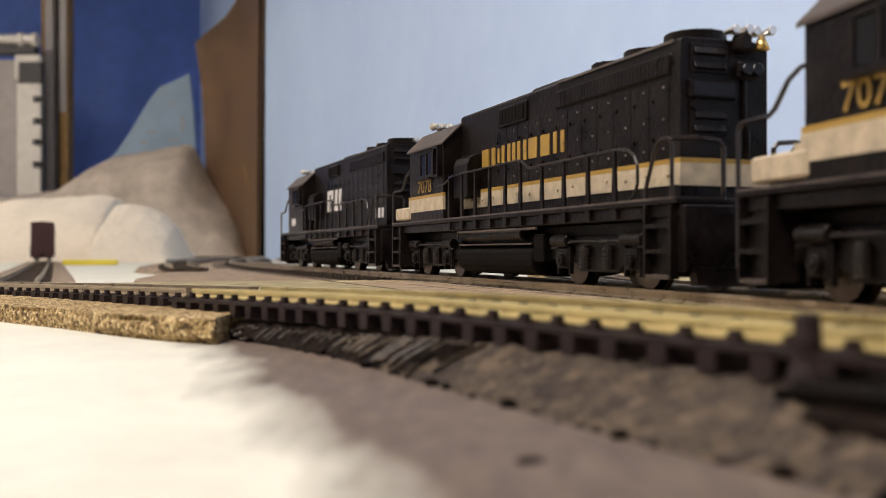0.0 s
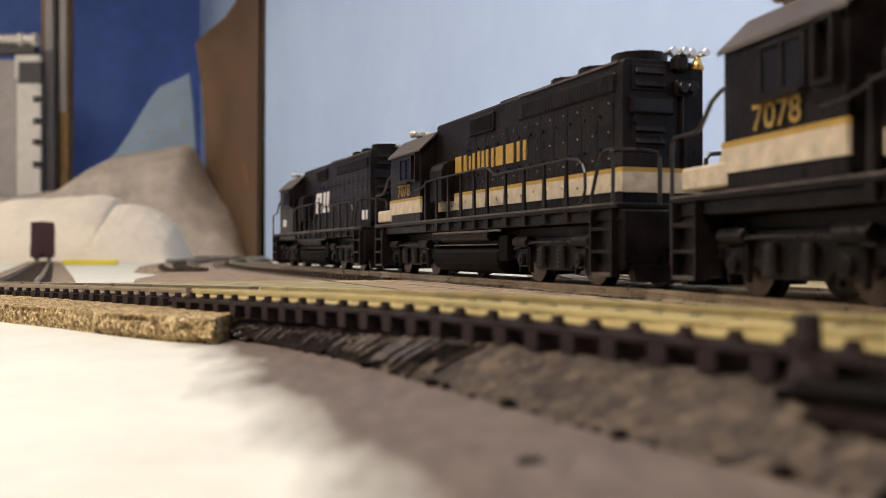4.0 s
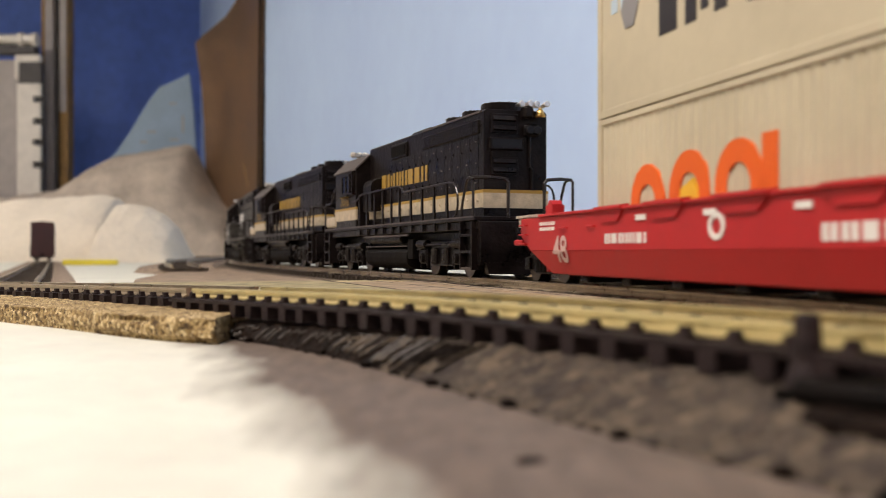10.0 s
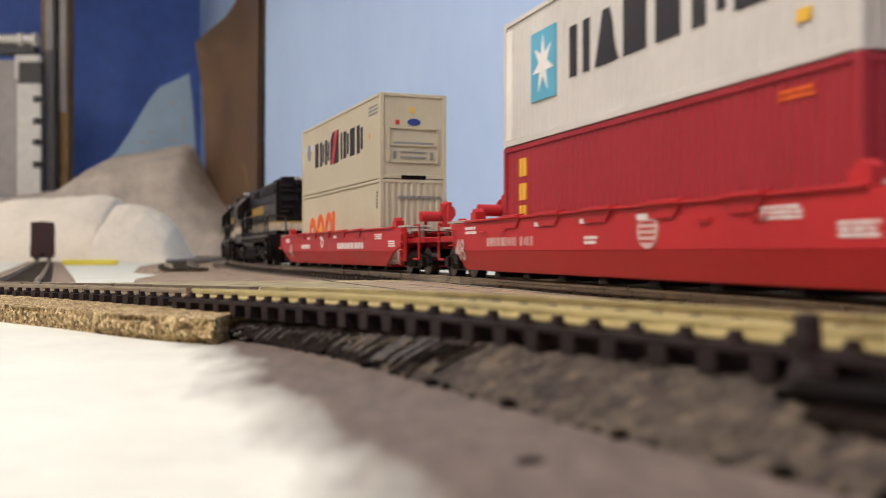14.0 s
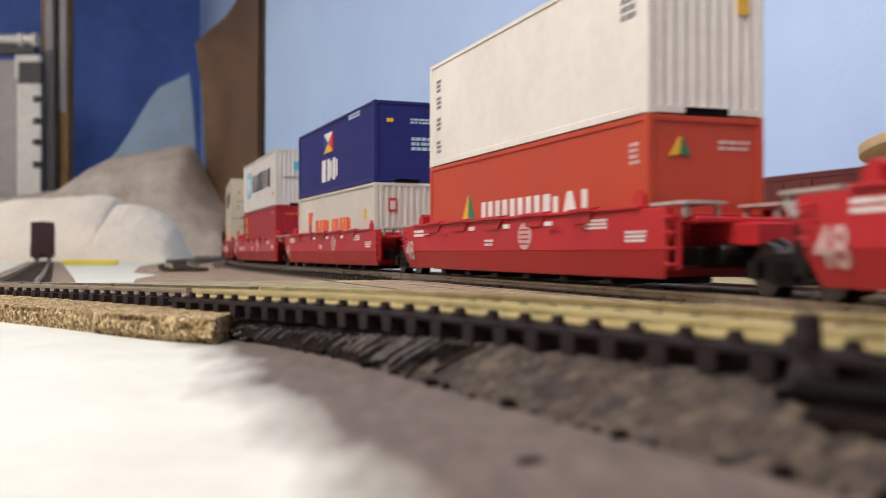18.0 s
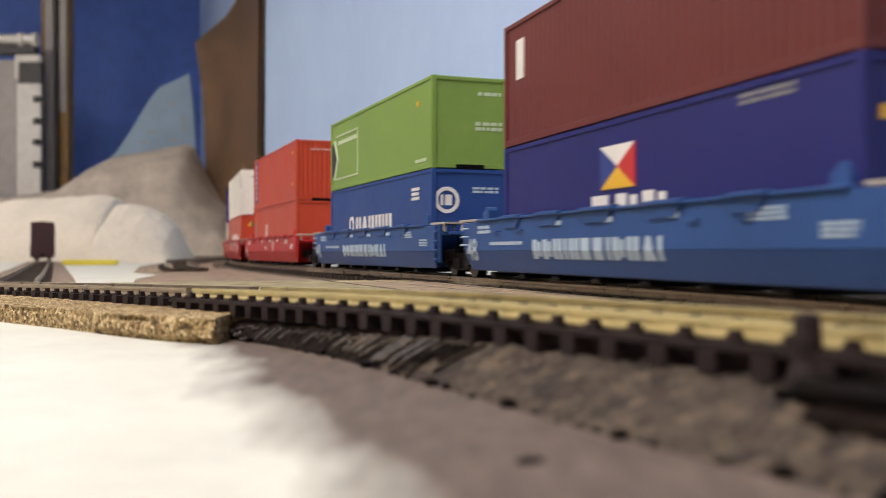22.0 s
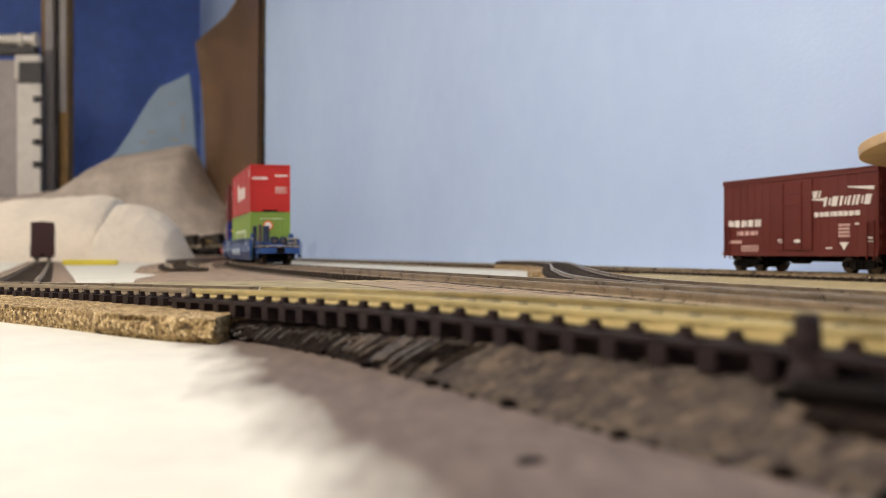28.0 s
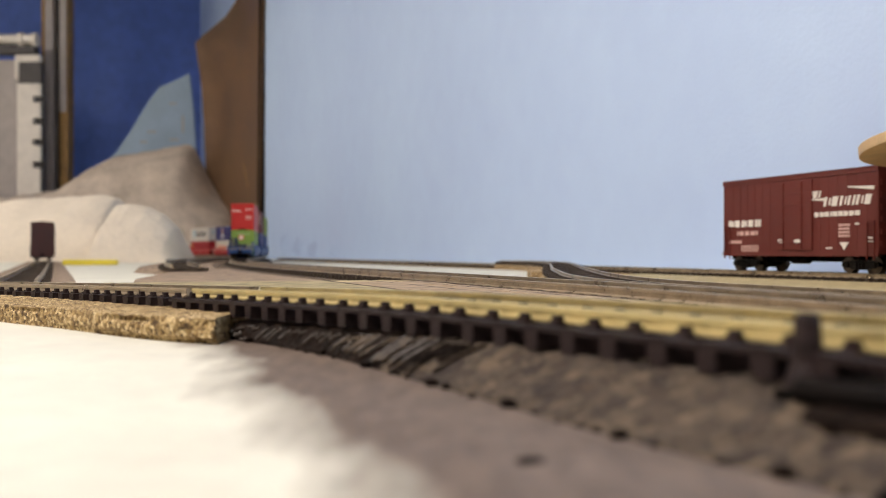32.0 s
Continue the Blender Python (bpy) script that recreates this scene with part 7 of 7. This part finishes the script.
def steel_shelf():
    d = 3400
    s = thing("shelf_unit", "grey and white steel shelf unit with slotted upright", "shelf")
    z = lambda py: 17.3 + (447.2 - py) / 1740 * d
    x = lambda px: far_point(px, d)
    box_part("back_panel", (x(-120), x(30), d + 20, d + 40, 0, z(104)), M["grey_metal"], s, "grey panel", 2)
    bm = bmesh.new()
    comb = [(x(30), z(440)), (x(30), z(148)), (x(71), z(148))]
    for a in (176, 215, 252, 292):
        comb += [(x(71), z(a - 6)), (x(58), z(a - 6)), (x(58), z(a + 6)), (x(71), z(a + 6))]
    comb.append((x(71), z(440)))
    prism(bm, comb, "y", d, d + 18)
    part("slotted_upright", bm, M["white_metal"], s, "white slotted upright", 0)
    box_part("upright_back", (x(31), x(73), d + 19, d + 30, 0, z(148)), M["dark_grey"], s)
    box_part("bracket", (x(30), x(70), d - 4, d + 30, z(110), z(97)), M["white_metal"], s, "white bracket", 2)
    box_part("bracket", (x(26), x(33), d - 4, d + 30, z(140), z(97)), M["white_metal"], s, "white bracket", 2)
    box_part("bracket_inside", (x(33), x(72), d, d + 30, z(147), z(110)), M["dark_grey"], s)
    box_part("shelf_edge", (x(-120), x(62), d - 6, d + 40, z(96), z(80)), M["dark_grey"], s, "dark shelf edge", 2)
    bm = bmesh.new()
    cyl(bm, (x(-120), d, z(70)), (x(58), d, z(70)), (z(60) - z(80)) / 2, 20)
    part("tube", bm, M["silver"], s, "silver steel tube", smooth=False)
    for a in (38, 62):
        bm = bmesh.new()
        cyl(bm, (x(a - 4), d - 3, z(71)), (x(a + 5), d - 3, z(71)), (z(59) - z(84)) / 2, 20)
        part("tube_clamp", bm, M["white_metal"], s, "white clamp")


steel_shelf()

# ---------------------------------------------------------------- the train
MOVING = []         # thing, offset along the line, half its span, height over the rails


def make_train():
    engines = [locomotive("black diesel locomotive with white slanted monogram shapes, leading the train", False, ""),
               locomotive("black diesel locomotive with cream and gold stripes and gold marks", True, "7078")]
    engines.append(copy_thing(engines[1], Matrix()))
    for ob, off in zip(engines, (189, -18, -226.5)):
        MOVING.append((ob, off, 57, 0.0))
    wm, bw = C["white_mark"], C["ice_mark"]
    red, blue = M["red"], M["blue_car"]
    cars = [
        (well_car("red container well car with an open rear platform", red, wm, 114, -104, 11, "", (110.0, -104.0), (18, 24)), -465, load_one),
        (well_car("red container well car with a pale round emblem", red, wm, 110, -84, 12, "disc", (117.0,), (10, 3), True), -729.8, load_two),
        (well_car("red container well car with a pale round emblem", red, wm, 94, -81, 13, "disc"), -936.6, load_three),
        (well_car("red container well car with a pale round emblem", red, wm, 94, -81, 14, "disc"), -1145, load_four),
        (well_car("red container well car with a pale round emblem", red, wm, 94, -81, 15, "disc"), -1361.6, load_five),
        (well_car("blue container well car with pale wordmark shapes", blue, bw, 94, -80, 16, "wide", (112.0,)), -1579.8, load_six),
        (well_car("blue container well car with pale wordmark shapes", blue, bw, 99, -80, 17, "wide", (117.0,)), -1783.6, load_seven),
        (well_car("blue container well car with an open platform at the train's end", blue, bw, 99, -94, 18, "wide", (117.0, -91.0), (4, 14)), -2003.7, load_eight),
    ]
    end_platform(cars[0][0], -95, -1, red, True)
    box_part("brake_post", (-11.0, -9.6, 129.6, 131.2, 12.0, 24.7), red, cars[1][0], "red upright brake post", 0.3)
    end_platform(cars[1][0], 108, 1, red, True)
    end_platform(cars[7][0], -96, -1, blue, True, True)
    coupler(cars[0][0], 118, 1)
    for x0, x1 in ((-16.4, -8.0), (8.0, 16.4)):
        box_part("end_step", (x0, x1, 113.0, 119.5, 9.6, 11.2), red, cars[0][0], "red step at the car end", 0.3)
    for car, off, load in cars:
        MOVING.append((car, off, 95, 0.0))
        lower, upper = load()
        MOVING.append((lower, off, 95, 2.97))
        MOVING.append((upper, off, 95, 3.05 + lower["tall"]))


make_train()


def motions():
    for ob, off, half, lift in MOVING:
        ride(ob, off, half, lift)


# ---------------------------------------------------------------- ties, laid one by one
def lay_ties():
    for track, line, cork_top, first, last, mesh, pitch, fall in TIES:
        rng = random.Random(len(line))
        s = first + 2.0
        while s < last - 2:
            x, y, h = line[int(s)]
            ob = new("tie", mesh)
            ob.parent = track
            ob.matrix_basis = pose(x * MM, y * MM, (cork_top - (fall(s) if fall else 0.0)) * MM, 0, 0, -h + rng.uniform(-0.8, 0.8))
            s += pitch + rng.uniform(-0.15, 0.15)


lay_ties()
motions()
